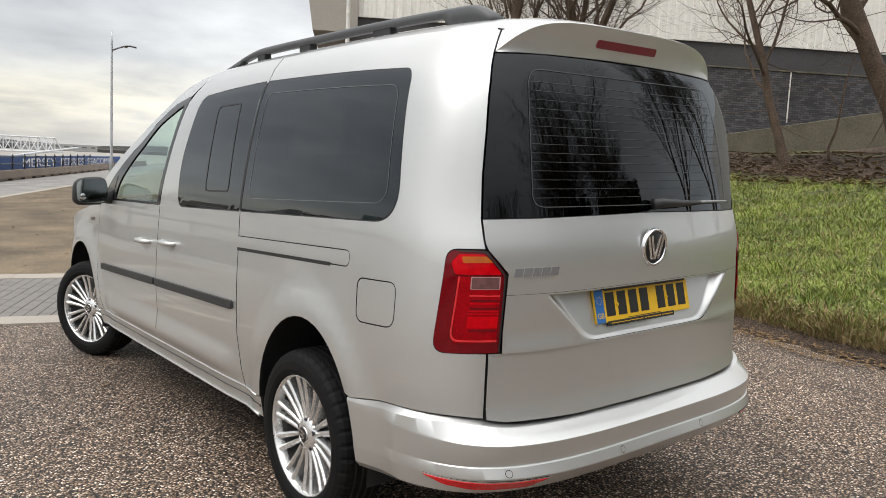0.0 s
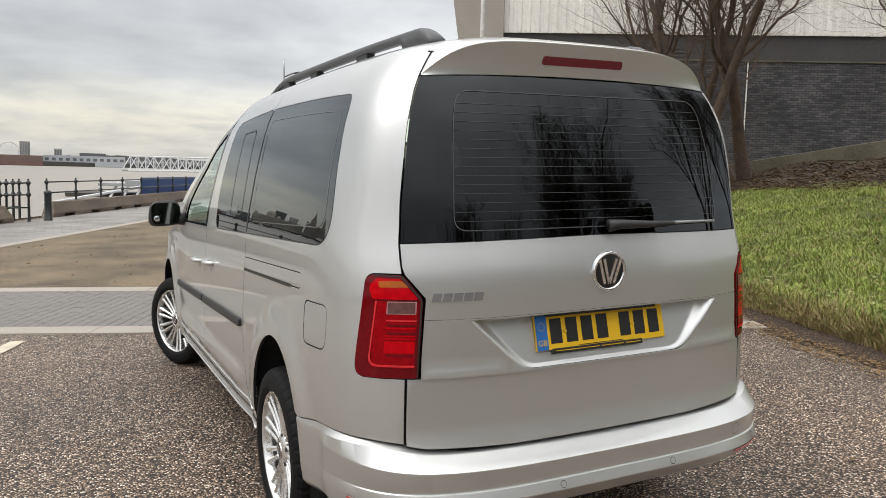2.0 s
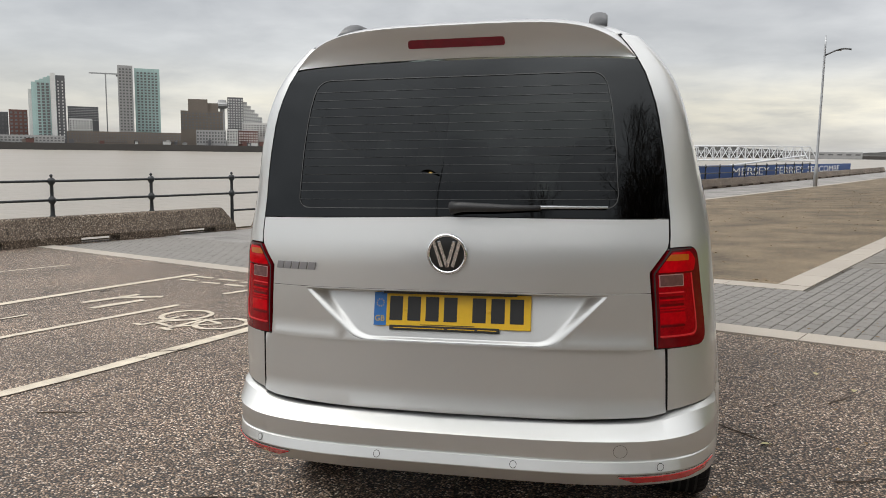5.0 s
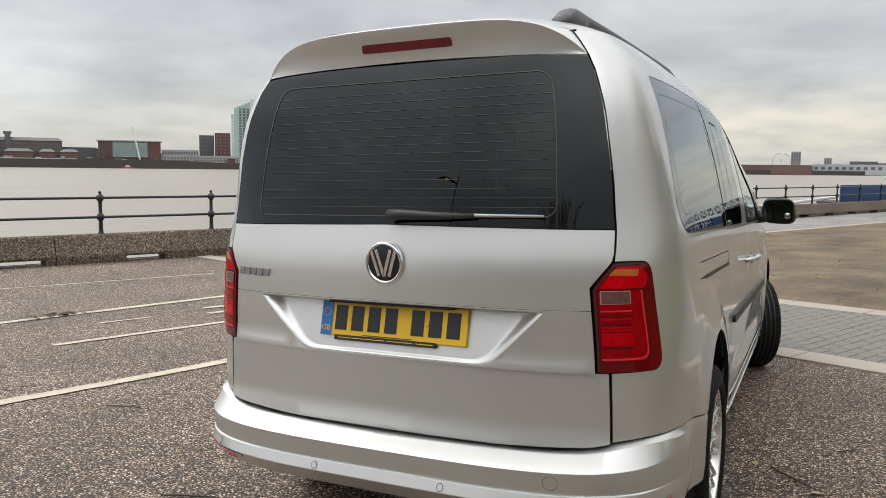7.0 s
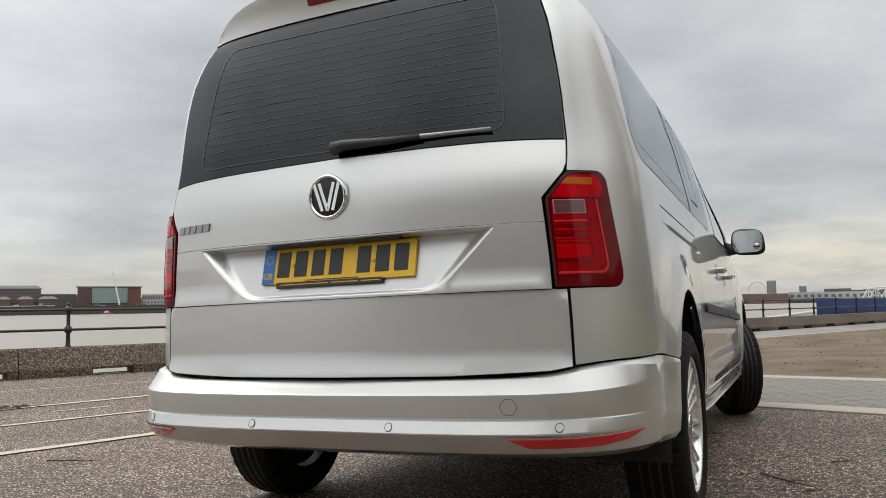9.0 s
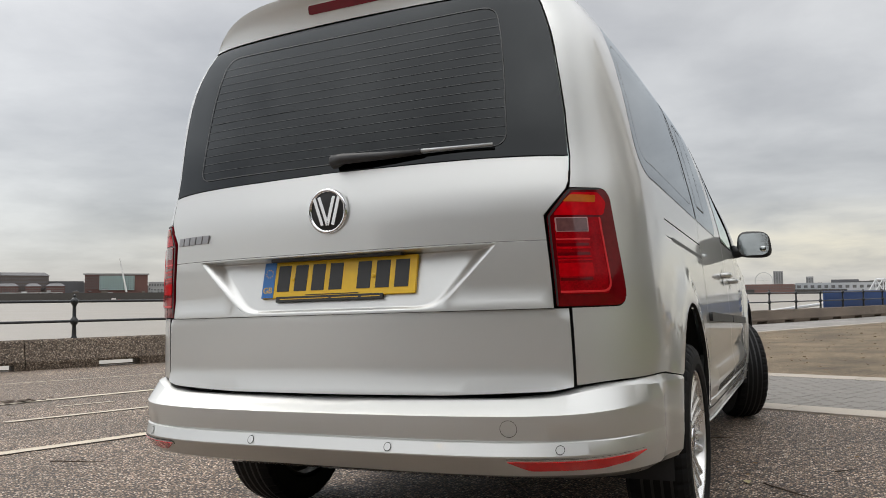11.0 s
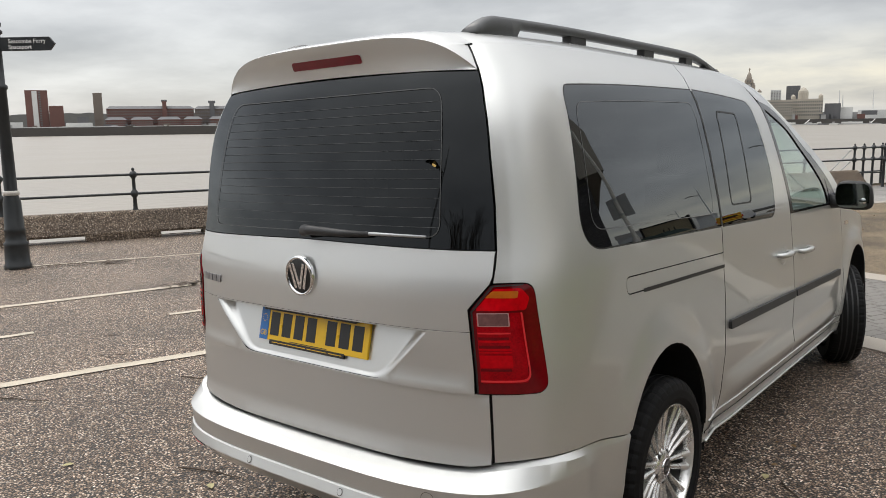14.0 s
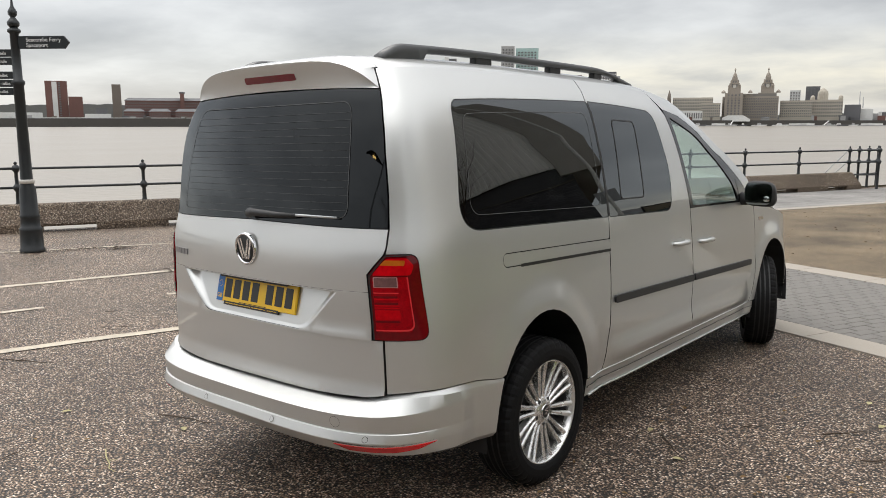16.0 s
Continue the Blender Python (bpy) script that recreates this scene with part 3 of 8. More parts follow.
RAILGREY = material("dark_grey_rail", (0.075, 0.077, 0.08), 0.42, vary=0.15, scale=5, fine=300, bump=0.15, depth=0.0006)
FRIT = material("black_gloss_trim", (0.008, 0.008, 0.009), 0.12, vary=0.2, bump=0)
RUBBER = material("tyre_rubber", (0.005, 0.005, 0.0054), 0.7, spec=0.2, vary=0.3, scale=8, fine=160, bump=0.3, depth=0.002)
ALLOY = material("silver_alloy", (0.78, 0.78, 0.77), 0.26, metal=0.8, vary=0.05, scale=4, bump=0.0, coat=0.5)
# silver barrel coloured darker, so that the gaps between spokes look shaded
BARREL = material("darkened_wheel_barrel", (0.085, 0.083, 0.08), 0.5, metal=0.5, vary=0.3, scale=20, bump=0)
CHROME = material("chrome", (0.78, 0.78, 0.79), 0.1, metal=1.0, vary=0.05, bump=0)
NAMEBAR = material("dull_chrome", (0.30, 0.30, 0.31), 0.3, metal=0.6, vary=0.1, bump=0)
# used too for the sheets added behind panel gaps to darken them
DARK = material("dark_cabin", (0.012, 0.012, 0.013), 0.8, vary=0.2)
SEAT = material("charcoal_seat_cloth", (0.04, 0.04, 0.043), 0.9, vary=0.25, fine=300)
LAMPRED = material("red_lamp_lens", (0.50, 0.0015, 0.006), 0.05, vary=0.3, scale=9, fine=60, bump=0.0, spec=0.10)
LAMPDEEP = material("deep_red_lamp_lens", (0.13, 0.0012, 0.004), 0.04, vary=0.25, scale=9, fine=60, bump=0.0, spec=0.30)
LAMPAMB = material("amber_lamp_lens", (0.42, 0.105, 0.010), 0.1, vary=0.2, bump=0.0, coat=0.15, spec=0.15)
LAMPMID = material("mid_red_lamp_lens", (0.28, 0.0015, 0.005), 0.06, vary=0.4, scale=25, fine=200, bump=0.08, depth=0.0006, spec=0.12)
LAMPPINK = material("pale_red_light_guide", (0.62, 0.03, 0.035), 0.12, vary=0.1, bump=0.0, coat=0.15, spec=0.15)
LAMPCLR = material("clear_lamp_lens", (0.36, 0.32, 0.31), 0.12, vary=0.15, scale=40, bump=0.0, coat=1.0)
TAILCLR = material("smoky_clear_lamp_lens", (0.13, 0.055, 0.055), 0.12, vary=0.3, scale=40, bump=0.0, coat=0.5)
TAILFRM = material("pale_pink_lamp_rim", (0.42, 0.20, 0.20), 0.15, vary=0.15, scale=40, bump=0.0, coat=0.5)
BRAKE = material("dark_red_brake_lens", (0.15, 0.004, 0.014), 0.2, vary=0.15, scale=20, bump=0, coat=0.4)
REFLEX = material("red_reflector", (0.6, 0.006, 0.010), 0.15, vary=0.2, scale=60, fine=400, bump=0.2, depth=0.0006, coat=1.0)
YELLOW = material("yellow_plate", (0.72, 0.44, 0.012), 0.4, vary=0.05, scale=3, bump=0)
BLUE = material("blue_plate_band", (0.02, 0.14, 0.42), 0.4, vary=0.05, bump=0)
BLACK = material("black_print", (0.012, 0.012, 0.012), 0.45, vary=0.1, bump=0)
MIRROR = material("mirror_glass", (0.55, 0.58, 0.57), 0.02, metal=1.0, vary=0.0, bump=0)
FRITLINE = material("faint_glass_line", (0.10, 0.104, 0.105), 0.2, vary=0.1, bump=0)
HEATER = material("heater_wire", (0.060, 0.062, 0.062), 0.5, vary=0.1, bump=0)


def spline(pts):
    xs, ys = np.array([p[0] for p in pts], float), np.array([p[1] for p in pts], float)
    sl = np.gradient(ys, xs)

    def at(x):
        i = int(np.clip(np.searchsorted(xs, x) - 1, 0, len(xs) - 2))
        h = xs[i + 1] - xs[i]
        t = (x - xs[i]) / h
        if t < 0:
            return float(ys[0] + sl[0] * (x - xs[0]))
        if t > 1:
            return float(ys[-1] + sl[-1] * (x - xs[-1]))
        return float((2 * t**3 - 3 * t**2 + 1) * ys[i] + (t**3 - 2 * t**2 + t) * h * sl[i] + (3 * t**2 - 2 * t**3) * ys[i + 1] + (t**3 - t**2) * h * sl[i + 1])

    return at


# half width and depth of the tail by height
HALF = spline([(0.20, 0.829), (0.30, 0.846), (0.42, 0.862), (0.55, 0.869), (0.70, 0.868), (0.85, 0.861), (0.95, 0.852), (1.03, 0.845), (1.12, 0.836), (1.30, 0.801), (1.45, 0.765), (1.58, 0.726), (1.64, 0.701), (1.68, 0.677), (1.74, 0.631), (1.775, 0.597), (1.80, 0.568)])
TAIL = spline([(0.20, 0.60), (0.40, 0.618), (0.545, 0.628), (0.77, 0.632), (0.95, 0.637), (1.06, 0.635), (1.17, 0.612), (1.30, 0.587), (1.45, 0.552), (1.60, 0.512), (1.68, 0.486), (1.775, 0.443)])
DROP = spline([(-0.85, -0.03), (-0.6, -0.018), (-0.2, -0.004), (0.6, 0.0), (1.1, -0.004), (1.45, -0.02), (1.75, -0.06), (2.1, -0.14), (3.0, -0.14)])
YC, PW = -0.25, 3.85
YF, BF, PF = 3.15, 0.72, 2.5


def arc_table(a, b, p, n=400):
    t = np.linspace(0, math.pi / 2, n)
    fx, fy = np.sin(t) ** (2 / p), np.cos(t) ** (2 / p)
    c = np.concatenate([[0], np.cumsum(np.hypot(np.diff(fx * a), np.diff(fy * b)))])
    return c, fx, fy


RC_, RFX, RFY = arc_table(0.885, 0.63, PW)
FC_, FFX, FFY = arc_table(0.86, BF, PF)
LC = float(RC_[-1])


def cy(y):
    """The way round the body, from the middle of the tail, to a place on its side."""
    return LC + (y - YC)


def cx(f):
    """The same for a place on the tail, by its part of the half width."""
    return float(np.interp(f, RFX, RC_))


CF = cy(YF)
CEND = CF + float(FC_[-1])


def smooth01(a, b, x):
    t = min(max((x - a) / (b - a), 0), 1)
    return t * t * (3 - 2 * t)


def skin(c, z, off=0.0):
    """A place on the van's outside."""
    sg, k = (1, c) if c >= 0 else (-1, -c)
    a = HALF(z)
    if k < LC:
        fx, fy = np.interp(k, RC_, RFX), np.interp(k, RC_, RFY)
        # the corner is squarer towards the roof
        sq = 1 + (float((fx**6.2 + fy**6.2) ** (-1 / 6.2)) - 1) * smooth01(1.15, 1.62, z)
        x, y = a * fx * sq, YC - TAIL(z) * fy * sq
    elif k < CF:
        y = YC + (k - LC)
        x = a * (1 - 0.018 * smooth01(2.2, 3.15, y))
    else:
        q = float(FC_[-1]) - (k - CF)
        fx, fy = np.interp(q, FC_, FFX), np.interp(q, FC_, FFY)
        x, y = a * 0.982 * fx, YF + (BF + 0.03 * math.sin(z * 6)) * fy
    for yw in (-0.02, 3.0):
        r = math.hypot((y - yw) / 0.86, z - 0.318)
        x += 0.02 * smooth01(0.60, 0.455, r) * (1 if abs(x) > 0.6 else 0)
    # the doors flare out again above the sill
    x += (0.020 * smooth01(0.535, 0.445, z) - 0.012 * smooth01(0.43, 0.385, z)) * smooth01(0.45, 0.75, y) * smooth01(2.60, 2.35, y)
    zz = z + DROP(y) * smooth01(1.1, 1.75, z)
    return Vector((sg * x, y, zz))


def skin_normal(c, z):
    e = 0.004
    dc, dz = skin(c + e, z) - skin(c - e, z), skin(c, z + e) - skin(c, z - e)
    return dc.cross(dz).normalized()


def on_skin(c, z, off):
    return skin(c, z) + skin_normal(c, z) * off


def tail_normal(c, z):
    """The tail's even sideways curve, by which its glass and sheet mirror."""
    n0 = skin_normal(0.0, z)
    a = skin(c, z).x / 2.6
    k = -n0.y
    return Vector((k * math.sin(a), -k * math.cos(a), n0.z))


def side_normal(c, z):
    """The side windows' nearly flat panes."""
    return (skin_normal(max(c, Y(0.3)), z) * 0.8 + skin_normal(c, z) * 0.2).normalized()


def rounded(pts, radius=0.03, seg=5):
    """Rounds the corners of an outline of (c, z) or (c, z, radius)."""
    out = []
    n = len(pts)
    for i in range(n):
        p, q, r = Vector(pts[i - 1][:2]), Vector(pts[i][:2]), Vector(pts[(i + 1) % n][:2])
        rad = pts[i][2] if len(pts[i]) > 2 else radius
        a, b = (p - q), (r - q)
        k = min(rad, a.length * 0.45, b.length * 0.45)
        if k < 1e-4:
            out.append(tuple(q))
            continue
        a, b = q + a.normalized() * k, q + b.normalized() * k
        for j in range(seg + 1):
            t = j / seg
            out.append(tuple(a * (1 - t) ** 2 + q * 2 * t * (1 - t) + b * t * t))
    return out


def finer(poly, step):
    out = []
    n = len(poly)
    for i in range(n):
        a, b = Vector(poly[i]), Vector(poly[(i + 1) % n])
        k = max(1, int((b - a).length / step))
        out += [tuple(a.lerp(b, j / k)) for j in range(k)]
    return out


def inside(p, poly):
    x, y = p
    hit = False
    n = len(poly)
    for i in range(n):
        x0, y0 = poly[i]
        x1, y1 = poly[(i + 1) % n]
        if (y0 > y) != (y1 > y) and x < (x1 - x0) * (y - y0) / (y1 - y0) + x0:
            hit = not hit
    return hit


def panel(name, outer, mat, parent, holes=(), off=0.0, rim=0.012, step=0.045, mirror=False, label="", place=None, normal=None, bulge=None, dark_edge=True):
    """A sheet cut to an outline on the van's skin, with turned-in edges."""
    place, normal = place or skin, normal or skin_normal
    outer = finer(outer, step)
    holes = [finer(h, step) for h in holes]
    loops = [outer, *holes]
    pts = [Vector(p) for lp in loops for p in lp]
    edges, k0 = [], 0
    for lp in loops:
        edges += [(k0 + i, k0 + (i + 1) % len(lp)) for i in range(len(lp))]
        k0 += len(lp)
    xs, ys = [p[0] for p in outer], [p[1] for p in outer]
    nb = len(pts)
    bound = np.array([(p.x, p.y) for p in pts])
    x = min(xs) + step / 2
    while x < max(xs):
        y = min(ys) + step / 2
        while y < max(ys):
            if inside((x, y), outer) and not any(inside((x, y), h) for h in holes) and np.min(np.hypot(bound[:, 0] - x, bound[:, 1] - y)) > step * 0.45:
                pts.append(Vector((x, y)))
            y += step
        x += step
    v2, _, f2, *_ = delaunay_2d_cdt(pts, edges, [], 0, 1e-6)
    tris = []
    for f in f2:
        c = (v2[f[0]] + v2[f[1]] + v2[f[2]]) / 3
        if inside(c, outer) and not any(inside(c, h) for h in holes):
            a, b = v2[f[1]] - v2[f[0]], v2[f[2]] - v2[f[0]]
            tris.append(tuple(f) if a.x * b.y - a.y * b.x > 0 else tuple(reversed(f)))
    sgs = (1, -1) if mirror else (1,)
    made = []
    for sg in sgs:
        verts, norms = [], []
        for p in v2:
            nn = normal(p.x, p.y)
            q = place(p.x, p.y) + nn * (off + (bulge(p.x, p.y) if bulge else 0))
            if bulge:
                # the swelling tilts the surface
                e = 0.003
                g1 = (bulge(p.x + e, p.y) - bulge(p.x - e, p.y)) / (2 * e)
                g2 = (bulge(p.x, p.y + e) - bulge(p.x, p.y - e)) / (2 * e)
                tc_ = (place(p.x + e, p.y) - place(p.x - e, p.y)).normalized()
                tz_ = (place(p.x, p.y + e) - place(p.x, p.y - e)).normalized()
                nn = (nn - tc_ * g1 - tz_ * g2).normalized()
            verts.append(Vector((sg * q.x, q.y, q.z)))
            norms.append(Vector((sg * nn.x, nn.y, nn.z)))
        fs = [f if sg == 1 else tuple(reversed(f)) for f in tris]
        count = {}
        for f in fs:
            for i in range(3):
                e = (f[i], f[(i + 1) % 3])
                count[e] = count.get(e, 0) + 1
        brd = [e for e in count if (e[1], e[0]) not in count]
        lower, mid_, out_ = {}, {}, {}
        rims, chams = [], []
        if rim:
            for e in brd:
                d = (verts[e[1]] - verts[e[0]]).cross(norms[e[0]]).normalized()
                for i in e:
                    out_[i] = out_.get(i, Vector()) + d
            ch = 0.0008 if rim > 0.007 else 0.0006
            for i, d in out_.items():
                mid_[i] = len(verts)
                verts.append(verts[i] + d.normalized() * ch - norms[i] * ch)
                norms.append((norms[i] + d.normalized() * 0.5).normalized())
            for i in out_:
                lower[i] = len(verts)
                verts.append(verts[mid_[i]] - norms[i] * rim)
                norms.append(norms[mid_[i]])
            chams = [(e[1], e[0], mid_[e[0]], mid_[e[1]]) for e in brd]
            rims = [(mid_[e[1]], mid_[e[0]], lower[e[0]], lower[e[1]]) for e in brd]
        fs = fs + chams
        me = bpy.data.meshes.new(name)
        me.from_pydata([tuple(v) for v in verts], [], fs + rims)
        me.update()
        me.materials.append(mat)
        if mat is PAINT and rims and dark_edge:
            # the turned-in silver edges are coloured dark for the shade in the gap
            me.materials.append(GAPSHADE)
            me.polygons.foreach_set("material_index", [0] * len(fs) + [1] * len(rims))
        me.polygons.foreach_set("use_smooth", [True] * len(fs) + [False] * len(rims))
        cn = []
        for pl in me.polygons:
            for vi in pl.vertices:
                cn.append(tuple(norms[vi]) if pl.index < len(fs) else tuple(pl.normal))
        me.normals_split_custom_set(cn)
        ob = new(name, me)
        ob.parent = parent
        if label:
            ob["label"] = label
        made.append(ob)
    return made


ROLL, PITCH = math.atan(0.0274), math.atan(-0.0135)
VANM = Matrix.Translation((0.032, 0, 0.0)) @ Matrix.Rotation(-ROLL, 4, "Y") @ Matrix.Rotation(PITCH, 4, "X")
van = thing("van", "silver long-bodied passenger van with dark tinted rear windows parked on asphalt", "van", VANM)
Y = cy
GAP = 0.0043


def arch(yc_, hw=0.365, hh=0.455, zc=0.318, z0=0.385, n=20):
    """The wheel opening from its rear foot, over the top, to its front foot."""
    out = []
    a0 = math.asin((z0 - zc) / hh)
    for i in range(n + 1):
        t = math.pi - a0 - (math.pi - 2 * a0) * i / n
        out.append((Y(yc_ + hw * math.cos(t)), zc + hh * math.sin(t)))
    return out


# outlines on the right-hand side
def gate_edge(z):
    return float(np.interp(z, [0.5, 0.77, 1.07, 1.17, 1.30, 1.45, 1.6, 1.70, 1.775], [0.788, 0.784, 0.813, 0.824, 0.824, 0.812, 0.806, 0.812, 0.812]))


LAMP = [(0.748, 0.770, 0.006), (0.746, 1.005, 0.012), (0.812, 1.076, 0.010), (0.9125, 1.078, 0.036), (0.927, 0.770, 0.042)]
QWIN = rounded([(Y(-0.535), 1.150, 0.12), (Y(0.578), 1.118, 0.004), (Y(0.612), 1.662, 0.004), (Y(-0.485), 1.645, 0.05)], seg=8)
SWIN = rounded([(Y(0.600), 1.117, 0.004), (Y(1.300), 1.098, 0.06), (Y(1.352), 1.30, 0.3), (Y(1.30), 1.64, 0.07), (Y(0.634), 1.663, 0.004)], seg=8)
RAILP = rounded([(Y(-0.288), 0.985, 0.03), (Y(0.590), 0.958, 0.002), (Y(0.594), 1.008, 0.002), (Y(-0.288), 1.034, 0.03)], seg=4)
FUEL = rounded([(Y(-0.548), 0.822, 0.035), (Y(-0.360), 0.815, 0.035), (Y(-0.352), 0.952, 0.03), (Y(-0.545), 0.958, 0.03)], seg=5)


def grow(poly, k):
    """Moves an outline outwards."""
    out = []
    n = len(poly)
    area = sum(poly[i][0] * poly[(i + 1) % n][1] - poly[(i + 1) % n][0] * poly[i][1] for i in range(n))
    sg = 1 if area > 0 else -1
    for i in range(n):
        a, b = Vector(poly[i - 1]), Vector(poly[(i + 1) % n])
        t = b - a
        if t.length < 1e-9:
            out.append(poly[i])
            continue
        t.normalize()
        out.append((poly[i][0] + sg * t.y * k, poly[i][1] - sg * t.x * k))
    return out


lampo = [(cx(f), z, r_) for f, z, r_ in LAMP]
lamp_out = rounded(lampo, 0.012, 4)
SEAM1 = [(0.655, 1.775), (0.640, 1.72), (0.615, 1.666), (0.588, 1.12), (0.578, 0.97), (0.560, 0.60), (0.512, 0.42), (0.500, 0.388)]
SEAM2 = [(1.405, 1.775), (1.43, 1.74), (1.488, 1.64), (1.535, 1.36), (1.558, 1.09), (1.562, 0.675), (1.535, 0.45), (1.515, 0.388)]
quarter = [(cx(gate_edge(0.57)) + GAP, 0.567), (cx(0.786) + GAP, 0.764)]
quarter += rounded([(cx(0.80), 0.764, 0), (cx(0.9295), 0.7655, 0.044), (cx(0.9150), 1.0825, 0.038), (cx(0.812) + GAP, 1.082, 0)], seg=6)
quarter += [(cx(gate_edge(z)) + GAP, z) for z in (1.12, 1.17, 1.3, 1.45, 1.6, 1.7, 1.775)]
quarter += [(Y(y) - GAP, z) for y, z in SEAM1]
quarter += [(Y(0.34), 0.388)] + list(reversed(arch(-0.03, z0=0.388)))
# behind the wheel the panel ends on the bumper's upper edge
cut = []
for p in quarter:
    if p[0] < Y(-0.3) and p[0] > Y(-0.45) and p[1] < 0.556:
        continue
    cut.append(p)
quarter = cut + [(Y(-0.362), 0.560), (Y(-0.50), 0.580), (cx(0.985), 0.582), (cx(0.9), 0.5775), (cx(0.84), 0.5725)]
hole_q = grow(QWIN, 0.006)
panel("quarter_panel", quarter, PAINT, van, [hole_q, grow(RAILP, 0.0055)])
panel("quarter_panel", quarter, PAINT, van, [hole_q, grow(RAILP, 0.0055), grow(FUEL, 0.0058)])
obs = [o for o in van.children if o.name.startswith("quarter_panel")]


def flip(ob):
    """Turns a right-hand part into its left-hand counterpart."""
    me = ob.data
    nl = [(-l.vector.x, l.vector.y, l.vector.z) for l in me.corner_normals]
    sizes = [(p.loop_start, p.loop_total) for p in me.polygons]
    fs = [tuple(reversed(p.vertices)) for p in me.polygons]
    sm = [p.use_smooth for p in me.polygons]
    me2 = bpy.data.meshes.new(me.name)
    me2.from_pydata([(-v.co.x, v.co.y, v.co.z) for v in me.vertices], [], fs)
    me2.update()
    for mt in me.materials:
        me2.materials.append(mt)
    me2.polygons.foreach_set("use_smooth", sm)
    me2.polygons.foreach_set("material_index", [p.material_index for p in me.polygons])
    cn = []
    for st, k in sizes:
        cn += list(reversed(nl[st:st + k]))
    me2.normals_split_custom_set(cn)
    ob.data = me2


flip(obs[1])
for o in panel("fuel_flap", FUEL, PAINT, van, off=-0.001, rim=0.01, label="silver fuel filler flap"):
    flip(o)
QLINE = rounded([(Y(-0.475), 1.202, 0.07), (Y(0.527), 1.170, 0.05), (Y(0.558), 1.610, 0.05), (Y(-0.432), 1.594, 0.06)], seg=8)
panel("window_frit_line", QLINE, FRITLINE, van, [grow(QLINE, -0.0025)], off=0.0012, rim=0.0, mirror=True)
RAILSLOT = [(Y(-0.175), 0.972), (Y(0.585), 0.951), (Y(0.585), 0.964), (Y(-0.175), 0.985)]
panel("slider_rail_cover", RAILP, PAINT, van, off=-0.001, rim=0.01, mirror=True)
panel("slider_slot", RAILSLOT, BLACK, van, off=0.001, rim=0.0, mirror=True)
panel("window_seal", grow(QWIN, 0.0062), BLACK, van, [grow(QWIN, -0.003)], off=-0.0015, rim=0.0, mirror=True)
panel("quarter_window", QWIN, SIDEGLASS, van, off=0.0, rim=0.006, normal=side_normal, mirror=True, label="dark tinted quarter window")
sdoor = [(Y(y) + GAP, z) for y, z in SEAM1]
sdoor = list(reversed(sdoor)) + [(Y(1.0), 1.775)] + [(Y(y) - GAP, z) for y, z in SEAM2]
panel("sliding_door", sdoor, PAINT, van, [grow(SWIN, 0.006)], mirror=True)
# sheets added inside the skin that keep light out, so the gaps look dark
GAP_BACK = [(cx(0.93), 0.56), (Y(-0.45), 0.56), (Y(-0.40), 0.80), (Y(0.33), 0.80), (Y(0.42), 0.30), (Y(2.55), 0.30), (Y(2.64), 1.08), (Y(1.50), 1.085), (Y(-0.48), 1.10), (cx(0.96), 1.10)]
panel("door_lining", GAP_BACK, DARK, van, off=-0.016, rim=0.0, step=0.08, mirror=True)
PILLAR_GAP_BACK = [(Y(0.54), 1.08), (Y(0.66), 1.08), (Y(0.72), 1.77), (Y(0.58), 1.77)]
panel("pillar_lining", PILLAR_GAP_BACK, DARK, van, off=-0.016, rim=0.0, step=0.08, mirror=True)
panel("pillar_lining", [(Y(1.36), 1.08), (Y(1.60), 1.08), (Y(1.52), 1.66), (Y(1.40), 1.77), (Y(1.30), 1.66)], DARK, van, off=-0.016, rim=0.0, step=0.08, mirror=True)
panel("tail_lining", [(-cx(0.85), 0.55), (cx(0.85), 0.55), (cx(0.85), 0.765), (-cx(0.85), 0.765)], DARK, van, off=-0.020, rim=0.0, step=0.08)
panel("sliding_door_window", SWIN, SIDEGLASS, van, off=0.0, rim=0.006, mirror=True, label="dark tinted sliding door window")
panel("seam_strip", [(Y(0.580), 1.122), (Y(0.597), 1.121), (Y(0.6265), 1.659), (Y(0.612), 1.659)], BLACK, van, off=0.0012, rim=0.0, mirror=True)
panel("window_frit", QWIN, FRIT, van, [grow(QWIN, -0.051)], off=-0.007, rim=0.0, mirror=True, label="black printed border of the quarter window")
VENT = rounded([(Y(0.735), 1.19, 0.03), (Y(0.99), 1.185, 0.03), (Y(1.04), 1.575, 0.03), (Y(0.80), 1.58, 0.03)], seg=5)
panel("window_seal", grow(SWIN, 0.0062), BLACK, van, [grow(SWIN, -0.003)], off=-0.0015, rim=0.0, mirror=True)
panel("window_frit", SWIN, FRIT, van, [VENT], off=-0.007, rim=0.0, mirror=True, label="black printed border of the sliding door window")
panel("vent_seal", grow(VENT, 0.003), BLACK, van, [grow(VENT, -0.004)], off=0.0015, rim=0.0, mirror=True)
# front door: panel to the waist, then a black window surround with its pane
DGLASS = rounded([(Y(1.60), 1.100, 0.01), (Y(2.33), 1.085, 0.02), (Y(2.27), 1.21, 0.1), (Y(2.10), 1.42, 0.1), (Y(1.90), 1.565, 0.08), (Y(1.535), 1.635, 0.02)], seg=5)
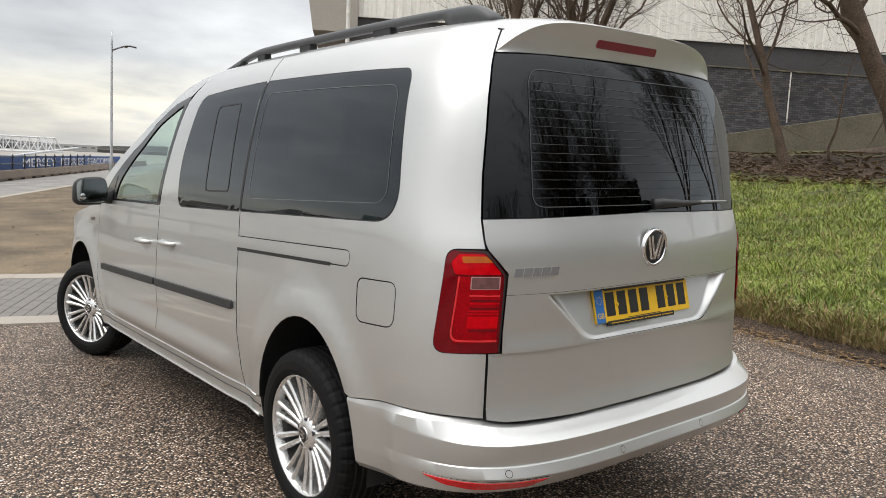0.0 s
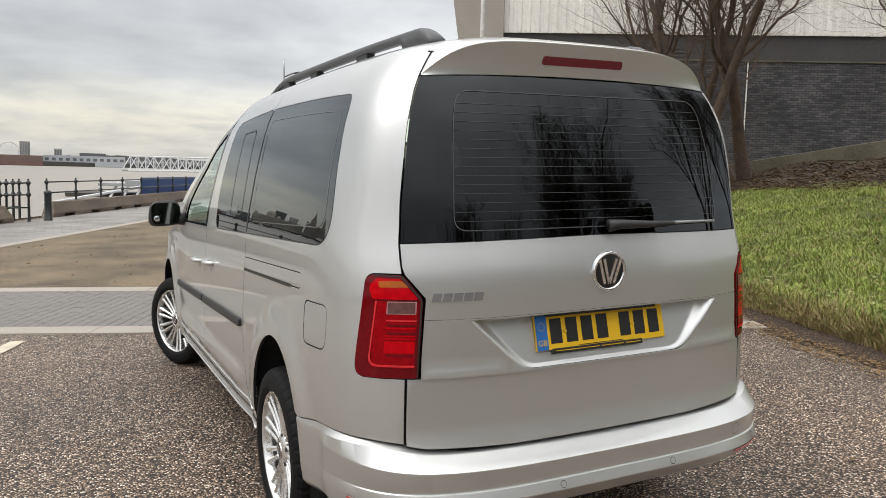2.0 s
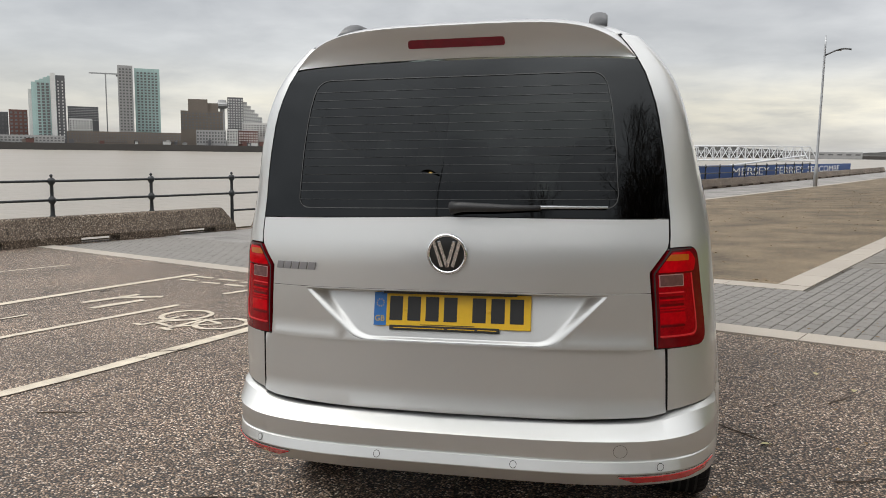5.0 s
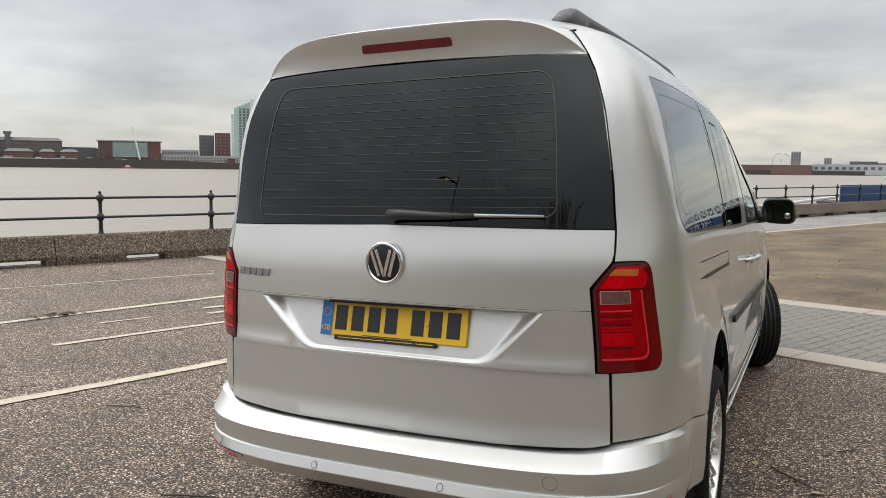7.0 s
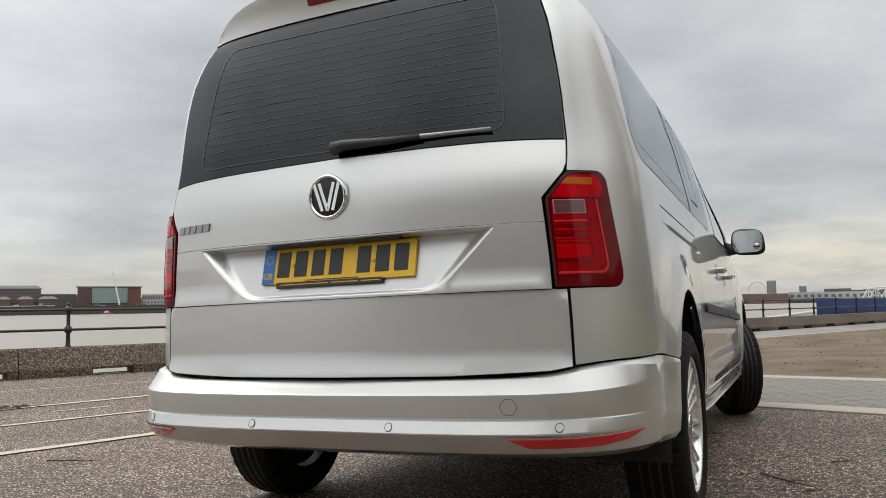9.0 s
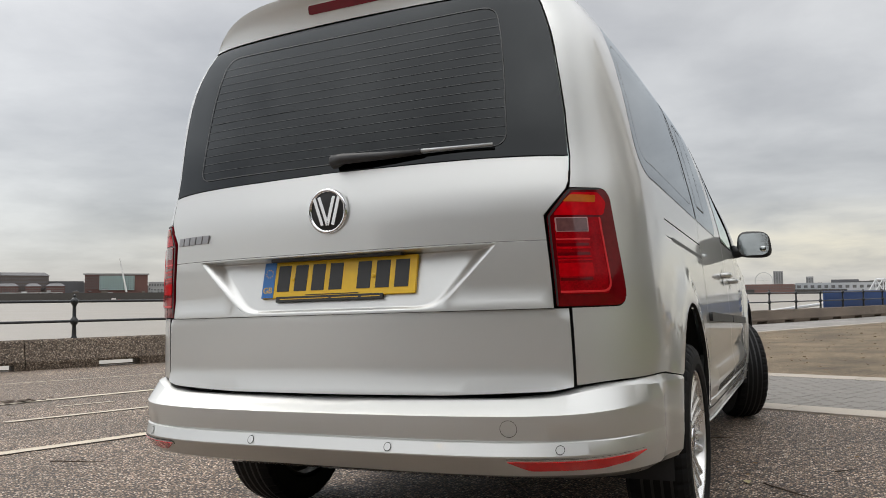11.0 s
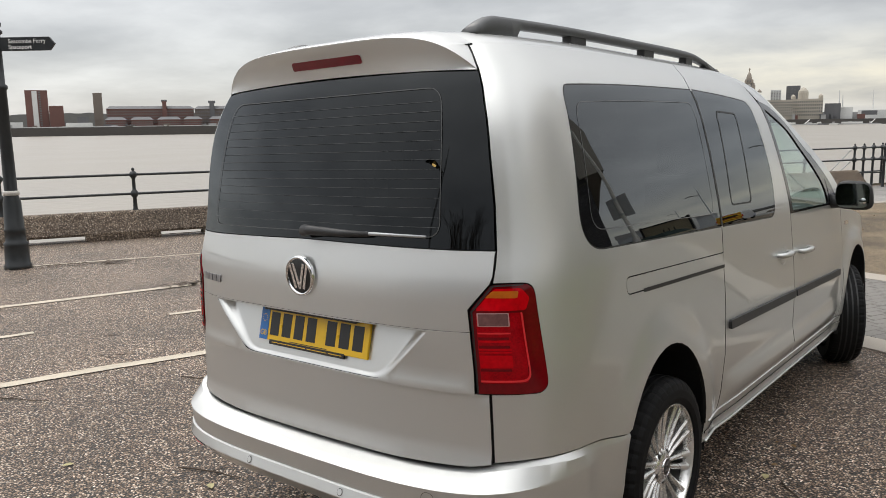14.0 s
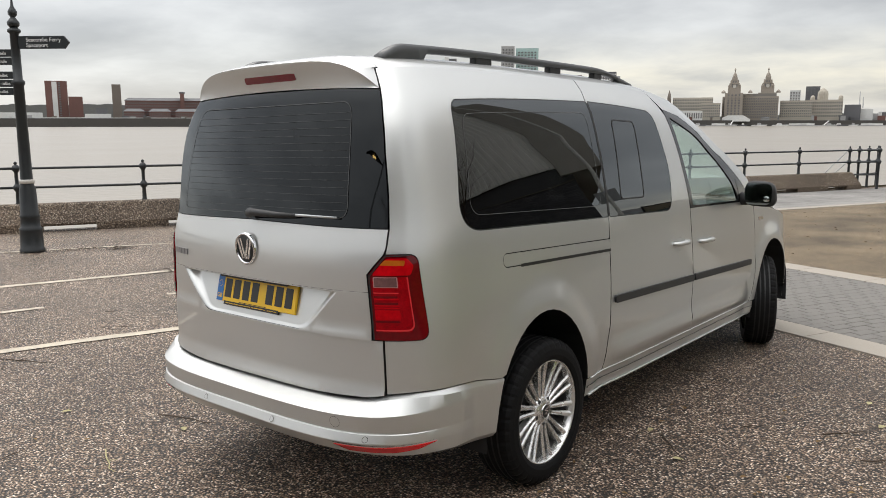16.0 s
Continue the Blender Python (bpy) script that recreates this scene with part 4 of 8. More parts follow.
DRIM = rounded([(Y(1.563), 1.088, 0.004), (Y(2.60), 1.070, 0.01), (Y(2.50), 1.14, 0.05), (Y(2.20), 1.45, 0.15), (Y(1.95), 1.61, 0.12), (Y(1.70), 1.665, 0.1), (Y(1.488), 1.672, 0.02)], seg=5)
fdoor = [(Y(y) + GAP, z) for y, z in SEAM2 if z < 1.1]
fdoor = list(reversed(fdoor)) + [(Y(2.60), 1.066), (Y(2.64), 1.03), (Y(2.645), 0.85), (Y(2.63), 0.62), (Y(2.57), 0.44), (Y(2.54), 0.388)]
panel("front_door", fdoor, PAINT, van, mirror=True)
panel("window_surround", DRIM, FRIT, van, [DGLASS], off=0.001, rim=0.01, mirror=True, label="black front window surround")
panel("front_door_window", grow(DGLASS, 0.002), CLEAR, van, off=-0.004, rim=0.0, mirror=True, label="clear greenish front door window")
QUARTERLIGHT = rounded([(Y(2.36), 1.09, 0.01), (Y(2.52), 1.09, 0.01), (Y(2.33), 1.25, 0.02)], seg=3)
panel("front_quarter_light", QUARTERLIGHT, FRIT, van, off=0.003, rim=0.0, mirror=True)
# roof side rail and windscreen pillar
pillar = [(Y(y) + GAP, z) for y, z in SEAM2 if z > 1.66] + [(Y(1.50), 1.676), (Y(1.70), 1.669), (Y(1.95), 1.616), (Y(2.2), 1.456), (Y(2.505), 1.145), (Y(2.60), 1.075), (Y(2.78), 1.07), (Y(2.60), 1.20), (Y(2.30), 1.50), (Y(2.08), 1.66), (Y(1.90), 1.745), (Y(1.75), 1.775)]
panel("windscreen_pillar", pillar, PAINT, van, mirror=True)
# wings and the nose
arf = arch(3.0, 0.375, z0=0.388)
wing = [(Y(2.65), 1.03), (Y(2.652), 0.85), (Y(2.636), 0.62), (Y(2.576), 0.44), (Y(2.546), 0.388), (Y(2.60), 0.388)] + arf + [(Y(3.45), 0.40), (Y(3.55), 0.62), (CF + 0.45, 0.70), (CF + 0.38, 0.86), (Y(3.2), 0.955), (Y(2.9), 1.01)]
panel("front_wing", wing, PAINT, van, mirror=True)
panel("wing_badge", rounded([(Y(2.735), 0.925), (Y(2.835), 0.922), (Y(2.84), 0.944), (Y(2.735), 0.947)], 0.005), CHROME, van, off=0.003, rim=0.004, mirror=True, label="small chrome badge on the front wing")
nose = [(Y(3.456), 0.40), (Y(3.556), 0.616), (CF + 0.456, 0.696), (CF + 0.46, 0.74), (CEND, 0.74), (CEND, 0.25), (Y(3.40), 0.25), (Y(3.36), 0.38)]
panel("front_bumper", nose, PAINT, van, rim=0.0, mirror=True)
panel("headlamp", rounded([(CF + 0.40, 0.75), (CEND - 0.36, 0.75), (CEND - 0.34, 0.87), (CF + 0.42, 0.90)], 0.03), LAMPCLR, van, mirror=True)
panel("grille", [(CEND - 0.345, 0.75), (CEND, 0.75), (CEND, 0.87), (CEND - 0.335, 0.87)], BLACKPL, van, rim=0, mirror=True)
panel("sill", [(Y(0.33), 0.298), (Y(2.61), 0.298), (Y(2.61), 0.380), (Y(0.33), 0.380)], PAINT, van, off=-0.004, mirror=True)
panel("sill_lip", [(Y(0.34), 0.338), (Y(2.60), 0.338), (Y(2.60), 0.346), (Y(0.34), 0.346)], PAINT, van, off=0.001, rim=0.008, mirror=True)
for sg in (1, -1):
    for z, rad in ((0.383, 0.0045), (0.300, 0.0055)):
        edge = [on_skin(Y(0.36 + 2.2 * i / 30), z, 0.001) for i in range(31)]
        part("sill_edge", tube([(sg * p.x, p.y, p.z) for p in edge], rad, 8), PAINT, van, smooth=True)
for y0, y1, z0, z1 in ((0.600, 1.548, 0.716, 0.690), (1.574, 2.53, 0.690, 0.662)):
    panel("rubbing_strip", rounded([(Y(y0), z0 - 0.018), (Y(y1), z1 - 0.018), (Y(y1), z1 + 0.017), (Y(y0), z0 + 0.017)], 0.012), BLACKPL, van, off=0.014, rim=0.016, mirror=True, label="black side rubbing strip")


# tailgate
def half_and_mirror(right):
    """Closes a right-hand half outline, given from bottom to top, over the middle."""
    return right + [(-c, z) for c, z in reversed(right)]


low = [(0.0, 0.543), (cx(0.4), 0.545), (cx(0.72), 0.555), (cx(0.786) - GAP, 0.564), (cx(0.784) - GAP, 0.75), (cx(0.784) - GAP, 0.763)]
panel("tailgate", half_and_mirror(low), PAINT, van, rim=0.014, step=0.03, bulge=lambda c, z: 0.014 * smooth01(0.60, 0.535, z) - 0.004 * smooth01(0.745, 0.763, z), normal=tail_normal)
RECESS = rounded([(-cx(0.372), 0.772, 0.05), (cx(0.392), 0.772, 0.05), (cx(0.592), 0.9385, 0.012), (-cx(0.582), 0.9385, 0.012)], seg=6)
midr = [(0.0, 0.766), (cx(0.744) - GAP, 0.766), (cx(0.742) - GAP, 0.9415)]
mid_o = half_and_mirror(midr)
panel("tailgate_middle", mid_o, PAINT, van, [RECESS], rim=0.002, bulge=lambda c, z: 0.006 * smooth01(0.80, 0.766, z), normal=tail_normal)
upr = [(0.0, 0.944), (cx(0.742) - GAP, 0.944), (cx(0.740) - GAP, 1.008), (cx(0.808) - GAP, 1.079), (cx(gate_edge(1.1)) - GAP, 1.10), (cx(gate_edge(1.168)) - GAP, 1.168), (0.0, 1.178)]
panel("tailgate_upper", half_and_mirror(upr), PAINT, van, rim=0.012, normal=tail_normal)
GL = [(0.0, 1.182)] + [(cx(gate_edge(1.173)) - GAP, 1.173)] + [(cx(gate_edge(z)) - GAP, z) for z in (1.3, 1.45, 1.6, 1.692)] + [(cx(0.6), 1.703), (cx(0.3), 1.708), (0.0, 1.709)]
panel("rear_window", half_and_mirror(GL), PRIVACY, van, rim=0.006, label="dark tinted rear window", normal=tail_normal)
# heated rear window: a frame line and fine wires
HW = rounded([(-cx(0.645), 1.205, 0.05), (cx(0.645), 1.205, 0.05), (cx(0.66), 1.655, 0.05), (-cx(0.66), 1.655, 0.05)], seg=6)
panel("rear_window_frit", half_and_mirror(GL), FRIT, van, [grow(HW, 0.004)], off=-0.007, rim=0.0, label="black printed border of the rear window")
panel("heater_border", HW, HEATER, van, [grow(HW, -0.003)], off=0.0022, rim=0.0)
for i in range(14):
    z = 1.235 + 0.029 * i
    w = cx(0.64 + 0.012 * (z - 1.2) / 0.45)
    panel("heater_wire", [(-w, z), (w, z), (w, z + 0.0012), (-w, z + 0.0012)], HEATER, van, off=0.0022, rim=0.0, step=0.05)


# number plate recess
bm = bmesh.new()
outer_ring = finer(RECESS, 0.03)
inner = []
for c, z in outer_ring:
    p = skin(c, z)
    t = (z - 0.772) / (0.9385 - 0.772)
    q = Vector((p.x * (0.905 - 0.045 * t), -0.8313 - 0.0375 * (1 - t), p.z + 0.012 * (1 - 2 * t)))
    inner.append((p, q))
# the sides roll over from the sheet into the floor of the recess
mid_q = sum((q for _, q in inner), Vector()) / len(inner)
steps = [(0.0, 0.0), (0.10, 0.02), (0.28, 0.16), (0.5, 0.5), (0.72, 0.84), (0.9, 0.98), (1.0, 1.0)]
rings = []
for k, deep in steps:
    rings.append([bm.verts.new((p.x + (q.x - p.x) * k, p.y + 0.001 + (q.y - p.y - 0.001) * deep, p.z + (q.z - p.z) * k)) for p, q in inner])
rings.append([bm.verts.new(q.lerp(mid_q, 0.06)) for _, q in inner])
n = len(inner)
for a, b in zip(rings, rings[1:]):
    for i in range(n):
        bm.faces.new((a[i], a[(i + 1) % n], b[(i + 1) % n], b[i]))
bm.faces.new(rings[-1])
bmesh.ops.recalc_face_normals(bm, faces=bm.faces)
for f in bm.faces:
    if len(f.verts) > 4 and f.normal.y > 0:
        bmesh.ops.reverse_faces(bm, faces=bm.faces)
        break
part("plate_recess", bm, PAINT, van, smooth=True)
part("plate_lamp_housing", boxbm(-0.22, 0.22, -0.868, -0.845, 0.925, 0.938, 0.003), BLACKPL, van)

PLM = Matrix.Translation((0.003, -0.852, 0.871)) @ Matrix.Rotation(radians(-13.0), 4, "X")
plate = part("number_plate", boxbm(-0.26, 0.26, -0.006, 0.004, -0.0555, 0.0555, 0.002), YELLOW, van, "yellow rear number plate with black characters")
plate.matrix_local = PLM
part("blue_band", boxbm(-0.259, -0.217, -0.0075, -0.005, -0.0545, 0.0545), BLUE, plate)
text_mesh("GB", 0.026, pose(-0.2555, -0.0078, -0.04, 90, 0, 0), YELLOW, plate, depth=0.0004)
for i in range(10):
    t = 2 * math.pi * i / 10
    part("star", boxbm(-0.238 + 0.012 * math.cos(t) - 0.0014, -0.238 + 0.012 * math.cos(t) + 0.0014, -0.0082, -0.0074, 0.02 + 0.012 * math.sin(t) - 0.0014, 0.02 + 0.012 * math.sin(t) + 0.0014), YELLOW, plate)
for x in (-0.1835, -0.1225, -0.0615, -0.0005, 0.0935, 0.1545, 0.2155):
    part("character_bar", boxbm(x - 0.022, x + 0.022, -0.0072, -0.005, -0.036, 0.043, 0.0), BLACK, plate)
for x in (-0.15, 0.125):
    part("screw", lathe([(0.006, 0), (0.006, 0.003), (0.003, 0.004)], 10, m=pose(x, -0.0072, 0.0, 90, 0, 0)), YELLOW, plate)
part("dealer_strip", boxbm(-0.205, 0.16, -0.0065, 0.002, -0.068, -0.0515, 0.001), BLACK, plate)
for x0, x1, z in ((-0.1, 0.08, -0.0485), (-0.19, -0.02, -0.0598), (-0.01, 0.08, -0.0598), (0.09, 0.15, -0.0598)):
    part("small_print_bar", boxbm(x0, x1, -0.0076, -0.0064, z - 0.0011, z + 0.0011), BLACK if z > -0.05 else YELLOW, plate)

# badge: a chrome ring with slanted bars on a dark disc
LG = skin(0, 1.062)
LGM = Matrix.Translation(LG) @ Matrix.Rotation(radians(90 + 3), 4, "X")
badge = part("badge", lathe([(0.060, 0.0), (0.060, 0.006), (0.056, 0.009), (0.02, 0.010)], 40, m=None), BLACK, van, "round dark badge with chrome trim", True)
badge.matrix_local = LGM
ring = bmesh.new()
rr = []
for i in range(48):
    t = 2 * math.pi * i / 48
    rr.append([ring.verts.new((r * math.cos(t), r * math.sin(t), h)) for r, h in ((0.066, 0.0), (0.066, 0.010), (0.062, 0.0145), (0.058, 0.0145), (0.055, 0.010))])
for i in range(48):
    for k in range(4):
        ring.faces.new((rr[i][k], rr[(i + 1) % 48][k], rr[(i + 1) % 48][k + 1], rr[i][k + 1]))
part("badge_ring", ring, CHROME, badge, "chrome ring", True)
for x, ang in ((-0.030, 17), (-0.0125, 17), (0.0125, -17), (0.030, -17)):
    bmx = boxbm(-0.0055, 0.0055, -0.043, 0.043, 0.008, 0.013, 0.001)
    bmesh.ops.transform(bmx, matrix=pose(x, 0.0, 0, 0, 0, ang), verts=bmx.verts)
    part("badge_bar", bmx, CHROME, badge)
for i in range(5):
    c0 = -cx(0.718) + i * 0.0335
    panel("nameplate_bar", [(c0, 0.999), (c0 + 0.027, 0.999), (c0 + 0.032, 1.023), (c0 + 0.005, 1.023)], NAMEBAR, van, off=0.004, rim=0.006, step=0.02, label="chrome nameplate bar")

# rear lamps: housing, lenses and light bars
for sg in (1, -1):
    def put(name, outline, mat, off, rim=0.01, step=0.03, label="", parent=van):
        o = panel(name, outline, mat, parent, off=off, rim=rim, step=step, label=label)[0]
        if sg < 0:
            flip(o)
        return o

    base = put("tail_lamp", lamp_out, LAMPDEEP, 0.004, 0.02, label="red tail lamp with amber and clear sections")
    f = lambda k: cx(k)
    dark_edge = rounded([(f(0.748), 0.771), (f(0.753), 0.771), (f(0.753), 1.002), (f(0.816), 1.0715), (f(0.89), 1.0745), (f(0.89), 1.078), (f(0.812), 1.0755), (f(0.747), 1.004)], 0.002, 2)
    put("lamp_seal", dark_edge, BLACK, 0.0058, 0, parent=base)
    put("upper_lens", rounded([(f(0.765), 1.006), (f(0.892), 1.006), (f(0.902), 1.04), (f(0.885), 1.067), (f(0.818), 1.066), (f(0.765), 1.012)], 0.008), LAMPRED, 0.0056, 0, parent=base)
    put("amber_section", rounded([(f(0.792), 1.042), (f(0.875), 1.040), (f(0.878), 1.059), (f(0.812), 1.060)], 0.004), LAMPAMB, 0.0064, 0, parent=base)
    put("middle_lens", rounded([(f(0.762), 0.80), (f(0.886), 0.80), (f(0.886), 1.0), (f(0.762), 1.0)], 0.010), LAMPMID, 0.0056, 0, parent=base)
    put("clear_frame", rounded([(f(0.765), 0.962), (f(0.852), 0.962), (f(0.852), 1.000), (f(0.765), 1.000)], 0.003), TAILFRM, 0.0066, 0, parent=base)
    put("clear_section", rounded([(f(0.769), 0.9645), (f(0.849), 0.9645), (f(0.849), 0.9975), (f(0.769), 0.9975)], 0.002), TAILCLR, 0.0074, 0, parent=base)
    put("light_bar", rounded([(f(0.764), 0.846), (f(0.852), 0.846), (f(0.852), 0.880), (f(0.764), 0.880)], 0.004), LAMPRED, 0.0066, 0.003, parent=base)
    for z0, z1 in ((0.941, 0.9445), (0.918, 0.922), (0.895, 0.8985), (0.887, 0.890)):
        put("light_line", [(f(0.764), z0), (f(0.852), z0), (f(0.852), z1), (f(0.764), z1)], LAMPPINK if z1 > 0.94 else LAMPRED, 0.0068, 0.002, parent=base)
    for z0 in (0.925, 0.901, 0.835):
        put("dark_slot", [(f(0.764), z0), (f(0.848), z0), (f(0.848), z0 + 0.007), (f(0.764), z0 + 0.007)], LAMPDEEP, 0.0066, 0, parent=base)
    guide = rounded([(f(0.762), 0.804), (f(0.893), 0.804, 0.03), (f(0.883), 1.0), (f(0.880), 1.0), (f(0.890), 0.8085, 0.028), (f(0.762), 0.8085)], 0.001, 6)
    put("light_guide", guide, LAMPPINK, 0.0072, 0.002, parent=base)


# rear bumper, swept round the tail
def eased(ks, vs_, soft=0.030):
    """A line through the given places with its corners rounded off."""
    grid = np.linspace(0, ks[-1], 260)
    raw = np.interp(grid, ks, vs_)
    kern = np.exp(-0.5 * ((grid[:, None] - grid[None, :]) / soft) ** 2)
    out = (kern @ raw) / kern.sum(1)
    return lambda k: float(np.interp(k, grid, out))


BUMP_TOP = eased([0, cx(0.6), cx(0.74), cx(0.79), cx(0.88), cx(0.985), Y(-0.50), Y(-0.33)], [0.535, 0.537, 0.548, 0.560, 0.571, 0.577, 0.575, 0.551])
BUMP_CREASE = eased([0, cx(0.8), cx(0.97), Y(-0.33)], [0.499, 0.502, 0.520, 0.53], 0.06)
BUMP_SHELF = eased([0, cx(0.74), cx(0.79), cx(0.88), Y(-0.33)], [0.527, 0.539, 0.553, 0.565, 0.547])


def bumper_rows(c):
    k = abs(c)
    p = skin(k, 0.5)
    t = smooth01(Y(-0.50), cx(0.86), k)
    zt, ze, zs = BUMP_TOP(k), BUMP_CREASE(k), BUMP_SHELF(k)
    w = 0.0015 + 0.009 * t
    return [(-0.03, zt - 0.002), (0.0 - 0.003 * (1 - t), zt), (0.001 + 0.021 * t, zs), (0.0015 + 0.027 * t, zs - 0.002), (w + 0.072 * t, ze + 0.003), (w + 0.078 * t, ze - 0.001), (w + 0.078 * t, ze - 0.006), (w + 0.071 * t, 0.440), (w + 0.069 * t, 0.437), (w + 0.076 * t, 0.434), (w + 0.087 * t, 0.404), (w + 0.086 * t, 0.400), (-0.004 + 0.056 * t, 0.350), (-0.02 + 0.01 * t, 0.330), (-0.09, 0.32)]


def bumper_shift(p, nn, off, z):
    """The bumper stands off mostly to the rear, hardly to the sides."""
    k = off if off < 0.014 else 0.014 + (off - 0.014) * 0.12
    arch_y = -0.032 - 0.365 * math.sqrt(max(0.0, 1 - ((z - 0.318) / 0.455) ** 2))
    return (p.x + nn.x * k, min(p.y + nn.y * off, arch_y), z)


cs = np.concatenate([np.linspace(0, cx(0.7), 16), np.linspace(cx(0.71), cx(0.78), 8), np.linspace(cx(0.79), cy(-0.335), 56)])
cs = np.concatenate([-cs[:0:-1], cs])
bv, bf_ = [], []
for c in cs:
    for off, z in bumper_rows(c):
        nn = skin_normal(c, 0.5)
        nn = Vector((nn.x, nn.y, 0)).normalized()
        p = skin(c, 0.5)
        bv.append(bumper_shift(p, nn, off, z))
R_ = 15
for i in range(len(cs) - 1):
    for j in range(R_ - 1):
        bf_.append((i * R_ + j, i * R_ + j + 1, (i + 1) * R_ + j + 1, (i + 1) * R_ + j))
bumper = mesh_ob("rear_bumper", bv, bf_, PAINT, van, True)
bmm = bmesh.new()
bmm.from_mesh(bumper.data)
bmesh.ops.recalc_face_normals(bmm, faces=bmm.faces)
for e in bmm.edges:
    if len(e.link_faces) == 2 and e.calc_face_angle() > radians(24):
        e.smooth = False
bmm.to_mesh(bumper.data)
bmm.free()


def bumper_place(c, z):
    rows = bumper_rows(c)
    off = float(np.interp(-z, [-r[1] for r in rows[1:]], [r[0] for r in rows[1:]]))
    nn = skin_normal(c, 0.5)
    nn = Vector((nn.x, nn.y, 0)).normalized()
    p = skin(c, 0.5)
    return Vector(bumper_shift(p, nn, off, z))


def bumper_normal(c, z):
    e = 0.006
    return (bumper_place(c + e, z) - bumper_place(c - e, z)).cross(bumper_place(c, z + e) - bumper_place(c, z - e)).normalized()


REF = rounded([(cx(0.618), 0.392, 0.001), (cx(0.672), 0.368, 0.012), (cx(0.84), 0.368, 0.02), (cx(0.905), 0.378, 0.01), (cx(0.94), 0.397, 0.001), (cx(0.80), 0.391, 0.01)], 0.006, 3)
panel("reflector_trim", grow(REF, 0.004), PAINT, van, off=0.003, rim=0.01, step=0.03, mirror=True, place=bumper_place, normal=bumper_normal)
panel("reflector", REF, REFLEX, van, off=0.0055, rim=0.004, step=0.03, mirror=True, label="red rear reflector", place=bumper_place, normal=bumper_normal)


def disc_on_bumper(name, c, z, r, mat, hole=0.0, off=0.002):
    o = [(c + r * math.cos(2 * math.pi * i / 20), z + r * math.sin(2 * math.pi * i / 20)) for i in range(20)]
    h = [[(c + hole * math.cos(2 * math.pi * i / 20), z + hole * math.sin(2 * math.pi * i / 20)) for i in range(20)]] if hole else ()
    panel(name, o, mat, van, h, off=off, rim=0.0, step=0.02, place=bumper_place, normal=bumper_normal)


for c in (-cx(0.755), -cx(0.255), cx(0.255), cx(0.755)):
    disc_on_bumper("parking_sensor", c, 0.418, 0.0095, PAINT, 0.0, 0.002)
    disc_on_bumper("sensor_seal", c, 0.418, 0.0112, BLACK, 0.0095, 0.0015)
disc_on_bumper("tow_eye_seam", cx(0.622), 0.470, 0.0215, BLACK, 0.0203, 0.0015)

# roof
def roof_edge(y):
    """The roof's half width, which follows the rounded tail."""
    if y > YC:
        return HALF(1.775)
    k = min((YC - y) / TAIL(1.775), 1)
    return HALF(1.775) * (1 - k**5) ** 0.2


def roof_place(x, y):
    t = min(abs(x) / roof_edge(y), 1)
    return Vector((x, y, 1.775 + DROP(y) + 0.066 * (1 - t**5)))


rv, rf = [], []
nx, ny = 36, 44
ROOF_REAR = -0.635
for j in range(ny + 1):
    for i in range(nx + 1):
        xi = -1 + 2 * i / nx
        xi = math.copysign(abs(xi) ** 0.75, xi)
        y = ROOF_REAR + (1.82 - ROOF_REAR) * j / ny
        p = roof_place(xi * roof_edge(y), y)
        front = smooth01(1.55, 1.82, y)
        rv.append((p.x, y + 0.10 * front * (1 - xi * xi), p.z))
for j in range(ny):
    for i in range(nx):
        a = j * (nx + 1) + i
        rf.append((a, a + 1, a + nx + 2, a + nx + 1))
roof = mesh_ob("roof", rv, rf, PAINT, van, True)

# spoiler: from the roof's rear edge over a lip down to the glass
KR = (YC - ROOF_REAR) / (roof_edge(ROOF_REAR) / HALF(1.775)) / TAIL(1.775)
FXT = (1 / (1 + KR**PW)) ** (1 / PW)
SEAMZ = 1.698


def spoiler_front(u):
    e, sg = abs(u), (1 if u >= 0 else -1)
    if e <= 0.80:
        p = roof_place(roof_edge(ROOF_REAR) * (e / 0.8) ** 0.85, ROOF_REAR)
        return Vector((sg * p.x, p.y - 0.004, p.z + 0.0005))
    if e <= 0.88:
        p = skin(cx(FXT + (0.812 - FXT) * (e - 0.80) / 0.08) - GAP * 0.6, 1.775)
    else:
        z = 1.775 + (SEAMZ - 1.775) * (e - 0.88) / 0.12
        p = skin(cx(gate_edge(z)) - GAP * 0.6, z)
    return Vector((sg * p.x, p.y, p.z))


def spoiler_low(u):
    c = u * (cx(gate_edge(SEAMZ)) - GAP * 0.6)
    return skin(c, SEAMZ + 0.017 * (1 - u * u))


def spoiler_lip(u):
    e = abs(u)
    end = spoiler_low(1.0)
    z = end.z + (1.794 - 0.012 * e**2 - end.z) * (1 - e**6)
    return Vector((end.x * u, -0.764 + (end.y + 0.764) * (0.35 * e**2 + 0.65 * e**7), z))


sv, sf = [], []
m_ = 64
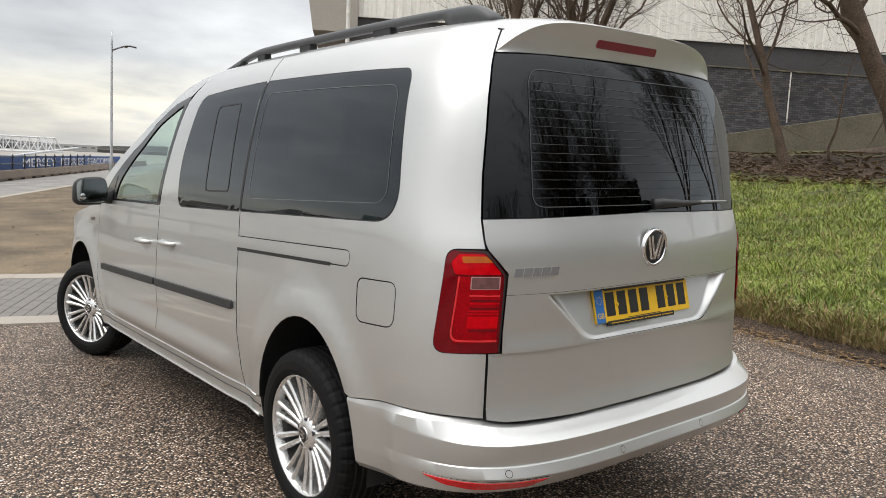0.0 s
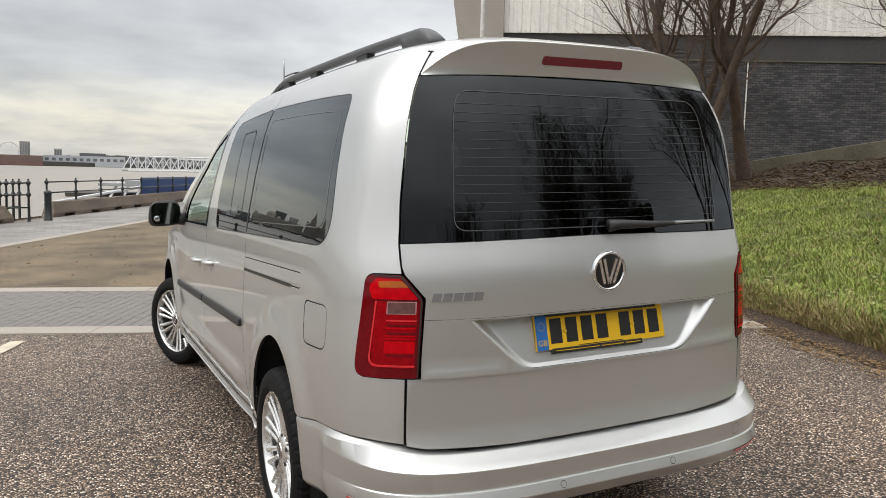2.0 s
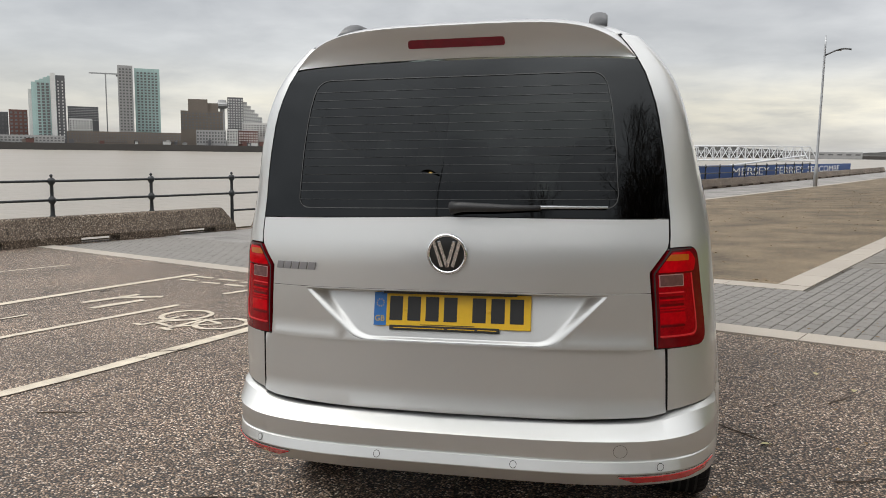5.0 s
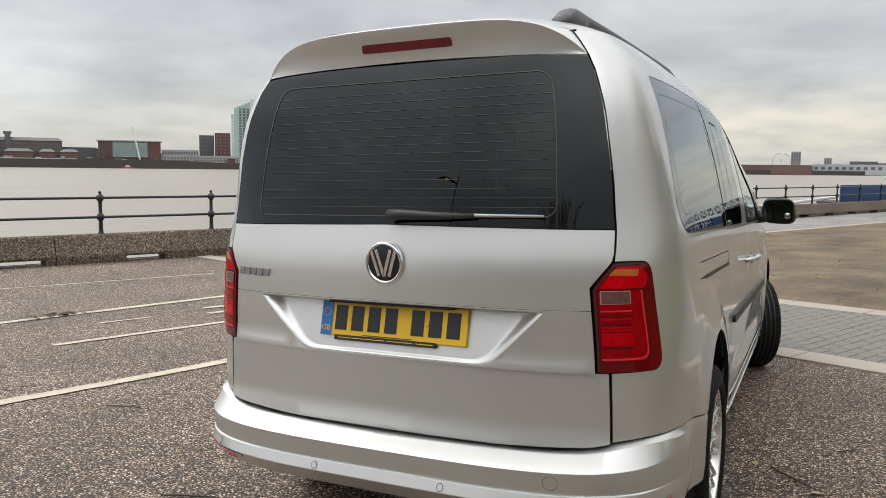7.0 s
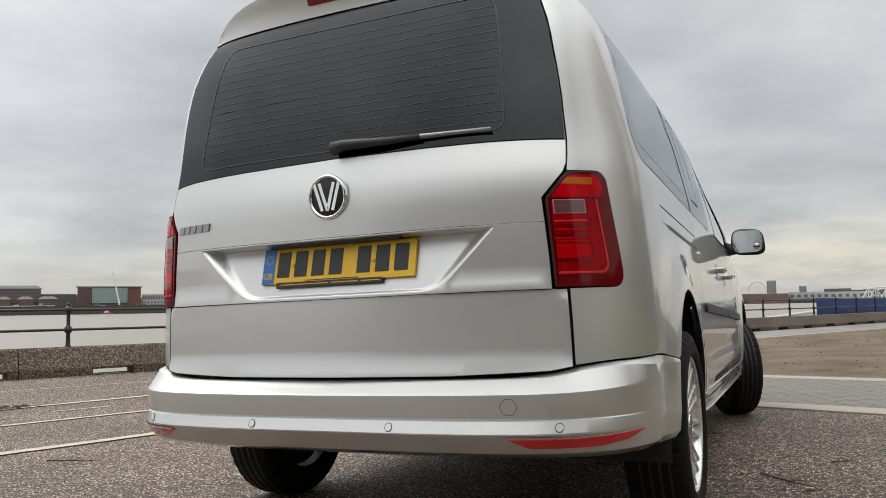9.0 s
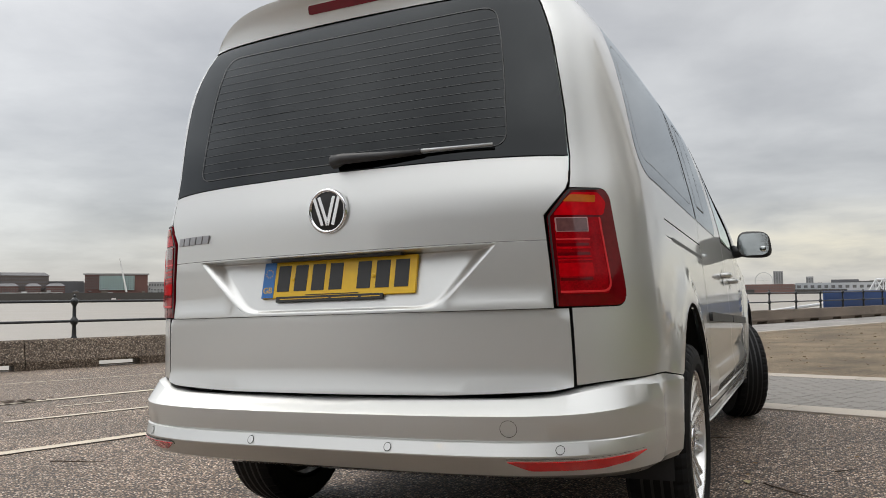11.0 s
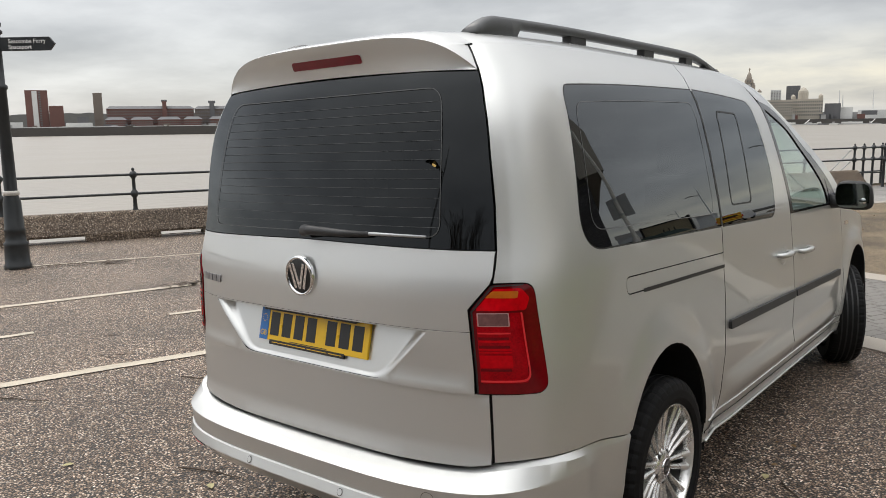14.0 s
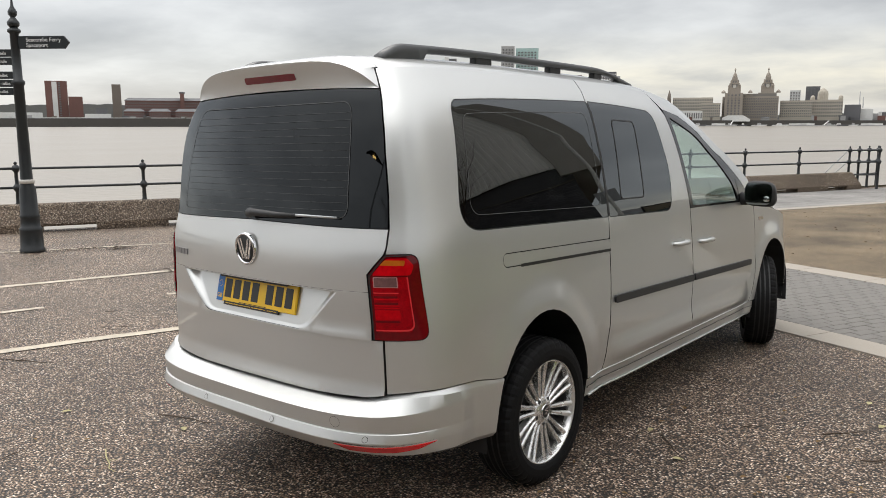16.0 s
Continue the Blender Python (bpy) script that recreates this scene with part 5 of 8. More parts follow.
for i in range(m_ + 1):
    u = -1 + 2 * i / m_
    u = math.copysign(abs(u) ** 0.8, u)
    F_, T_, L_ = spoiler_front(u), spoiler_lip(u), spoiler_low(u)
    col = [F_.lerp(T_, k) + Vector((0, 0, 0.004 * math.sin(math.pi * k) * (1 - abs(u) ** 4))) for k in (0, 0.2, 0.4, 0.6, 0.8, 0.93)]
    col += [T_ + Vector((0, 0.002 * (1 - abs(u)), -0.001)), T_.lerp(L_, 0.05), T_.lerp(L_, 0.3) + Vector((0, 0.003, 0)) * (1 - abs(u) ** 3), T_.lerp(L_, 0.65) + Vector((0, 0.003, 0)) * (1 - abs(u) ** 3), L_ + Vector((0, -0.004, 0)), L_ + Vector((0, 0.008, 0))]
    sv += [tuple(q) for q in col]
k_ = 12
for i in range(m_):
    for j in range(k_ - 1):
        sf.append((i * k_ + j, i * k_ + j + 1, (i + 1) * k_ + j + 1, (i + 1) * k_ + j))
sp = mesh_ob("spoiler", sv, sf, PAINT, van, True, "silver rear roof spoiler")
bmm = bmesh.new()
bmm.from_mesh(sp.data)
bmesh.ops.remove_doubles(bmm, verts=bmm.verts, dist=0.0003)
bmesh.ops.recalc_face_normals(bmm, faces=bmm.faces)
for e in bmm.edges:
    if len(e.link_faces) == 2 and e.calc_face_angle() > radians(38):
        e.smooth = False
bmm.to_mesh(sp.data)
bmm.free()
for sgn in (1, -1):
    # a dark strip laid along the joint in place of the gap's shade
    part("spoiler_seam", tube([spoiler_front(-1 + 2 * i / 80) + Vector((0, 0.001, 0.0006)) for i in range(81) if sgn * (-1 + 2 * i / 80) > 0.82], 0.0032, 6), GAPSHADE, van, "dark strip drawn for the shaded gap between spoiler and roof", True)


def lens_place(x, z):
    u = x / spoiler_low(1.0).x
    T_, L_ = spoiler_lip(u), spoiler_low(u)
    return T_.lerp(L_, (T_.z - z) / (T_.z - L_.z)) + Vector((0, 0.003, 0))


def lens_normal(x, z):
    e = 0.004
    return (lens_place(x + e, z) - lens_place(x - e, z)).cross(lens_place(x, z + e) - lens_place(x, z - e)).normalized()


BRK = rounded([(-0.169, 1.727), (0.169, 1.727), (0.164, 1.7525), (-0.164, 1.7525)], 0.009, 4)
panel("brake_light_rim", grow(BRK, 0.003), PAINT, van, off=0.001, rim=0.003, step=0.03, place=lens_place, normal=lens_normal)
panel("high_brake_light", BRK, BRAKE, van, off=0.003, rim=0.003, step=0.03, place=lens_place, normal=lens_normal, label="dark red high-level brake light")

# windscreen and bonnet
def loft(name, rows, mat, label="", smooth=True):
    k = len(rows[0])
    fs_ = [(i * k + j, i * k + j + 1, (i + 1) * k + j + 1, (i + 1) * k + j) for i in range(len(rows) - 1) for j in range(k - 1)]
    return mesh_ob(name, [p for r in rows for p in r], fs_, mat, van, smooth, label)


rows = []
for i in range(17):
    t = i / 16
    y = 2.79 + (1.79 - 2.79) * t
    w = float(np.interp(-y, [-2.78, -2.6, -2.3, -2.08, -1.9, -1.75], [0.825, 0.806, 0.738, 0.678, 0.617, 0.59]))
    z = float(np.interp(-y, [-2.78, -2.6, -2.3, -2.08, -1.9, -1.75], [1.065, 1.185, 1.400, 1.525, 1.640, 1.712]))
    rows.append([(w * xi, y + 0.15 * (1 - xi * xi) * (1 - 0.35 * t), z + (0.015 + 0.05 * t) * (1 - xi**4)) for xi in np.linspace(-1, 1, 17)])
loft("windscreen", rows, CLEAR, "clear windscreen")
rows = []
for i in range(13):
    t = i / 12
    y = 2.72 + (3.72 - 2.72) * t
    w = 0.80 - 0.14 * t**2
    rows.append([(w * xi, y + 0.12 * (1 - xi * xi) * t, (1.045 - 0.10 * t - 0.075 * t**4) + 0.055 * (1 - abs(xi) ** 2.5)) for xi in np.linspace(-1, 1, 17)])
loft("bonnet", rows, PAINT, "silver bonnet")

# roof rails: a solid rear foot, a bar, small feet and a tapering front end
for sg in (1, -1):
    rb = bmesh.new()
    rg = []
    for i in range(71):
        y = -0.560 + 2.010 * i / 70
        xx = 0.448 + 0.045 * smooth01(-0.5, 1.3, y)
        rf_ = roof_place(xx, y).z
        e = smooth01(-0.575, -0.44, y) ** 0.6 * smooth01(1.46, 1.05, y) ** 0.8
        solid = y < -0.33 or y > 1.30
        zt_ = rf_ + 0.008 + 0.046 * e
        zb_ = rf_ - 0.012 if solid else rf_ + 0.022 * min(1, e * 1.2)
        w_ = 0.030 - 0.010 * smooth01(-0.5, -0.2, y)
        rg.append([rb.verts.new((sg * (xx + dx), y, z)) for dx, z in ((-w_, zb_), (-w_, zt_ - 0.012), (-w_ * 0.75, zt_ - 0.004), (-w_ * 0.3, zt_), (w_ * 0.3, zt_), (w_ * 0.75, zt_ - 0.004), (w_, zt_ - 0.012), (w_, zb_))])
    for p0, p1 in zip(rg, rg[1:]):
        for k in range(8):
            rb.faces.new((p0[k], p0[(k + 1) % 8], p1[(k + 1) % 8], p1[k]))
    rb.faces.new(rg[0])
    rb.faces.new(list(reversed(rg[-1])))
    bmesh.ops.recalc_face_normals(rb, faces=rb.faces)
    railo = part("roof_rail", rb, RAILGREY, van, "dark grey roof rail", True)
    for y0, y1 in ((0.02, 0.14), (0.60, 0.70), (1.02, 1.10)):
        xx = 0.448 + 0.045 * smooth01(-0.5, 1.3, y0)
        zc_ = roof_place(xx, (y0 + y1) / 2).z
        part("rail_foot", boxbm(sg * xx - 0.018, sg * xx + 0.018, y0, y1, zc_ - 0.02, zc_ + 0.034, 0.006), BLACKPL, railo)

# door handles
for sg in (1, -1):
    for y in (1.385, 1.745):
        z = 0.908 if y < 1.5 else 0.888
        p = skin(cy(y), z)
        hb = bmesh.new()
        tube([(p.x - 0.012, y - 0.085, z), (p.x + 0.02, y - 0.075, z), (p.x + 0.032, y - 0.05, z + 0.001), (p.x + 0.035, y, z + 0.002), (p.x + 0.032, y + 0.05, z + 0.001), (p.x + 0.02, y + 0.075, z), (p.x - 0.012, y + 0.085, z)], [0.010, 0.0125, 0.0135, 0.0135, 0.0135, 0.0125, 0.010], 10, hb)
        bmesh.ops.transform(hb, matrix=Matrix.Diagonal((sg, 1, 1, 1)), verts=hb.verts)
        if sg < 0:
            bmesh.ops.reverse_faces(hb, faces=hb.faces)
        part("door_handle", hb, PAINT, van, "silver door handle", True)
        cup = [(cy(y) + 0.05 * math.cos(2 * math.pi * i / 18), z - 0.01 + 0.042 * math.sin(2 * math.pi * i / 18)) for i in range(18)]
        o = panel("handle_cup", cup, PAINT, van, off=0.0015, rim=0.0, step=0.012, bulge=lambda c, zz, c0=cy(y), z0=z: -0.010 * max(0, 1 - ((c - c0) / 0.05) ** 2 - ((zz - z0 + 0.01) / 0.042) ** 2))[0]
        if sg < 0:
            flip(o)

# door mirrors
for sg in (1, -1):
    hv = bmesh.new()
    bmesh.ops.create_uvsphere(hv, u_segments=24, v_segments=14, radius=1)
    for v in hv.verts:
        x, y, z = v.co
        x, z = math.copysign(abs(x) ** 0.55, x), math.copysign(abs(z) ** 0.55, z)
        y = y if y > 0 else y * 0.25
        v.co = Vector((0.960 + 0.098 * x - 0.008 * z * x, 2.385 + 0.105 * y, 1.128 + 0.082 * z - 0.006 * x))
        v.co.x *= sg
    if sg < 0:
        bmesh.ops.reverse_faces(hv, faces=hv.faces)
    mir = part("door_mirror", hv, BLACKPL, van, "black door mirror housing", True)
    gl_ = bmesh.new()
    o = rounded([(-0.085, -0.068), (0.085, -0.068), (0.085, 0.068), (-0.085, 0.068)], 0.045, 6)
    vsx = [gl_.verts.new((sg * (0.960 + px_), 2.351 + 0.05 * pz_, 1.128 + pz_)) for px_, pz_ in o]
    f_ = gl_.faces.new(vsx)
    f_.normal_update()
    if f_.normal.y > 0:
        f_.normal_flip()
    part("mirror_pane", gl_, MIRROR, mir, "rear-view mirror pane")
    wide = lathe([(0.026, 0), (0.026, 0.003), (0.018, 0.006), (0.004, 0.008)], 18, m=pose(sg * (0.96 + 0.052), 2.355, 1.128 - 0.035, 90, 0, 0))
    part("wide_angle_pane", wide, MIRROR, mir, smooth=True)
    part("mirror_foot", tube([(sg * 0.83, 2.41, 1.09), (sg * 0.87, 2.40, 1.085), (sg * 0.91, 2.39, 1.09)], [0.045, 0.034, 0.03], 10), BLACKPL, mir, smooth=True)

# rear wiper
wp = on_skin(0.012, 1.205, 0.018)
wp2 = on_skin(cx(0.60), 1.207, 0.016)
wip = part("rear_wiper", tube([wp, wp + (wp2 - wp) * 0.08 + Vector((0, -0.012, 0.004)), wp.lerp(wp2, 0.35) + Vector((0, -0.012, 0)), wp.lerp(wp2, 0.58) + Vector((0, -0.008, 0))], [0.021, 0.016, 0.0115, 0.008], 10), BLACKPL, van, "black rear wiper", True)
part("wiper_blade", tube([wp.lerp(wp2, 0.12) + Vector((0, -0.002, 0.006)), wp.lerp(wp2, 0.55) + Vector((0, -0.01, 0.002)), wp2], [0.006, 0.006, 0.0045], 6), STEEL, wip, smooth=True)

# wheels
def wheel(x, y, steer, sg):
    """A tyre on a ten-spoke alloy, its outer face towards sg."""
    t = part("wheel", lathe([(0.205, -0.09), (0.214, -0.085), (0.215, 0.055), (0.224, 0.076)], 48, caps=False), BARREL, van, "silver multi-spoke alloy wheel", True)
    prof = [(0.224, 0.086), (0.231, 0.0935), (0.248, 0.100), (0.275, 0.0985), (0.298, 0.091), (0.311, 0.078), (0.317, 0.06), (0.318, 0.03), (0.318, -0.03), (0.317, -0.06), (0.311, -0.085), (0.29, -0.1), (0.224, -0.095)]
    tb = bmesh.new()
    seg = 160
    rings = []
    for i in range(seg):
        a_ = 2 * math.pi * i / seg
        ring_ = []
        for j, (r, h) in enumerate(prof):
            rr_ = r - (0.0045 if (i % 4 == 0 and 0.295 < r and abs(h) > 0.045) else 0)
            ring_.append(tb.verts.new((rr_ * math.cos(a_), rr_ * math.sin(a_), h)))
        rings.append(ring_)
    for i in range(seg):
        for j in range(len(prof) - 1):
            tb.faces.new((rings[i][j], rings[i][j + 1], rings[(i + 1) % seg][j + 1], rings[(i + 1) % seg][j]))
    bmesh.ops.recalc_face_normals(tb, faces=tb.faces)
    part("tyre", tb, RUBBER, t, "black tyre", False)
    for h in (-0.045, -0.015, 0.015, 0.045):
        part("tread_groove", lathe([(0.3187, h - 0.0045), (0.3187, h + 0.0045)], 64, caps=False), BLACK, t, smooth=True)
    lip = bmesh.new()
    lathe([(0.222, 0.075), (0.2265, 0.084), (0.2268, 0.088), (0.2225, 0.0885), (0.2175, 0.082), (0.214, 0.05)], 64, lip, caps=False)
    part("rim_lip", lip, ALLOY, t, smooth=True)
    # disc and added plate are coloured dark for the shade between the spokes
    part("brake_disc", lathe([(0.14, -0.03), (0.14, -0.01), (0.06, -0.01), (0.06, 0.02)], 40), BLACKPL, t, smooth=True)
    part("backing_plate", lathe([(0.2, -0.05), (0.2, -0.045), (0.05, -0.045)], 40), DARK, t)
    sp_ = bmesh.new()
    for i in range(10):
        a_ = 2 * math.pi * i / 10 + 0.1
        for da in (-0.115, 0.115):
            # each of a pair leans away from its twin, with a ridge along its back
            p0 = Vector((0.046 * math.cos(a_ + da * 1.9), 0.046 * math.sin(a_ + da * 1.9), 0.060))
            p1 = Vector((0.2215 * math.cos(a_ + da), 0.2215 * math.sin(a_ + da), 0.078))
            d_ = (p1 - p0).normalized()
            q_ = Vector((-d_.y, d_.x, 0)).normalized()
            prev_ = None
            for k_t in (0.0, 0.35, 0.7, 1.0):
                c_ = p0.lerp(p1, k_t) - Vector((0, 0, 0.005 * math.sin(math.pi * k_t)))
                w_ = 0.0075 + 0.0045 * k_t
                up_ = Vector((0, 0, 1))
                cur_ = [sp_.verts.new(v) for v in (c_ + q_ * w_ - up_ * 0.032, c_ + q_ * w_ - up_ * 0.004, c_ + q_ * w_ * 0.35 + up_ * 0.002, c_ - q_ * w_ * 0.35 + up_ * 0.002, c_ - q_ * w_ - up_ * 0.004, c_ - q_ * w_ - up_ * 0.032)]
                if prev_:
                    for k in range(5):
                        sp_.faces.new((prev_[k], prev_[k + 1], cur_[k + 1], cur_[k]))
                else:
                    sp_.faces.new(cur_)
                prev_ = cur_
            sp_.faces.new(prev_)
    bmesh.ops.recalc_face_normals(sp_, faces=sp_.faces)
    part("spokes", sp_, ALLOY, t)
    part("hub", lathe([(0.066, 0.040), (0.066, 0.058), (0.058, 0.064), (0.038, 0.074), (0.034, 0.074)], 32, caps=False), ALLOY, t, smooth=True)
    part("hub_cap", lathe([(0.031, 0.062), (0.031, 0.0755), (0.027, 0.077), (0.012, 0.078)], 28), BLACK, t, "dark wheel centre cap", True)
    part("cap_ring", lathe([(0.032, 0.070), (0.032, 0.0775), (0.0285, 0.0785), (0.0285, 0.076)], 28, caps=False), CHROME, t, smooth=True)
    for xb, ang in ((-0.012, 17), (-0.004, -17), (0.004, 17), (0.012, -17)):
        bmx = boxbm(-0.002, 0.002, -0.017, 0.017, 0.0765, 0.0795)
        bmesh.ops.transform(bmx, matrix=pose(xb, 0, 0, 0, 0, ang), verts=bmx.verts)
        part("cap_bar", bmx, CHROME, t)
    for i in range(5):
        a_ = 2 * math.pi * i / 5
        part("wheel_bolt", lathe([(0.010, 0.05), (0.010, 0.066), (0.007, 0.067)], 8, m=pose(0.054 * math.cos(a_), 0.054 * math.sin(a_), 0)), BLACKPL, t)
    t.matrix_local = pose(x, y, 0.318, 0, 0, steer) @ pose(0, 0, 0, 0, 90 * sg, 0)
    return t


wheel(0.785, 0.0, 0, 1)
wheel(-0.785, 0.0, 0, -1)
wheel(0.775, 3.006, 24, 1)
wheel(-0.775, 3.006, 24, -1)

# underside, wheel wells and cabin
part("underbody", boxbm(-0.60, 0.60, -0.70, 3.5, 0.33, 0.39, 0.02), DARK, van)
for sg in (1, -1):
    for yw in (-0.03, 3.0):
        wv = bmesh.new()
        rr_ = []
        for i in range(15):
            t_ = math.pi * (i - 0.5) / 13
            rr_.append([wv.verts.new((sg * xx, yw + 0.40 * math.cos(t_), 0.318 + 0.475 * math.sin(t_))) for xx in (0.86, 0.55)])
        for p0, p1 in zip(rr_, rr_[1:]):
            wv.faces.new((p0[0], p0[1], p1[1], p1[0]))
        wv.faces.new([r[1] for r in rr_])
        part("wheel_well", wv, DARK, van)
part("cabin_floor", boxbm(-0.78, 0.78, -0.78, 2.7, 0.38, 0.44), DARK, van)
part("dashboard", boxbm(-0.72, 0.72, 2.15, 2.65, 0.75, 1.06, 0.06), BLACKPL, van, "dark dashboard")
for sg in (1, -1):
    part("front_seat", boxbm(sg * 0.38 - 0.25, sg * 0.38 + 0.25, 1.38, 1.85, 0.5, 0.78, 0.05), SEAT, van)
    part("front_seat_back", boxbm(sg * 0.38 - 0.24, sg * 0.38 + 0.24, 1.30, 1.44, 0.7, 1.26, 0.05), SEAT, van)
    part("head_restraint", boxbm(sg * 0.38 - 0.13, sg * 0.38 + 0.13, 1.27, 1.37, 1.29, 1.48, 0.04), SEAT, van)
for yb in (-0.35, 0.45):
    part("bench_back", boxbm(-0.66, 0.66, yb, yb + 0.13, 0.5, 1.16, 0.05), SEAT, van)
    for x in (-0.42, 0.0, 0.42):
        part("head_restraint", boxbm(x - 0.12, x + 0.12, yb + 0.0, yb + 0.09, 1.18, 1.36, 0.035), SEAT, van)
part("steering_wheel", tube([(0.36 + 0.18 * math.cos(2 * math.pi * i / 24), 2.12 - 0.07 * math.sin(2 * math.pi * i / 24), 1.0 + 0.17 * math.sin(2 * math.pi * i / 24)) for i in range(25)], 0.015, 8), BLACKPL, van, "black steering wheel", True)

# ---- paving band, kerbs and road markings ----
rng = random.Random(7)


def strip_flags(name, s0, s1, d0, d1, n, across=False, over=0.012):
    t = thing(name, "pale concrete edging flags set flush along the paving", "edging", kind="structure")
    for i in range(n):
        a, b = i / n, (i + 1) / n
        if across:
            q = [(s0 + (s1 - s0) * a + 0.004, d0), (s0 + (s1 - s0) * b - 0.004, d0), (s0 + (s1 - s0) * b - 0.004, d1), (s0 + (s1 - s0) * a + 0.004, d1)]
        else:
            q = [(s0, d0 + (d1 - d0) * a + 0.004), (s1, d0 + (d1 - d0) * a + 0.004), (s1, d0 + (d1 - d0) * b - 0.004), (s0, d0 + (d1 - d0) * b - 0.004)]
        bm = bmesh.new()
        hi = [bm.verts.new(quay(s, d, over)) for s, d in q]
        lo = [bm.verts.new(quay(s, d, -0.03)) for s, d in q]
        bm.faces.new(hi)
        for k in range(4):
            bm.faces.new((hi[k], lo[k], lo[(k + 1) % 4], hi[(k + 1) % 4]))
        bmesh.ops.recalc_face_normals(bm, faces=bm.faces)
        part("flag", bm, FLAG, t)
    return t


strip_flags("kerb_near", 6.06, 6.36, -0.0, 15.0, 17)
strip_flags("kerb_far", 8.52, 8.84, 3.45, 11.8, 10)
strip_flags("kerb_gravel_quayside", 8.86, 62, 3.45, 3.74, 59, True)
strip_flags("kerb_gravel_path", 8.86, 50, 11.46, 11.79, 46, True)

SETT_D, SETT_S = 0.104, 0.208


def sett_mesh():
    bm = bmesh.new()
    box(bm, -SETT_S / 2 + 0.006, SETT_S / 2 - 0.006, -SETT_D / 2 + 0.0045, SETT_D / 2 - 0.0045, -0.03, 0.0)
    top = [e for e in bm.edges if all(v.co.z > -0.001 for v in e.verts)]
    bmesh.ops.bevel(bm, geom=top, offset=0.005, segments=1, affect="EDGES")
    me = bpy.data.meshes.new("sett")
    bm.to_mesh(me)
    bm.free()
    me.materials.append(PAVER)
    return me


SETT = sett_mesh()
pavband = thing("paving_band", "band of grey concrete setts laid in straight rows", "paving", kind="structure")
near_setts, rest_v, rest_f = 0, [], []
base_v = [v.co.copy() for v in SETT.vertices]
base_f = [tuple(p.vertices) for p in SETT.polygons]
rows_n = int((14.9 - 0.2) / SETT_D)
for r in range(rows_n):
    d = 0.2 + SETT_D * (r + 0.5)
    # beside the bank the band runs on into the path
    end = 10.86 if d > 11.85 else 8.515
    cuts = [6.37] + [6.37 + SETT_S * (k + (0.5 if r % 2 else 1.0)) for k in range(23)]
    cuts = [c for c in cuts if c < end - 0.05] + [end]
    for a, b in zip(cuts, cuts[1:]):
        p = quay((a + b) / 2, d, 0.009 + rng.uniform(-0.002, 0.002))
        m_ = Matrix.Translation(p) @ pose(0, 0, 0, rng.uniform(-0.5, 0.5), rng.uniform(-0.5, 0.5), QROT + 90 + rng.uniform(-0.5, 0.5)) @ Matrix.Diagonal(((b - a) / SETT_S, 1, 1, 1))
        if 12.0 < d < 14.4 and (a + b) / 2 < 9.0 and near_setts < 298:
            o = new("sett", SETT)
            o.parent = pavband
            o.matrix_world = m_
            near_setts += 1
        else:
            k0 = len(rest_v)
            rest_v += [m_ @ v for v in base_v]
            rest_f += [tuple(k0 + i for i in f) for f in base_f]
ob = mesh_ob("further_setts", rest_v, rest_f, PAVER, pavband)
ob["kind"] = "stuff"


def stripe(pts, w, name="road_marking", label="worn white painted line on the asphalt", over=0.007, thick=0.003):
    """A painted band along world points, worn at its edges."""
    bm = bmesh.new()
    pts = [Vector(p) for p in pts]
    fine_ = []
    for a, b in zip(pts, pts[1:]):
        k = max(1, int((b - a).length / 0.12))
        fine_ += [a.lerp(b, i / k) for i in range(k)]
    fine_.append(pts[-1])
    prev = None
    for i, p in enumerate(fine_):
        d = (fine_[min(i + 1, len(fine_) - 1)] - fine_[max(i - 1, 0)]).normalized()
        nrm = Vector((-d.y, d.x))
        l, r = p + nrm * (w / 2 + rng.uniform(-0.006, 0.006)), p - nrm * (w / 2 + rng.uniform(-0.006, 0.006))
        cur = [bm.verts.new((q.x, q.y, ground_z(q.x, q.y) + over)) for q in (l, r)]
        if prev:
            bm.faces.new((prev[0], prev[1], cur[1], cur[0]))
        prev = cur
    return tagged(part(name, bm, LINE), label, "road marking", "cycle lane markings", "structure")


stripe([(-5.0, -6.0), (-3.21, 0.04), (-2.89, 0.95), (-2.17, 3.54), (-1.87, 4.36)], 0.12)
stripe([(-8.0, -5.0), (-5.88, 1.87), (-5.14, 4.25), (-4.70, 5.5)], 0.12)
stripe([(-4.45, 1.36), (-3.99, 2.6), (-3.68, 3.47)], 0.085)
stripe([(-4.98, 2.25), (-4.79, 2.74)], 0.05)
stripe([(-4.92, -0.2), (-4.79, 0.3)], 0.09)
stripe([(-3.57, 4.15), (-3.26, 4.76)], 0.08)
stripe([(-11.5, -2.5), (-8.3, 3.54), (-6.99, 6.07)], 0.06, label="faint worn line on the asphalt beside the quay")
for a, b in (((-4.59, 5.31), (-4.29, 5.21)), ((-4.2, 5.16), (-3.91, 5.06)), ((-3.78, 4.98), (-3.48, 4.89)), ((-4.65, 5.07), (-4.4, 4.98)), ((-4.28, 4.9), (-3.99, 4.81)), ((-3.89, 4.77), (-3.59, 4.68)), ((-3.19, 4.76), (-2.88, 4.67)), ((-2.79, 4.6), (-2.48, 4.51)), ((-2.36, 4.45), (-2.08, 4.36))):
    stripe([a, b], 0.07, label="short white give-way dash painted on the asphalt")
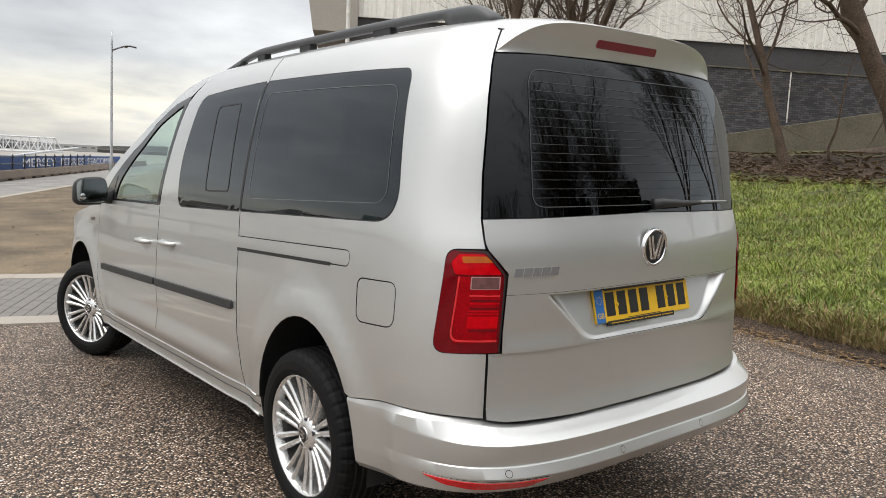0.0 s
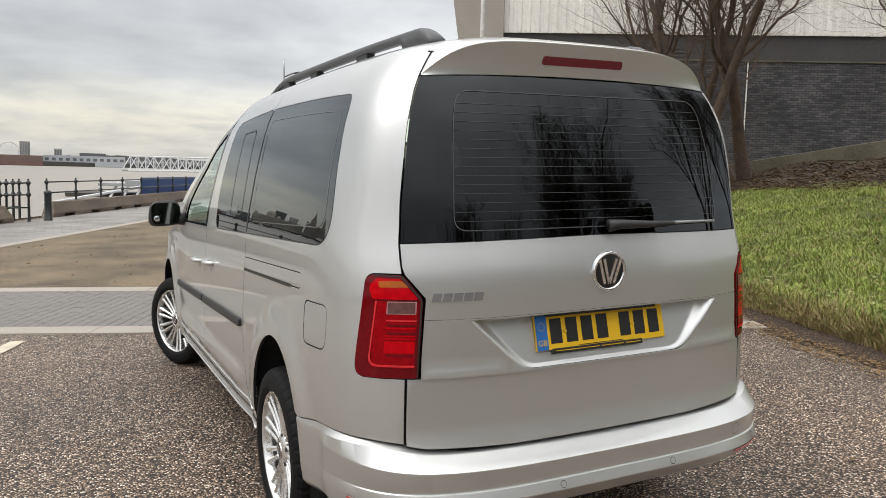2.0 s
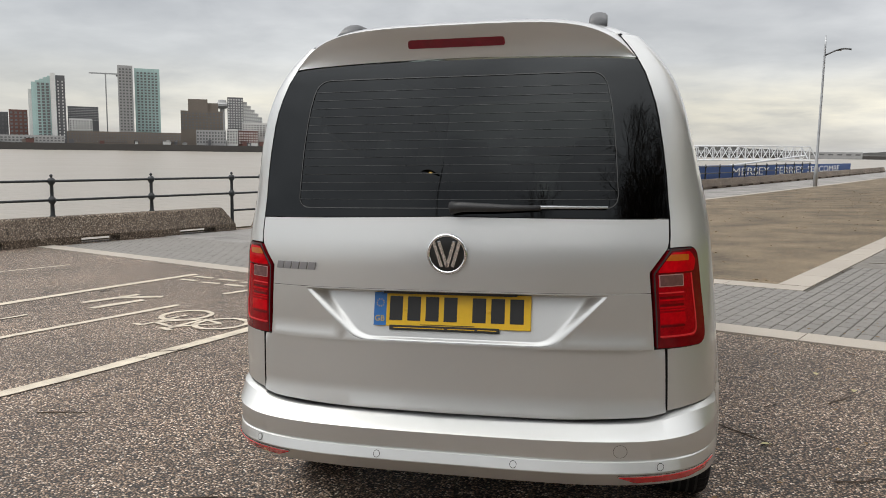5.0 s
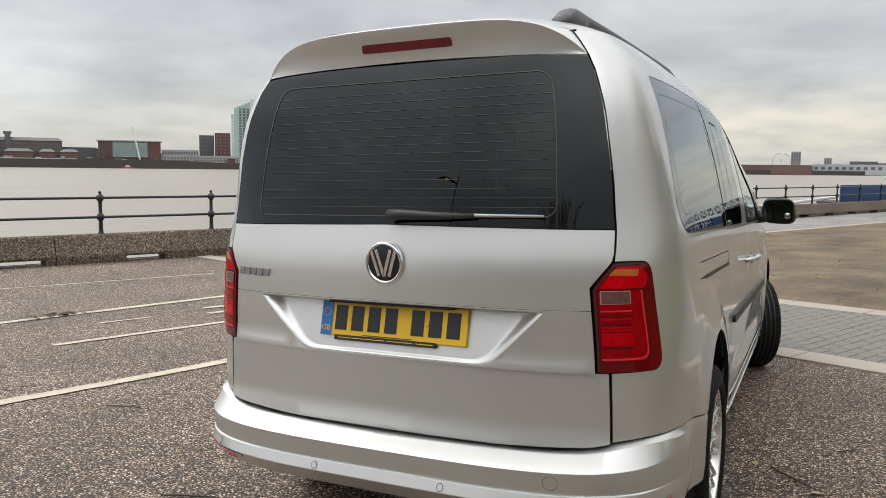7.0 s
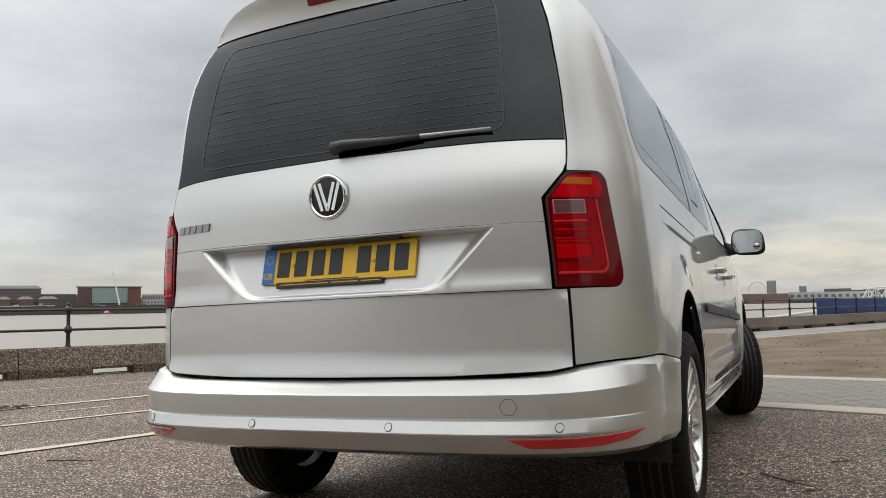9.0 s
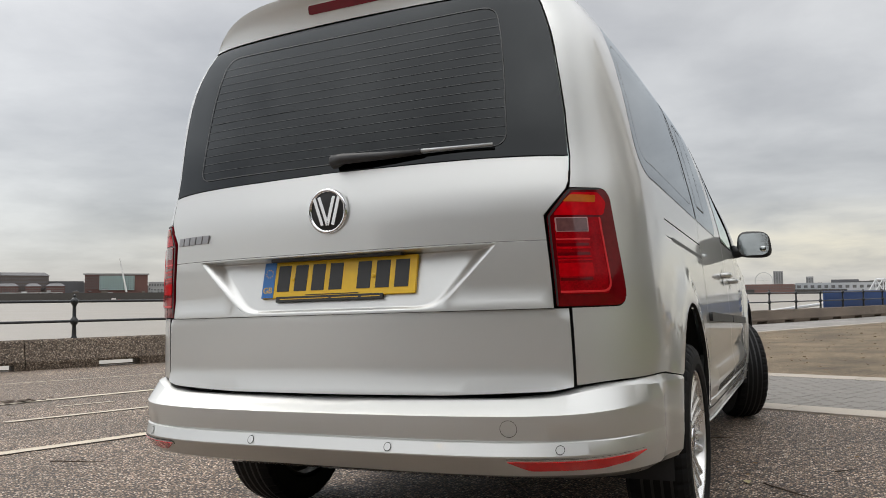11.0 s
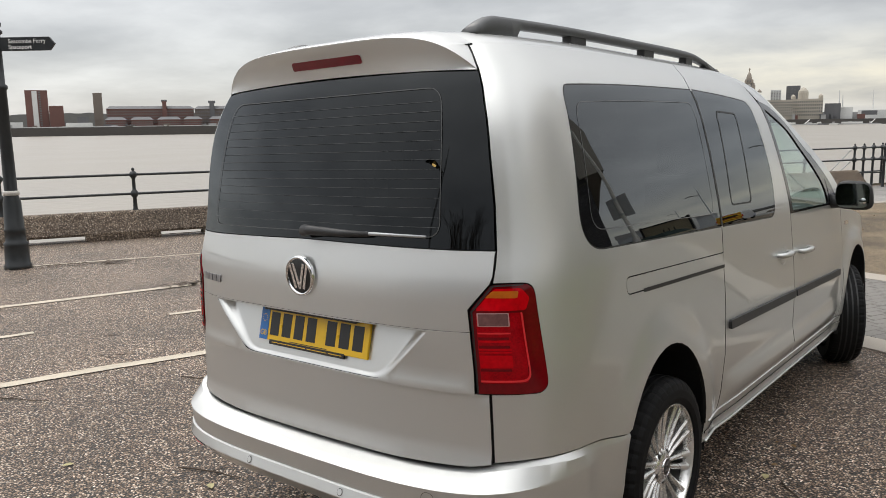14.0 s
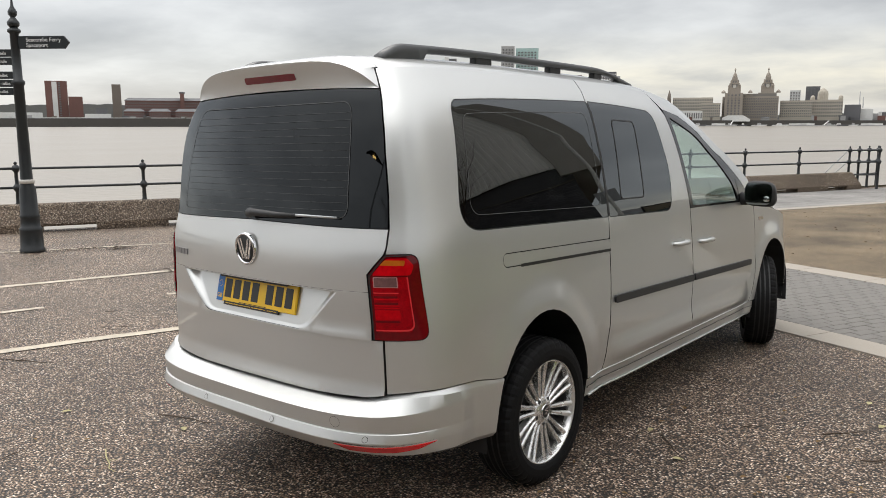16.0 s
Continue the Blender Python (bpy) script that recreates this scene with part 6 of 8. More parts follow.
# arrow head and shaft
for pl in ([(-4.72, 3.4), (-4.45, 3.95)], [(-4.12, 3.88), (-4.55, 3.72)], [(-4.42, 3.15), (-4.2, 3.66)]):
    stripe(pl, 0.10, label="worn white arrow stroke painted on the asphalt")


def cyclist(o, turn, k):
    """The bicycle symbol: two wheels, a frame and a handlebar."""
    m_ = pose(o[0], o[1], 0, 0, 0, turn)
    w2 = lambda x, y: tuple((m_ @ Vector((x * k, y * k, 0)))[:2])
    for cx_ in (-0.36, 0.36):
        stripe([w2(cx_ + 0.27 * math.cos(t / 24 * 2 * math.pi), 0.27 * math.sin(t / 24 * 2 * math.pi)) for t in range(25)], 0.05, label="white bicycle symbol ring painted on the asphalt")
    for a, b in (((-0.36, 0), (-0.12, 0.42)), ((-0.12, 0.42), (0.28, 0.42)), ((0.28, 0.42), (0.0, 0.0)), ((0.0, 0.0), (-0.36, 0.0)), ((0.0, 0.0), (-0.16, 0.5)), ((0.36, 0.0), (0.22, 0.58)), ((-0.26, 0.52), (-0.06, 0.52)), ((0.22, 0.58), (0.36, 0.6))):
        stripe([w2(*a), w2(*b)], 0.045, label="white bicycle symbol stroke painted on the asphalt")


cyclist((-3.05, 2.85), 150, 0.82)

# ---- leaves, twigs and litter ----
DRYLEAF = material("dry_leaf", (0.16, 0.09, 0.035), 0.8, vary=0.4, scale=3, rand=1.0, tint=(0.32, 0.20, 0.08))
PALELEAF = material("pale_fallen_leaf", (0.42, 0.36, 0.16), 0.8, vary=0.3, scale=3, tint=(0.5, 0.46, 0.26))
TWIG = material("dead_twig", (0.07, 0.05, 0.035), 0.9, vary=0.4)


def leaf_geo(p, size, turn, r_):
    """A small curled leaf of six faces."""
    c, s = math.cos(turn), math.sin(turn)
    out = []
    for x, y, z in ((-0.5, 0, 0.02), (-0.2, 0.28, 0.16), (0.2, 0.24, 0.14), (0.55, 0, 0.06), (0.2, -0.24, 0.15), (-0.2, -0.28, 0.17), (0, 0, 0.03)):
        x, y, z = x * size, y * size, z * size * r_
        out.append((p[0] + c * x - s * y, p[1] + s * x + c * y, p[2] + z))
    return out, [(0, 1, 6), (1, 2, 6), (2, 3, 6), (3, 4, 6), (4, 5, 6), (5, 0, 6)]


def leaves(name, count, where, size, mat, label):
    lv, lf = [], []
    for _ in range(count):
        p = where()
        v_, f_ = leaf_geo(p, rng.uniform(*size), rng.uniform(0, 6.28), rng.uniform(0.3, 1.2))
        k0 = len(lv)
        lv += v_
        lf += [tuple(k0 + i for i in f) for f in f_]
    return tagged(mesh_ob(name, lv, lf, mat), label, "leaves", kind="stuff")


def on_bank(d0, d1, s0=-14, s1=26):
    def pick():
        s = rng.uniform(s0, s1)
        d = edge_d(s) + rng.uniform(d0, d1) if rng.random() < 0.8 else edge_d(s) + d0 + abs(rng.gauss(0, 0.3))
        p = quay(s, d)
        return (p.x, p.y, bank_z(p.x, p.y) + 0.02)
    return pick


def on_ground(s0, s1, d0, d1):
    def pick():
        p = quay(rng.uniform(s0, s1), rng.uniform(d0, d1))
        return (p.x, p.y, p.z + 0.008)
    return pick


leaves("fallen_leaves", 9000, on_bank(0.1, 6.0, 1, 20), (0.03, 0.075), PALELEAF, "pale yellow leaves fallen over the grass bank")
leaves("leaf_litter", 9000, on_bank(-0.5, 0.25, -2, 18), (0.018, 0.05), DRYLEAF, "brown dry leaves gathered along the foot of the bank")
leaves("path_leaves", 620, on_ground(-6, 22, 12.2, 15.0), (0.018, 0.04), DRYLEAF, "scattered brown leaves on the path")
leaves("gravel_leaves", 1500, on_ground(9, 40, 3.9, 11.3), (0.025, 0.06), DRYLEAF, "dry leaf scraps scattered over the gravel bed")
leaves("ground_leaves", 70, on_ground(-4, 6, 1.0, 14), (0.018, 0.038), DRYLEAF, "few scattered leaf scraps on the asphalt")
for x, y in ((-0.93, -0.64), (0.99, 0.84), (1.9, 1.6), (-1.2, 0.2), (-1.7, -0.9), (1.77, 1.96), (1.25, 0.57)):
    v_, f_ = leaf_geo((x, y, ground_z(x, y) + 0.006), 0.055, rng.uniform(0, 6), 0.5)
    tagged(mesh_ob("fallen_leaf", v_, f_, PALELEAF), "single pale dry leaf lying on the asphalt", "leaf", "single leaves on the asphalt")


def twig(x, y, ln, turn, mat=TWIG, rad=0.004, name="twig", label="thin dead twig lying on the asphalt"):
    p = [(x + ln * (t - 0.5) * math.cos(turn) + rng.uniform(-1, 1) * ln * 0.04, y + ln * (t - 0.5) * math.sin(turn) + rng.uniform(-1, 1) * ln * 0.04) for t in (0, 0.2, 0.4, 0.6, 0.8, 1)]
    bm = tube([(a, b, ground_z(a, b) + rad + 0.004) for a, b in p], [rad, rad, rad * 0.9, rad * 0.8, rad * 0.6, rad * 0.3], 5)
    q = p[2]
    tube([(q[0], q[1], ground_z(*q) + rad), (q[0] + ln * 0.2 * math.cos(turn + 0.7), q[1] + ln * 0.2 * math.sin(turn + 0.7), ground_z(*q) + 0.015)], [rad * 0.7, rad * 0.3], 5, bm)
    return tagged(part(name, bm, mat, smooth=True), label, "twig", "twigs on the ground")


twig(1.17, 0.68, 0.36, -0.9)
twig(1.6, 0.2, 0.3, 0.3)
twig(2.3, 1.4, 0.25, 1.9)
twig(-0.83, -1.1, 0.3, -0.35, PALELEAF, 0.004)
twig(-1.05, -0.55, 0.4, 0.25)
twig(-2.6, 1.75, 0.35, 0.5)
twig(-3.0, -0.6, 0.45, 0.45)
twig(-2.4, 0.3, 0.3, 0.2)
twig(1.79, 1.40, 0.26, 0.85)
twig(1.38, 1.21, 0.12, 0.7, rad=0.003)
twig(1.98, 1.11, 0.16, 0.7)
for _ in range(26):
    p = quay(rng.uniform(-3, 6), rng.uniform(3, 14))
    twig(p.x, p.y, rng.uniform(0.08, 0.22), rng.uniform(0, 3.1), rad=0.0025)
for _ in range(16):
    p = quay(rng.uniform(6.5, 14), rng.uniform(11.8, 14))
    twig(p.x, p.y, rng.uniform(0.12, 0.35), rng.uniform(0, 3.1), rad=0.004)
for s, d, w in ((1.0, 3.05, 0.5), (1.7, 3.2, 0.35), (2.4, 5.7, 0.25)):
    lv, lf = [], []
    for _ in range(60):
        p = quay(s + rng.gauss(0, w * 0.5), d + rng.gauss(0, 0.05))
        v_, f_ = leaf_geo((p.x, p.y, p.z + 0.01 + rng.uniform(0, 0.02)), rng.uniform(0.03, 0.07), rng.uniform(0, 6), 0.8)
        k0 = len(lv)
        lv += v_
        lf += [tuple(k0 + i for i in f) for f in f_]
    tagged(mesh_ob("debris_patch", lv, lf, TWIG), "small drift of dark leaf debris on the asphalt", "debris", kind="stuff")

# ---- grass blades ----
GRASS = material("grass_blade", (0.13, 0.215, 0.024), 0.6, vary=0.5, scale=1.3, fine=7, bump=0, tint=(0.37, 0.44, 0.085))
STRAW = material("dead_grass_blade", (0.24, 0.17, 0.07), 0.85, vary=0.3, scale=2, bump=0, tint=(0.36, 0.28, 0.13))


def blades(name, count, pick, h, mat, label, droop=0.5):
    gv, gf = np.zeros((count * 5, 3)), []
    for i in range(count):
        x, y, z = pick()
        tuft = 0.75 + 0.9 * max(0.0, noise.noise((x * 2.6, y * 2.6, 9)) + 0.35)
        a, hh = rng.uniform(0, 6.28), rng.uniform(*h) * tuft
        w, ln = 0.0026 + 0.003 * rng.random(), rng.uniform(0.1, 1.0) * droop * hh
        c, s = math.cos(a), math.sin(a)
        k = 5 * i
        gv[k] = (x - s * w, y + c * w, z)
        gv[k + 1] = (x + s * w, y - c * w, z)
        gv[k + 2] = (x + c * ln * 0.4 - s * w * 0.8, y + s * ln * 0.4 + c * w * 0.8, z + hh * 0.62)
        gv[k + 3] = (x + c * ln * 0.4 + s * w * 0.8, y + s * ln * 0.4 - c * w * 0.8, z + hh * 0.62)
        gv[k + 4] = (x + c * ln, y + s * ln, z + hh)
        gf += [(k, k + 1, k + 3, k + 2), (k + 2, k + 3, k + 4)]
    return tagged(mesh_ob(name, gv.tolist(), gf, mat), label, "grass", kind="stuff")


def soil_start(s):
    """How far up the bank the grass gives way to littered soil."""
    return 4.7 - 1.9 / (1 + math.exp(-(s - 15.2) / 0.5)) + 0.35 * noise.noise((s * 1.1, 2, 2))


def grass_pick():
    while True:
        s = rng.uniform(1.2, 20)
        k = 0.06 + 6.2 * rng.random() ** 1.35
        p = quay(s, edge_d(s) + k)
        bare = noise.noise((p.x * 1.9, p.y * 1.9, 3)) + 0.5 * noise.noise((p.x * 5, p.y * 5, 6))
        if k < soil_start(s) + rng.gauss(0, 0.14) and bare + 1.6 * rng.random() > 0.28 + 0.25 * max(0.0, k - 2.5):
            return (p.x, p.y, bank_z(p.x, p.y))


def fringe_pick():
    s = rng.uniform(0, 18)
    d = edge_d(s) + abs(rng.gauss(0.0, 0.10)) + 0.01
    p = quay(s, d)
    return (p.x, p.y, bank_z(p.x, p.y))


blades("grass", 290000, grass_pick, (0.018, 0.060), GRASS, "rough green grass growing in tufts on the bank", 1.9)
blades("straw", 26000, grass_pick, (0.03, 0.08), STRAW, "dead straw-coloured blades among the grass", 1.6)
blades("dead_grass", 22000, fringe_pick, (0.04, 0.12), STRAW, "straw-coloured dead grass hanging at the bank's foot", 1.5)
# damp litter along the bank's foot
vs, fs = [], []
for i in range(121):
    s_ = -4 + 24 * i / 120
    wide = 0.30 + 0.16 * noise.noise((s_ * 0.8, 0, 4)) + 0.08 * noise.noise((s_ * 4, 1, 4))
    for j in range(4):
        p = quay(s_, edge_d(s_) + 0.05 - (wide + 0.05) * j / 3)
        vs.append((p.x, p.y, ground_z(p.x, p.y) + (0.05, 0.028, 0.016, -0.004)[j]))
fs = [(i * 4 + j, (i + 1) * 4 + j, (i + 1) * 4 + j + 1, i * 4 + j + 1) for i in range(120) for j in range(3)]
tagged(mesh_ob("litter_verge", vs, fs, SOIL, None, True), "damp soil and leaf litter washed along the bank's foot", "soil", kind="structure")
# littered soil under the trees at the top of the bank
vs, fs = [], []
for i in range(61):
    s_ = 4 + 18 * i / 60
    for j in range(11):
        k = soil_start(s_) - 0.1 + 7.0 * j / 10
        p = quay(s_, edge_d(s_) + k)
        vs.append((p.x, p.y, bank_z(p.x, p.y) + 0.022 - 0.04 * (j == 0) + 0.03 * noise.noise((p.x * 2, p.y * 2, 8))))
fs = [(i * 11 + j, i * 11 + j + 1, (i + 1) * 11 + j + 1, (i + 1) * 11 + j) for i in range(60) for j in range(10)]
tagged(mesh_ob("soil_strip", vs, fs, SOIL, None, True), "bare soil and dead leaves below the retaining wall", "soil", kind="structure")


def soil_pick():
    while True:
        s = rng.uniform(4, 21)
        p = quay(s, edge_d(s) + soil_start(s) - 0.25 + 5.5 * rng.random() ** 1.3)
        if (Vector((p.x, p.y, 0)) - RC).dot(BN) > 0.05:
            return (p.x, p.y, bank_z(p.x, p.y) + 0.035)


leaves("soil_leaves", 9000, soil_pick, (0.05, 0.12), DRYLEAF, "dead brown leaves covering the soil under the trees")
sap = thing("sapling", "thin curved bare sapling growing out of the littered soil", "sapling", Matrix.Translation((11.28, 3.8, bank_z(11.28, 3.8))))
part("stem", tube([(0, 0, -0.05), (0.02, 0.06, 0.25), (-0.02, -0.06, 0.55), (-0.05, -0.12, 0.9), (-0.04, -0.14, 1.3), (-0.12, -0.3, 1.8)], [0.028, 0.024, 0.02, 0.017, 0.014, 0.008], 7), BARK, sap, smooth=True)
part("side_shoot", tube([(-0.05, -0.12, 0.9), (-0.1, 0.05, 1.15), (-0.12, 0.2, 1.3)], [0.010, 0.008, 0.004], 5), BARK, sap, smooth=True)

# ---- pole, bin, lamps ----
pole = thing("sign_pole", "tall flaking white pole with a square sign seen from behind", "pole", Matrix.Translation(quay(16.54, 12.9)))
part("shaft", lathe([(0.075, -0.02), (0.075, 0.9), (0.085, 0.93), (0.085, 1.05), (0.075, 1.08), (0.075, 1.35), (0.065, 1.45), (0.046, 1.6), (0.044, 6.0), (0.04, 11.0), (0.03, 11.1)], 18), WHITEPOLE, pole, smooth=True)
SIGNBACK = material("grey_sign_back", (0.40, 0.40, 0.40), 0.5, metal=0.3, vary=0.1)
sg_ = part("sign_board", boxbm(-0.25, 0.25, 0.05, 0.06, 2.46, 3.06, 0.004), SIGNBACK, pole, "grey back of a metal sign")
sg_.matrix_local = pose(0, 0, 0, 0, 0, -14)
for z in (2.55, 2.98):
    part("clamp", lathe([(0.052, z), (0.052, z + 0.05)], 16), STEEL, pole)
BINM = material("dark_grey_bin", (0.035, 0.037, 0.04), 0.45, vary=0.2)
bn = thing("litter_bin", "dark grey square litter bin with a hooded top on the path", "litter bin", Matrix.Translation(quay(17.18, 13.99)) @ pose(0, 0, 0, 0, 0, QROT + 12))
part("body", boxbm(-0.33, 0.33, -0.33, 0.33, 0.0, 0.83, 0.03), BINM, bn)
part("base_band", boxbm(-0.34, 0.34, -0.34, 0.34, 0.0, 0.05, 0.01), SIGNBACK, bn)
part("rim_band", boxbm(-0.34, 0.34, -0.34, 0.34, 0.80, 0.83, 0.01), SIGNBACK, bn)
for sx in (-1, 1):
    for sy in (-1, 1):
        part("hood_post", boxbm(sx * 0.29 - 0.04, sx * 0.29 + 0.04, sy * 0.29 - 0.04, sy * 0.29 + 0.04, 0.83, 1.04), BINM, bn)
part("liner", boxbm(-0.27, 0.27, -0.27, 0.27, 0.83, 1.0), BLACK, bn)
hb = bmesh.new()
prof_ = [(0.36, 1.03), (0.36, 1.08), (0.2, 1.16), (0.02, 1.18)]
rg = [[hb.verts.new((sx * r, sy * r, z)) for sx, sy in ((-1, -1), (1, -1), (1, 1), (-1, 1))] for r, z in prof_]
for a, b in zip(rg, rg[1:]):
    for i in range(4):
        hb.faces.new((a[i], a[(i + 1) % 4], b[(i + 1) % 4], b[i]))
hb.faces.new(rg[-1])
hb.faces.new(list(reversed(rg[0])))
part("hood", hb, BINM, bn)
for y0, dz in ((-0.335, 0),):
    part("pictogram", boxbm(-0.04, 0.0, y0 - 0.002, y0, 0.42, 0.62), SIGNBACK, bn)
    part("pictogram_basket", boxbm(0.03, 0.12, y0 - 0.002, y0, 0.40, 0.52), SIGNBACK, bn)


GLOWLAMP = bpy.data.materials.new("warm_lamp_glow")
GLOWLAMP.use_nodes = True
gb = GLOWLAMP.node_tree.nodes["Principled BSDF"]
gb.inputs["Emission Color"].default_value, gb.inputs["Emission Strength"].default_value = (1.0, 0.62, 0.2, 1), 14.0
LAMPGREY = material("dark_lamp_head", (0.05, 0.055, 0.06), 0.4, metal=0.4)


def street_lamp(p, turn, lit=False, h=7.9):
    t = thing("street_lamp", "slim galvanised street lamp with a wing-shaped head" + (" switched on" if lit else ""), "street lamp", Matrix.Translation(p) @ pose(0, 0, 0, 0, 0, turn), "street lamps along the promenade")
    part("pole", lathe([(0.11, -0.02), (0.11, 1.0), (0.075, 1.1), (0.05, h - 0.6), (0.02, h)], 12), STEEL, t, smooth=True)
    bm = bmesh.new()
    sec = []
    for i in range(9):
        k = i / 8
        x, w = 0.02 + 1.22 * k, 0.05 + 0.22 * math.sin(math.pi * min(1, k * 1.05)) ** 0.8
        z = h - 1.05 + 0.42 * math.sin(k * 1.9) - 0.12 * k
        sec.append([bm.verts.new((x, y_, z + dz)) for y_, dz in ((-w, 0), (0, 0.05), (w, 0), (0, -0.04))])
    for a, b in zip(sec, sec[1:]):
        for i in range(4):
            bm.faces.new((a[i], a[(i + 1) % 4], b[(i + 1) % 4], b[i]))
    bm.faces.new(sec[0])
    bm.faces.new(list(reversed(sec[-1])))
    bmesh.ops.recalc_face_normals(bm, faces=bm.faces)
    part("lamp_head", bm, LAMPGREY, t, "dark wing-shaped lamp head")
    part("lens", boxbm(0.55, 0.78, -0.06, 0.06, h - 0.83, h - 0.79), GLOWLAMP if lit else LAMPCLR, t, "glowing amber lens" if lit else "clear lens")
    return t


street_lamp(Vector((10.4, 41.9, ground_z(10.4, 41.9))), -8)
street_lamp(Vector((24.4, 64.5, ground_z(24.4, 64.5))), -8)
street_lamp(Vector((38.0, 91.0, ground_z(38, 91))), -8)
street_lamp(Vector((-4.1, -14.2, ground_z(-4.1, -14.2))), 165, True, 8.6)

# ---- parked vehicles up the promenade ----
VWHITE = material("white_van_paint", (0.7, 0.7, 0.69), 0.3, vary=0.04, coat=0.8, bump=0)
CHEVY = material("yellow_chevron_film", (0.85, 0.62, 0.02), 0.4, vary=0.05, bump=0)
CHEVR = material("red_chevron_film", (0.45, 0.06, 0.03), 0.4, vary=0.05, bump=0)
TRUCKC = material("tan_truck_board", (0.42, 0.36, 0.25), 0.8, vary=0.25, scale=1.5)
NET = material("dark_green_net", (0.02, 0.04, 0.035), 0.9, vary=0.5, scale=3, bump=0.8, depth=0.05)


def simple_wheels(t, pts, r=0.33, w=0.22):
    for x, y in pts:
        part("wheel", lathe([(r * 0.6, -w / 2 - 0.005), (r * 0.94, -w / 2), (r, -w / 2 + 0.03), (r, w / 2 - 0.03), (r * 0.94, w / 2), (r * 0.6, w / 2 + 0.005)], 20, m=pose(x, y, r, 0, 90, 0)), RUBBER, t, smooth=True)


def utility_van(p, turn, chevrons, label):
    t = thing("utility_van", label, "van", Matrix.Translation(p) @ pose(0, 0, 0, 0, 0, turn), "vans parked up the promenade")
    part("body", boxbm(-0.95, 0.95, -2.4, 1.2, 0.32, 2.05, 0.12), VWHITE, t)
    part("cab", extrude_poly([(-1.2, 0.32), (-2.45, 0.32), (-2.5, 0.85), (-2.0, 1.1), (-1.45, 1.85), (-1.2, 1.9)], -0.93, 0.93, m=pose(0, 0, 0, 0, 0, -90)), VWHITE, t)
    part("windscreen", extrude_poly([(-1.5, 1.82), (-2.02, 1.13), (-2.0, 1.1), (-1.45, 1.85)], -0.8, 0.8, m=pose(0, 0.02, 0.02, 0, 0, -90)), BLACK, t)
    part("rear_bumper", boxbm(-0.93, 0.93, -2.52, -2.3, 0.35, 0.55, 0.04), BLACKPL, t)
    simple_wheels(t, [(-0.82, -1.6), (0.82, -1.6), (-0.82, 1.6), (0.82, 1.6)])
    if chevrons:
        part("chevron_backing", boxbm(-0.86, 0.86, -2.415, -2.402, 0.6, 1.95), CHEVY, t)
        for k in range(4):
            for s_2 in (-1, 1):
                z0 = 0.62 + 0.36 * k
                part("chevron", extrude_poly([(0, z0 + 0.18), (s_2 * 0.84, z0 - 0.32 + 0.18 if z0 > 0.9 else 0.62), (s_2 * 0.84, z0 - 0.16 + 0.18 if z0 > 0.9 else 0.74), (0, z0 + 0.34)], -2.421, -2.416), CHEVR, t)
        part("rear_window", boxbm(-0.6, 0.6, -2.424, -2.42, 1.25, 1.62), BLACK, t)
    for sx in (-1, 1):
        part("tail_lamp", boxbm(sx * 0.9 - 0.05, sx * 0.9 + 0.05, -2.43, -2.36, 0.95, 1.35, 0.01), LAMPRED, t)
    return t


utility_van(Vector((19.2, 54.5, ground_z(19.2, 54.5))), -8, True, "white utility van with yellow and red rear chevrons")
utility_van(Vector((33.0, 74.0, ground_z(33, 74))), -50, False, "plain white van parked beyond the lorry")

trk = thing("flatbed_lorry", "flatbed lorry with a tan headboard carrying dark green netting", "lorry", Matrix.Translation((16.9, 35.6, ground_z(16.9, 35.6))) @ pose(0, 0, 0, 0, 0, -8))
part("chassis", boxbm(-0.5, 0.5, -3.2, 3.2, 0.55, 0.85), BLACKPL, trk)
part("bed", boxbm(-1.4, 1.4, -3.3, 2.6, 0.9, 1.08, 0.02), TRUCKC, trk)
part("headboard", boxbm(-1.4, 1.4, 2.35, 2.5, 1.08, 3.1, 0.02), TRUCKC, trk, "tan board behind the cab")
for x in (-1.36, 1.36):
    part("headboard_post", boxbm(x - 0.06, x + 0.06, 2.3, 2.55, 1.0, 3.2), BLACKPL, trk)
part("headboard_bar", boxbm(-1.4, 1.4, 2.28, 2.36, 2.95, 3.1), BLACKPL, trk)
part("cab", boxbm(-1.2, 1.2, 2.65, 4.4, 0.7, 2.7, 0.12), VWHITE, trk)
part("tail_bar", boxbm(-1.3, 1.3, -3.4, -3.28, 0.45, 0.75, 0.02), TRUCKC, trk)
for sx in (-1, 1):
    part("tail_lamp", boxbm(sx * 0.95 - 0.18, sx * 0.95 + 0.18, -3.42, -3.36, 0.75, 0.88), LAMPRED, trk)
    part("plate", boxbm(sx * 0.95 - 0.2, sx * 0.95 + 0.2, -3.41, -3.36, 0.5, 0.62), CHEVY, trk)
nb = bmesh.new()
bmesh.ops.create_grid(nb, x_segments=26, y_segments=36, size=1)
for v in nb.verts:
    x, y = v.co.x, v.co.y
    e = max(abs(x), abs(y))
    v.co = Vector((x * 1.36, -0.5 + y * 2.6, 1.08 + (0.75 * (1 - e**6)) * (0.55 + 0.5 * abs(noise.noise((x * 2.3, y * 3.1, 1)))) + 0.06 * noise.noise((x * 9, y * 14, 4))))
part("netting", nb, NET, trk, "heap of dark green netting", True)
for x in (-0.5, -0.2, 0.1):
    part("stake", boxbm(x - 0.03, x + 0.03, 1.9, 1.96, 1.08, 2.1), BLACKPL, trk)
simple_wheels(trk, [(-0.95, -2.0), (0.95, -2.0), (-0.95, 3.4), (0.95, 3.4)], 0.45, 0.4)
